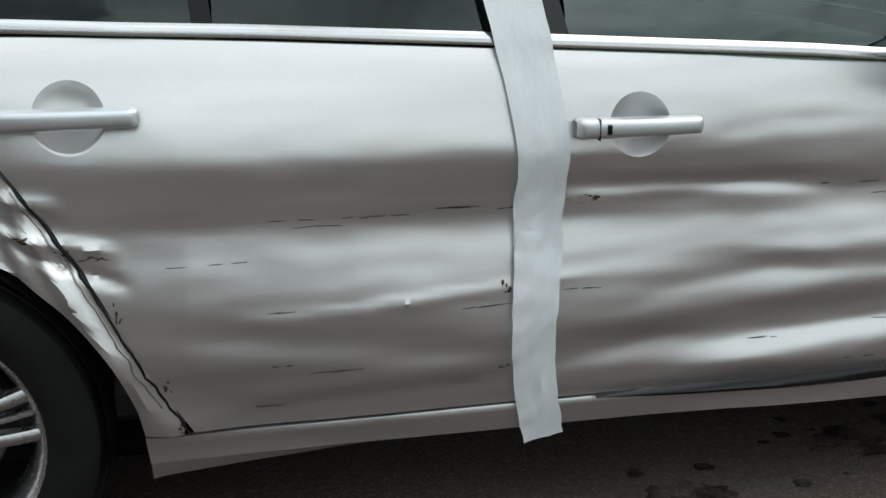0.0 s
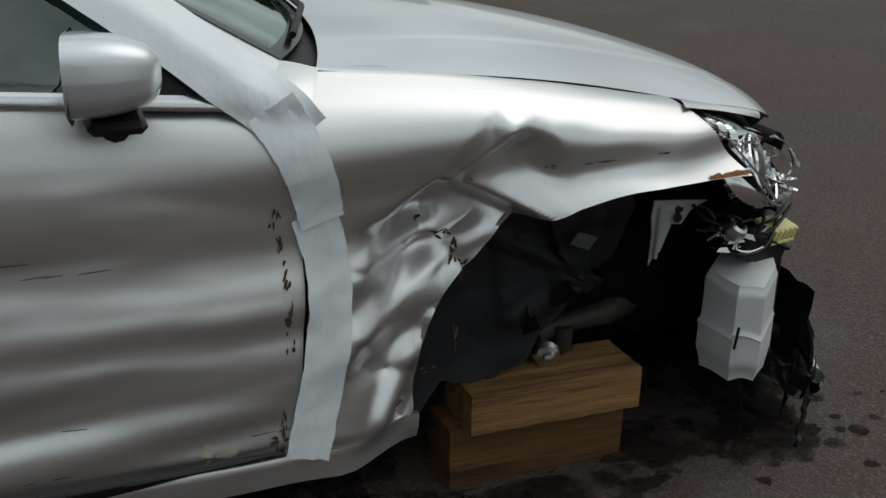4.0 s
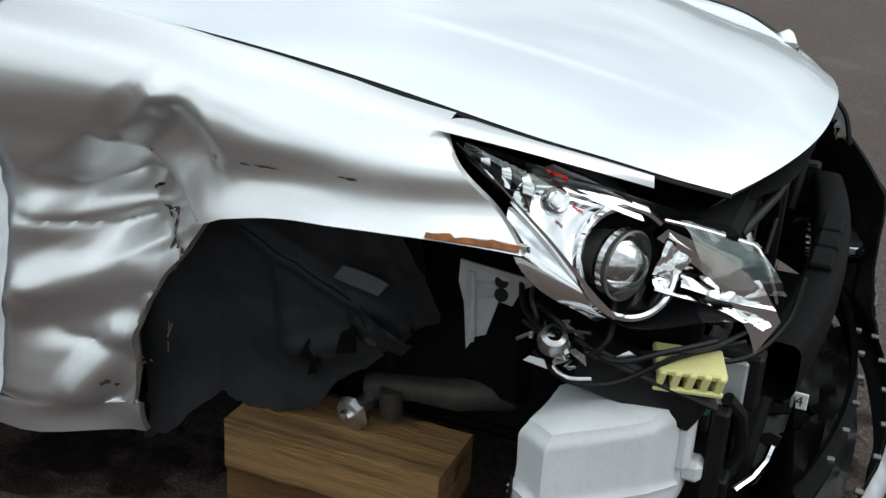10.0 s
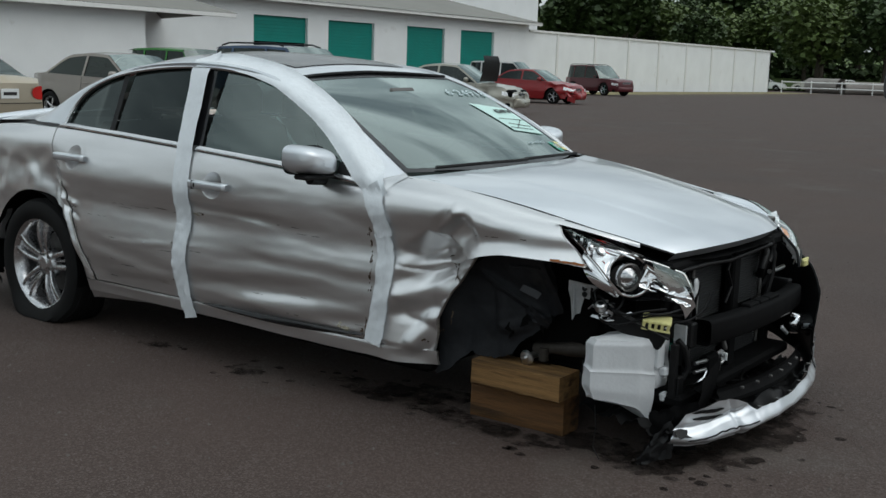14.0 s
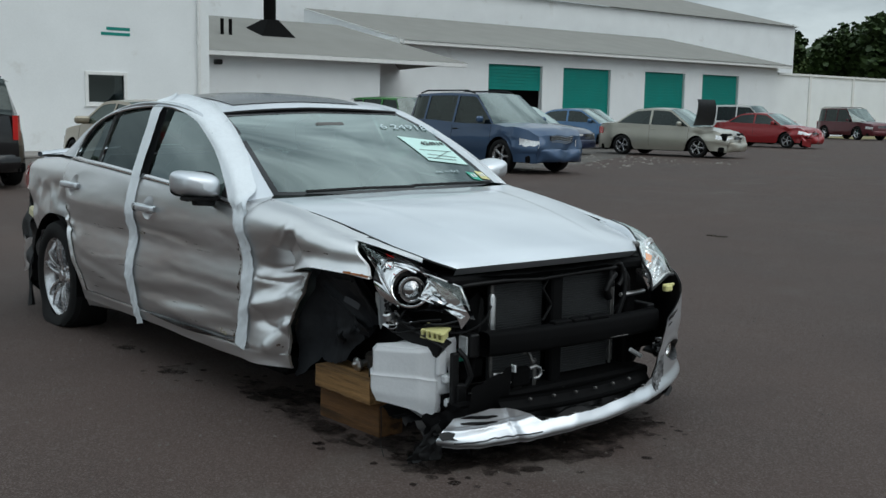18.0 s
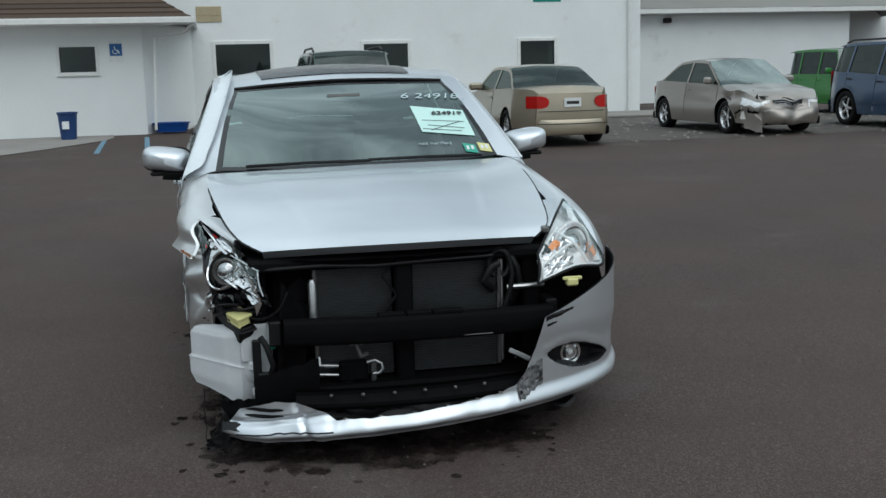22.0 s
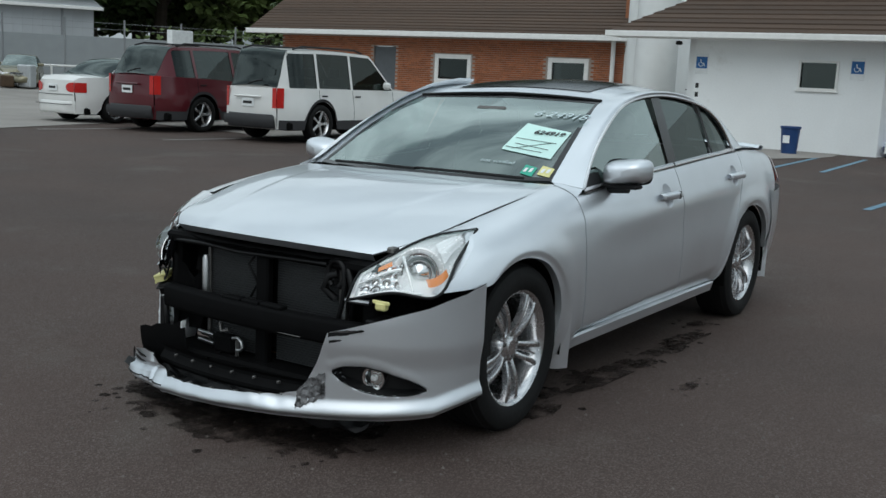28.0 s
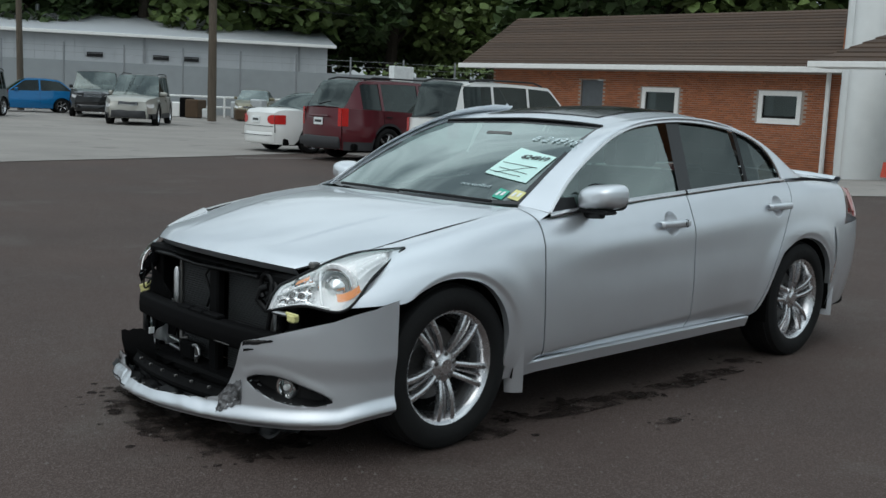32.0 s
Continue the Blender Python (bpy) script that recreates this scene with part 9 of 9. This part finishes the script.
        if clad:
            cl = Mesh().grid(lambda u, v, sg=sg: (lambda x: (x, sg * (yside(x, gc + .1) + .012), lerp(max(zlow(x) - .005, gc - .02), max(zlow(x) + .05, gc + .17), v)))(lerp(-h + .02, h - .05, u)), 60, 4)
            part("lower_cladding", cl.flip() if sg > 0 else cl, clad, car_)
        if rails:
            part("roof_rail", Mesh().tube([(lerp(r0 + .1, r1 - .15, k / 8), sg * (abs(cabpt(0, H - .05, 1)[1]) - .07), H - .0 + .06 * min(1, k, 8 - k) ** .6) for k in range(9)], .018, 8), BLACK, car_)
    if H < 1.6:
        bz = topz(-h)
        part("boot_gap", Mesh().tube([(-h - .04 - .09 * (1 - (t * .95) ** 2), t * plan_w(h) * .95, bz - .30) for t in np.linspace(-1, 1, 13)], .006, 5), BLACK, car_)
        part("bumper_groove", Mesh().tube([(-h - .10 - .09 * (1 - t * t), t * plan_w(h), gc + .2) for t in np.linspace(-1, 1, 13)], .007, 5), BLACK, car_)
    if crumple > .9:
        rc_ = random.Random(77)
        for k in range(16):
            q = pose(h - .35 + rc_.uniform(-.2, .35), -W / 2 + rc_.uniform(-.05, .45), rc_.uniform(.3, .85), rc_.uniform(0, 180), rc_.uniform(0, 180), rc_.uniform(0, 180))
            part("torn_panel", Mesh().prism([(0, 0), (rc_.uniform(.12, .3), .02), (rc_.uniform(.1, .28), rc_.uniform(.06, .16)), (.02, rc_.uniform(.04, .12))], .006, q), (SOOT_AND_SHADE, paintm, BLACK)[k % 3], car_, "torn body piece")
        part("hanging_bumper", Mesh().grid(lambda u, v: (h + .06 - .25 * u, -W * .35 - .24 * u, lerp(.05 + .1 * u, .42, v) + .03 * nz(u * 5, v * 5)), 8, 6), paintm, car_, "bumper end hanging to the ground")
    for sgx, nm in ((1, "front_bumper"), (-1, "rear_bumper")):
        bmat = clad or paintm
        zz = gc + .02
        bp = Mesh().grid(lambda u, v, sgx=sgx: (lambda t, a: dent(sgx * (h - .05 + .10 * (1 - t ** 8) + .09 * (1 - t * t) + .035 * math.cos(a) * (1 - t ** 8)), (plan_w(h) * 1.02) * t, gc + .14 + .13 * math.sin(a)))(u * 2 - 1, lerp(-math.pi / 2, math.pi / 2, v)), 16, 8)
        part(nm, bp if sgx > 0 else bp.flip(), bmat, car_)
    gz = topz(h)
    gr = Mesh().grid(lambda u, v: (lambda t: dent(h + .016 + .09 * (1 - t * t), t * plan_w(h), lerp(gz - .15, gz - .02, v)))(lerp(-.52, .52, u)), 10, 3)
    g_ob = part("grille", gr, BLACK, car_)
    bars = Mesh()
    for k in range(4):
        bars.tube([dent(h + .03 + .09 * (1 - t * t), t * plan_w(h), gz - .14 + .04 * k) for t in np.linspace(-.5, .5, 9)], .006, 5)
    part("grille_bars", bars, CHROME_TRIM, g_ob)
    if plate:
        zp = topz(-h) - (.23 if H < 1.6 else .36)
        if H >= 1.6:
            part("tailgate_bar", Mesh().box((-h - .15, -.33, zp + .17), (-h - .115, .33, zp + .205), .01), CHROME_TRIM if name == "black_suv" else paintm, car_, "bright bar above the plate" if name == "black_suv" else "")
            part("rear_wiper", Mesh().tube([(-h - .10, .02, topz(-h) + .06), (-h - .06, -.22, topz(-h) + .13), (-h - .06, -.30, topz(-h) + .13)], .014, 6), BLACK, car_, "rear wiper")
            part("roof_spoiler", Mesh().grid(lambda u, v: (lerp(r0 + .10, r0 - .03, v), (u * 2 - 1) * W * .36, H - .012 - .03 * (2 * u - 1) ** 2 - .03 * v), 10, 4), paintm, car_)
            part("bumper_step", Mesh().grid(lambda u, v: (lambda t: (-h - .085 - .09 * (1 - t * t) - .02 * math.sin(math.pi * v), plan_w(h) * t, lerp(gc + .06, gc + .24, v)))(u * 2 - 1), 14, 4), clad if clad else CLAD, car_, "dark bumper insert")
        p = part("number_plate", Mesh().box((-h - .135, -.15, zp), (-h - .12, .15, zp + .15), .003), SIGN_WHITE, car_)
        part("plate_bars", Mesh().box((-h - .138, -.11, zp + .05), (-h - .1345, .11, zp + .10)), INK, p)
    for a in ax:
        for sg in (1, -1):
            face = Matrix.Translation((a, sg * (W / 2 - .125), r)) @ Matrix.Rotation(radians(-90 * sg), 4, "X")
            k = r / .336
            rim = Mesh().lathe([(0, .065), (.04 * k, .066), (.05 * k, .055)], face, 18)
            for q in range(5 if not steel else 8):
                ang = 2 * math.pi * q / (5 if not steel else 8)
                rim.box((.03 * k, -.024 * k, .03), (.205 * k, .024 * k, .062), .008, face @ Matrix.Rotation(ang, 4, "Z"))
            rim.lathe([(.19 * k, -.06), (.20 * k, .05), (.225 * k, .088), (.235 * k, .085), (.225 * k, .06)], face, 26)
            wh = part("wheel", rim, rimm, car_)
            part("tyre", Mesh().lathe([(p * k, q) for p, q in TY], face, 30), RUBBER, wh)
            part("brake_disc", Mesh().lathe([(0, .0), (.21 * k, .0)], face, 20), SOOT_AND_SHADE, wh)
            part("arch_liner", Mesh().grid(lambda u, v, a=a, sg=sg: (a + r * 1.2 * math.cos(math.pi * u), sg * lerp(W / 2 - .42, W / 2 - .03, v), r + r * 1.2 * math.sin(math.pi * u)), 12, 2).box((a - r, sg * (W / 2 - .46), .25), (a + r, sg * (W / 2 - .42), r * 2.1)), SOOT_AND_SHADE, car_)
    if hood_up:
        x0 = b1 + .05
        hd = Mesh().grid(lambda u, v: (x0 + .35 * u - .30 * u * u, (v * 2 - 1) * W * .42 * (1 - .15 * u), topz(x0) + .06 + .80 * u + .10 * math.sin(math.pi * u)), 10, 8)
        part("raised_hood", hd, BLACK, car_, "raised hood, dark underside")
        part("engine_top", Mesh().box((b1 + .1, -W * .4, .5), (h - .1, W * .4, topz(h) + .09), .05), SOOT_AND_SHADE, car_)
    return car_


SEDAN_TOP = [(-1, .91), (-.985, .955), (-.93, .985), (-.62, 1.0), (.0, .96), (.36, .94), (.60, .88), (.88, .78), (1, .66)]
SEDAN_CAB = (-.72, -.34, .12, .46)
SUV_TOP = [(-1, 1.12), (-.5, 1.09), (.0, 1.03), (.42, 1.03), (.70, 1.0), (.92, .93), (1, .82)]
SUV_CAB = (-.985, -.80, .10, .40)
OLD_SUV_CAB = (-.985, -.88, .10, .40)
OLD_SUV_TOP = [(-1, 1.02), (-.5, 1.03), (.0, 1.02), (.45, 1.02), (.72, 1.0), (.94, .94), (1, .84)]


def at(x, y, deg):
    return Matrix.Translation((x, y, 0)) @ Matrix.Rotation(radians(deg), 4, "Z")


P_BLACK = paint("black_car_paint", (.006, .006, .007), .1, .2)
P_TAN = paint("tan_car_paint", (.42, .36, .27), .55)
P_PEWTER = paint("pewter_car_paint", (.33, .30, .27), .6)
P_GREEN = paint("green_car_paint", (.03, .22, .03), .2)
P_BLUE = paint("slate_blue_car_paint", (.045, .085, .16), .5)
P_NAVY = paint("navy_car_paint", (.012, .02, .06), .3)
P_SKY = paint("light_blue_car_paint", (.07, .16, .3), .5)
P_BEIGE = paint("champagne_car_paint", (.42, .40, .34), .6)
P_RED = paint("red_car_paint", (.28, .012, .015), .2)
P_MAROON = paint("maroon_car_paint", (.095, .008, .014), .3)
P_WHITE = paint("white_car_paint", (.72, .72, .70), 0.0, .3)
P_GOLDSUV = paint("pale_gold_car_paint", (.42, .41, .37), .5)
P_VIVID = paint("vivid_blue_car_paint", (.0, .14, .36), .3)
P_GREYSUV = paint("grey_car_paint", (.22, .23, .24), .5)
P_OLIVE = paint("olive_car_paint", (.22, .20, .13), .5)
CLAD = mat("grey_car_cladding", (.03, .03, .032), .6, 0, var=.15)

vehicle("black_suv", "black crossover parked nose to the wall", "car", at(-14.1, 1.58, 180), P_BLACK, 4.65, 1.84, 1.70, 2.86, .355, SUV_TOP, SUV_CAB, rails=True, clad=P_BLACK, pillars=(.26, .58))
vehicle("tan_sedan", "tan older sedan parked nose to the wall", "car", at(-14.2, 5.3, 180), P_TAN, 4.74, 1.78, 1.38, 2.72, .315, SEDAN_TOP, SEDAN_CAB, pillars=(.48,), steel=True)
vehicle("grey_sedan", "pewter sedan with smashed front corner", "car", at(-14.8, 9.75, 2), P_PEWTER, 4.53, 1.73, 1.42, 2.715, .318, SEDAN_TOP, SEDAN_CAB, crumple=1.0, pillars=(.48,))
vehicle("blue_suv", "slate-blue crossover with crumpled hood", "car", at(-13.35, 13.2, 0), P_BLUE, 4.55, 1.83, 1.70, 2.66, .36, SUV_TOP, (-.97, -.84, .12, .46), rails=True, crumple=.55, pillars=(.26, .58), clad=P_BLUE)
vehicle("green_box_car", "bright green boxy car behind the others", "car", at(-19.8, 15.6, 0), P_GREEN, 3.95, 1.69, 1.64, 2.5, .31, [(-1, 1.0), (.4, 1.0), (.7, .97), (1, .85)], (-.98, -.93, .25, .42), pillars=(.3, .64))
vehicle("navy_sedan", "dark navy sedan in the back row", "car", at(-20.3, 20.6, 20), P_NAVY, 4.7, 1.8, 1.46, 2.75, .33, SEDAN_TOP, SEDAN_CAB)
vehicle("light_blue_sedan", "light blue wrecked sedan in the back row", "car", at(-23.0, 26.2, 25), P_SKY, 4.4, 1.72, 1.42, 2.6, .3, SEDAN_TOP, SEDAN_CAB, crumple=.8)
vehicle("champagne_sedan", "champagne sedan with raised hood and smashed front", "car", at(-16.9, 24.0, 12), P_BEIGE, 4.5, 1.70, 1.47, 2.6, .31, SEDAN_TOP, SEDAN_CAB, crumple=.6, hood_up=True, pillars=(.48,))
vehicle("red_wreck", "red wrecked car in the back row", "car", at(-21.5, 36.0, 5), P_RED, 4.4, 1.74, 1.40, 2.6, .31, SEDAN_TOP, SEDAN_CAB, crumple=1.0)
vehicle("white_suv", "white sport utility behind the red wreck", "car", at(-25.5, 40.5, 10), P_WHITE, 4.6, 1.8, 1.75, 2.7, .36, OLD_SUV_TOP, OLD_SUV_CAB, pillars=(.26, .58))
vehicle("maroon_suv", "dark red sport utility by the low white wall", "car", at(-29.0, 55.5, -20), P_MAROON, 4.8, 1.83, 1.80, 2.84, .37, OLD_SUV_TOP, OLD_SUV_CAB, rails=True, pillars=(.26, .58))
vehicle("grey_hatchback", "grey car far back in the row", "car", at(-26.8, 30.6, 10), P_GREYSUV, 4.2, 1.72, 1.45, 2.55, .31, SEDAN_TOP, SEDAN_CAB)
vehicle("white_old_suv", "white older sport utility with grey lower trim", "car", at(-12.3, -11.25, 180), P_WHITE, 4.78, 1.80, 1.74, 2.84, .365, OLD_SUV_TOP, OLD_SUV_CAB, rails=True, clad=CLAD, pillars=(.27, .58))
vehicle("maroon_crossover", "maroon crossover with dark lower trim", "car", at(-12.2, -14.35, 180), P_MAROON, 4.96, 1.9, 1.72, 2.85, .365, SUV_TOP, SUV_CAB, rails=True, clad=CLAD, pillars=(.26, .58))
vehicle("white_sedan", "white compact sedan with hood up", "car", at(-12.3, -17.15, 180), P_WHITE, 4.47, 1.74, 1.41, 2.72, .315, SEDAN_TOP, SEDAN_CAB, pillars=(.48,), hood_up=True)
vehicle("gold_suv", "pale gold sport utility with open hood corner", "car", at(-15.4, -32.6, 52), P_GOLDSUV, 4.81, 1.84, 1.78, 2.89, .37, OLD_SUV_TOP, OLD_SUV_CAB, rails=True, clad=CLAD, pillars=(.26, .58), crumple=.25)
vehicle("black_pickup", "black pickup truck in the far yard", "car", at(-17.6, -40.4, 60), P_BLACK, 5.4, 2.0, 1.9, 3.5, .4, [(-1, 1.15), (-.1, 1.15), (.0, 1.15), (.5, 1.15), (.72, 1.12), (1, 1.0)], (-.25, -.18, .2, .42), pillars=(.5,))
vehicle("vivid_blue_car", "vivid blue hatchback with raised hood", "car", at(-16.2, -44.2, -15), P_VIVID, 4.3, 1.75, 1.5, 2.6, .32, SEDAN_TOP, (-.85, -.5, .12, .46), hood_up=True)
vehicle("grey_suv", "grey sport utility at the yard edge", "car", at(-10.8, -37.2, 45), P_GREYSUV, 4.6, 1.8, 1.75, 2.7, .36, OLD_SUV_TOP, OLD_SUV_CAB, rails=True, pillars=(.26, .58))
vehicle("olive_wreck", "olive wrecked sedan in the far yard", "car", at(-26.2, -41.0, 50), P_OLIVE, 4.5, 1.74, 1.42, 2.6, .31, SEDAN_TOP, SEDAN_CAB, crumple=.7)
for k, (x, y, d, pm_) in enumerate(((-8, 112, 20, P_WHITE), (-14, 114, -10, P_GREYSUV), (-22, 113, 8, P_RED), (-3, 117, 30, P_PEWTER), (4, 112, 0, P_WHITE))):
    vehicle("far_wreck", "small wrecked car far across the yard", "car", at(x, y, d), pm_, 4.4, 1.74, 1.40, 2.6, .31, SEDAN_TOP, SEDAN_CAB, crumple=.5)

for x, y, d, pm_ in ((-40.8, 116.0, 10, P_WHITE), (-36.2, 118.0, 170, P_BEIGE), (-31.4, 115.0, 40, P_WHITE), (-26.9, 117.0, -15, P_GREYSUV), (-22.5, 119.0, 190, P_WHITE), (-19.2, 116.0, 20, P_SKY)):
    vehicle("wrecked_car", "pale wrecked car in a row behind the verge", "car", at(x, y, d), pm_, 4.4, 1.74, 1.40, 2.6, .31, SEDAN_TOP, SEDAN_CAB, crumple=.6)
# ---------------------------------------------------------------- small things round the wreck
for z0, z1, xa, xb, ya, yb, rot, lb in ((0.0, .140, 1.185, 1.598, -.612, -.49, 2, "lower rough-sawn timber block under the car"), (.145, .240, 1.214, 1.605, -.660, -.51, 1, "upper rough-sawn timber block holding up the car")):
    m_ = Matrix.Translation(((xa + xb) / 2, (ya + yb) / 2, 0)) @ Matrix.Rotation(radians(rot), 4, "Z")
    w_, d_ = (xb - xa) / 2, (yb - ya) / 2
    bl = Mesh()
    def plank(u, a, b):
        return tuple(m_ @ Vector((lerp(-w_, w_, u), a * d_ + .002 * nz(u * 11, a * 3, b + z0), lerp(z0, z1, .5 + .5 * b) + .0025 * nz(u * 8, a * 2 + z0, b * 3))))
    loop = [(-1, -.94), (-.96, -1), (-.5, -1), (0, -1), (.5, -1), (.96, -1), (1, -.94), (1, -.5), (1, 0), (1, .5), (1, .94), (.96, 1), (.5, 1), (0, 1), (-.5, 1), (-.96, 1), (-1, .94), (-1, .5), (-1, 0), (-1, -.5)]
    k_ = len(loop)
    bl.add([plank(i / 24, *q) for i in range(25) for q in loop], [(i * k_ + j, (i + 1) * k_ + j, (i + 1) * k_ + (j + 1) % k_, i * k_ + (j + 1) % k_) for i in range(24) for j in range(k_)])
    bl.f += [tuple(range(k_)), tuple(24 * k_ + j for j in range(k_))[::-1]]
    bl.flip()
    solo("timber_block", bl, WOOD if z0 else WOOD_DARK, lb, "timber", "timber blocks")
for x, y, a in ((-4.6, -5.0, 15), (-2.2, 6.6, 60), (-6.5, 8.2, 20)):
    lf = Mesh()
    for k in range(5):
        lf.box((-.05, -.012, 0), (.06, .012, .012), .004, at(x + .04 * k, y + .03 * nz(k, x), a + 40 * k))
    solo("dead_leaf", lf, BARK, "dry leaf lying on the asphalt", "leaf", "dead leaves")

# ---------------------------------------------------------------- bricks of the brick wall
bw_, bh_ = .215, .068
bme = Mesh().box((-.012, -.1, -.029), (.006, .1, .029), .004)
mesh_b = bpy.data.meshes.new("brick")
mesh_b.from_pydata(bme.v, [], bme.f)
BRICK1 = BRICK.copy()
BRICK1.name = "red_brick_single"
_n, _l = BRICK1.node_tree.nodes, BRICK1.node_tree.links
_g = [q for q in _n if q.type == "NEW_GEOMETRY"][0]
_o = _n.new("ShaderNodeObjectInfo")
for lk in list(_g.outputs["Random Per Island"].links):
    _l.new(_o.outputs["Random"], lk.to_socket)
mesh_b.materials.append(BRICK1)
rest, near = Mesh(), 0
wall_ob = bpy.data.objects["wall_brick"]
rows_b = 60
for j in range(rows_b):
    z = -.42 + j * (bh_ + .006)
    if z > 2.74:
        break
    y = -12.15 + (.11 if j % 2 else 0)
    while y > -27.0:
        blocked = any(h[0] - .26 < y < h[1] + .26 and h[2] - .20 < z < h[3] + .17 for h in BW) or (BDOOR[0] - .1 < y < BDOOR[1] + .1 and z < BDOOR[3] + .03)
        if not blocked:
            if near < 300 and -19 < y < -12.1 and 10 < j < 22:
                ob = new("brick", mesh_b)
                ob.location = (XB, y, z)
                ob.parent = wall_ob
                near += 1
            else:
                rest.box((XB - .012, y - .1, z - .029), (XB + .006 + rj.uniform(-.002, .002), y + .1, z + .029))
        y -= bw_
rb2 = part("brickwork", rest, BRICK, wall_ob, smooth=False)
tagged(rb2, "", "", "", "stuff")
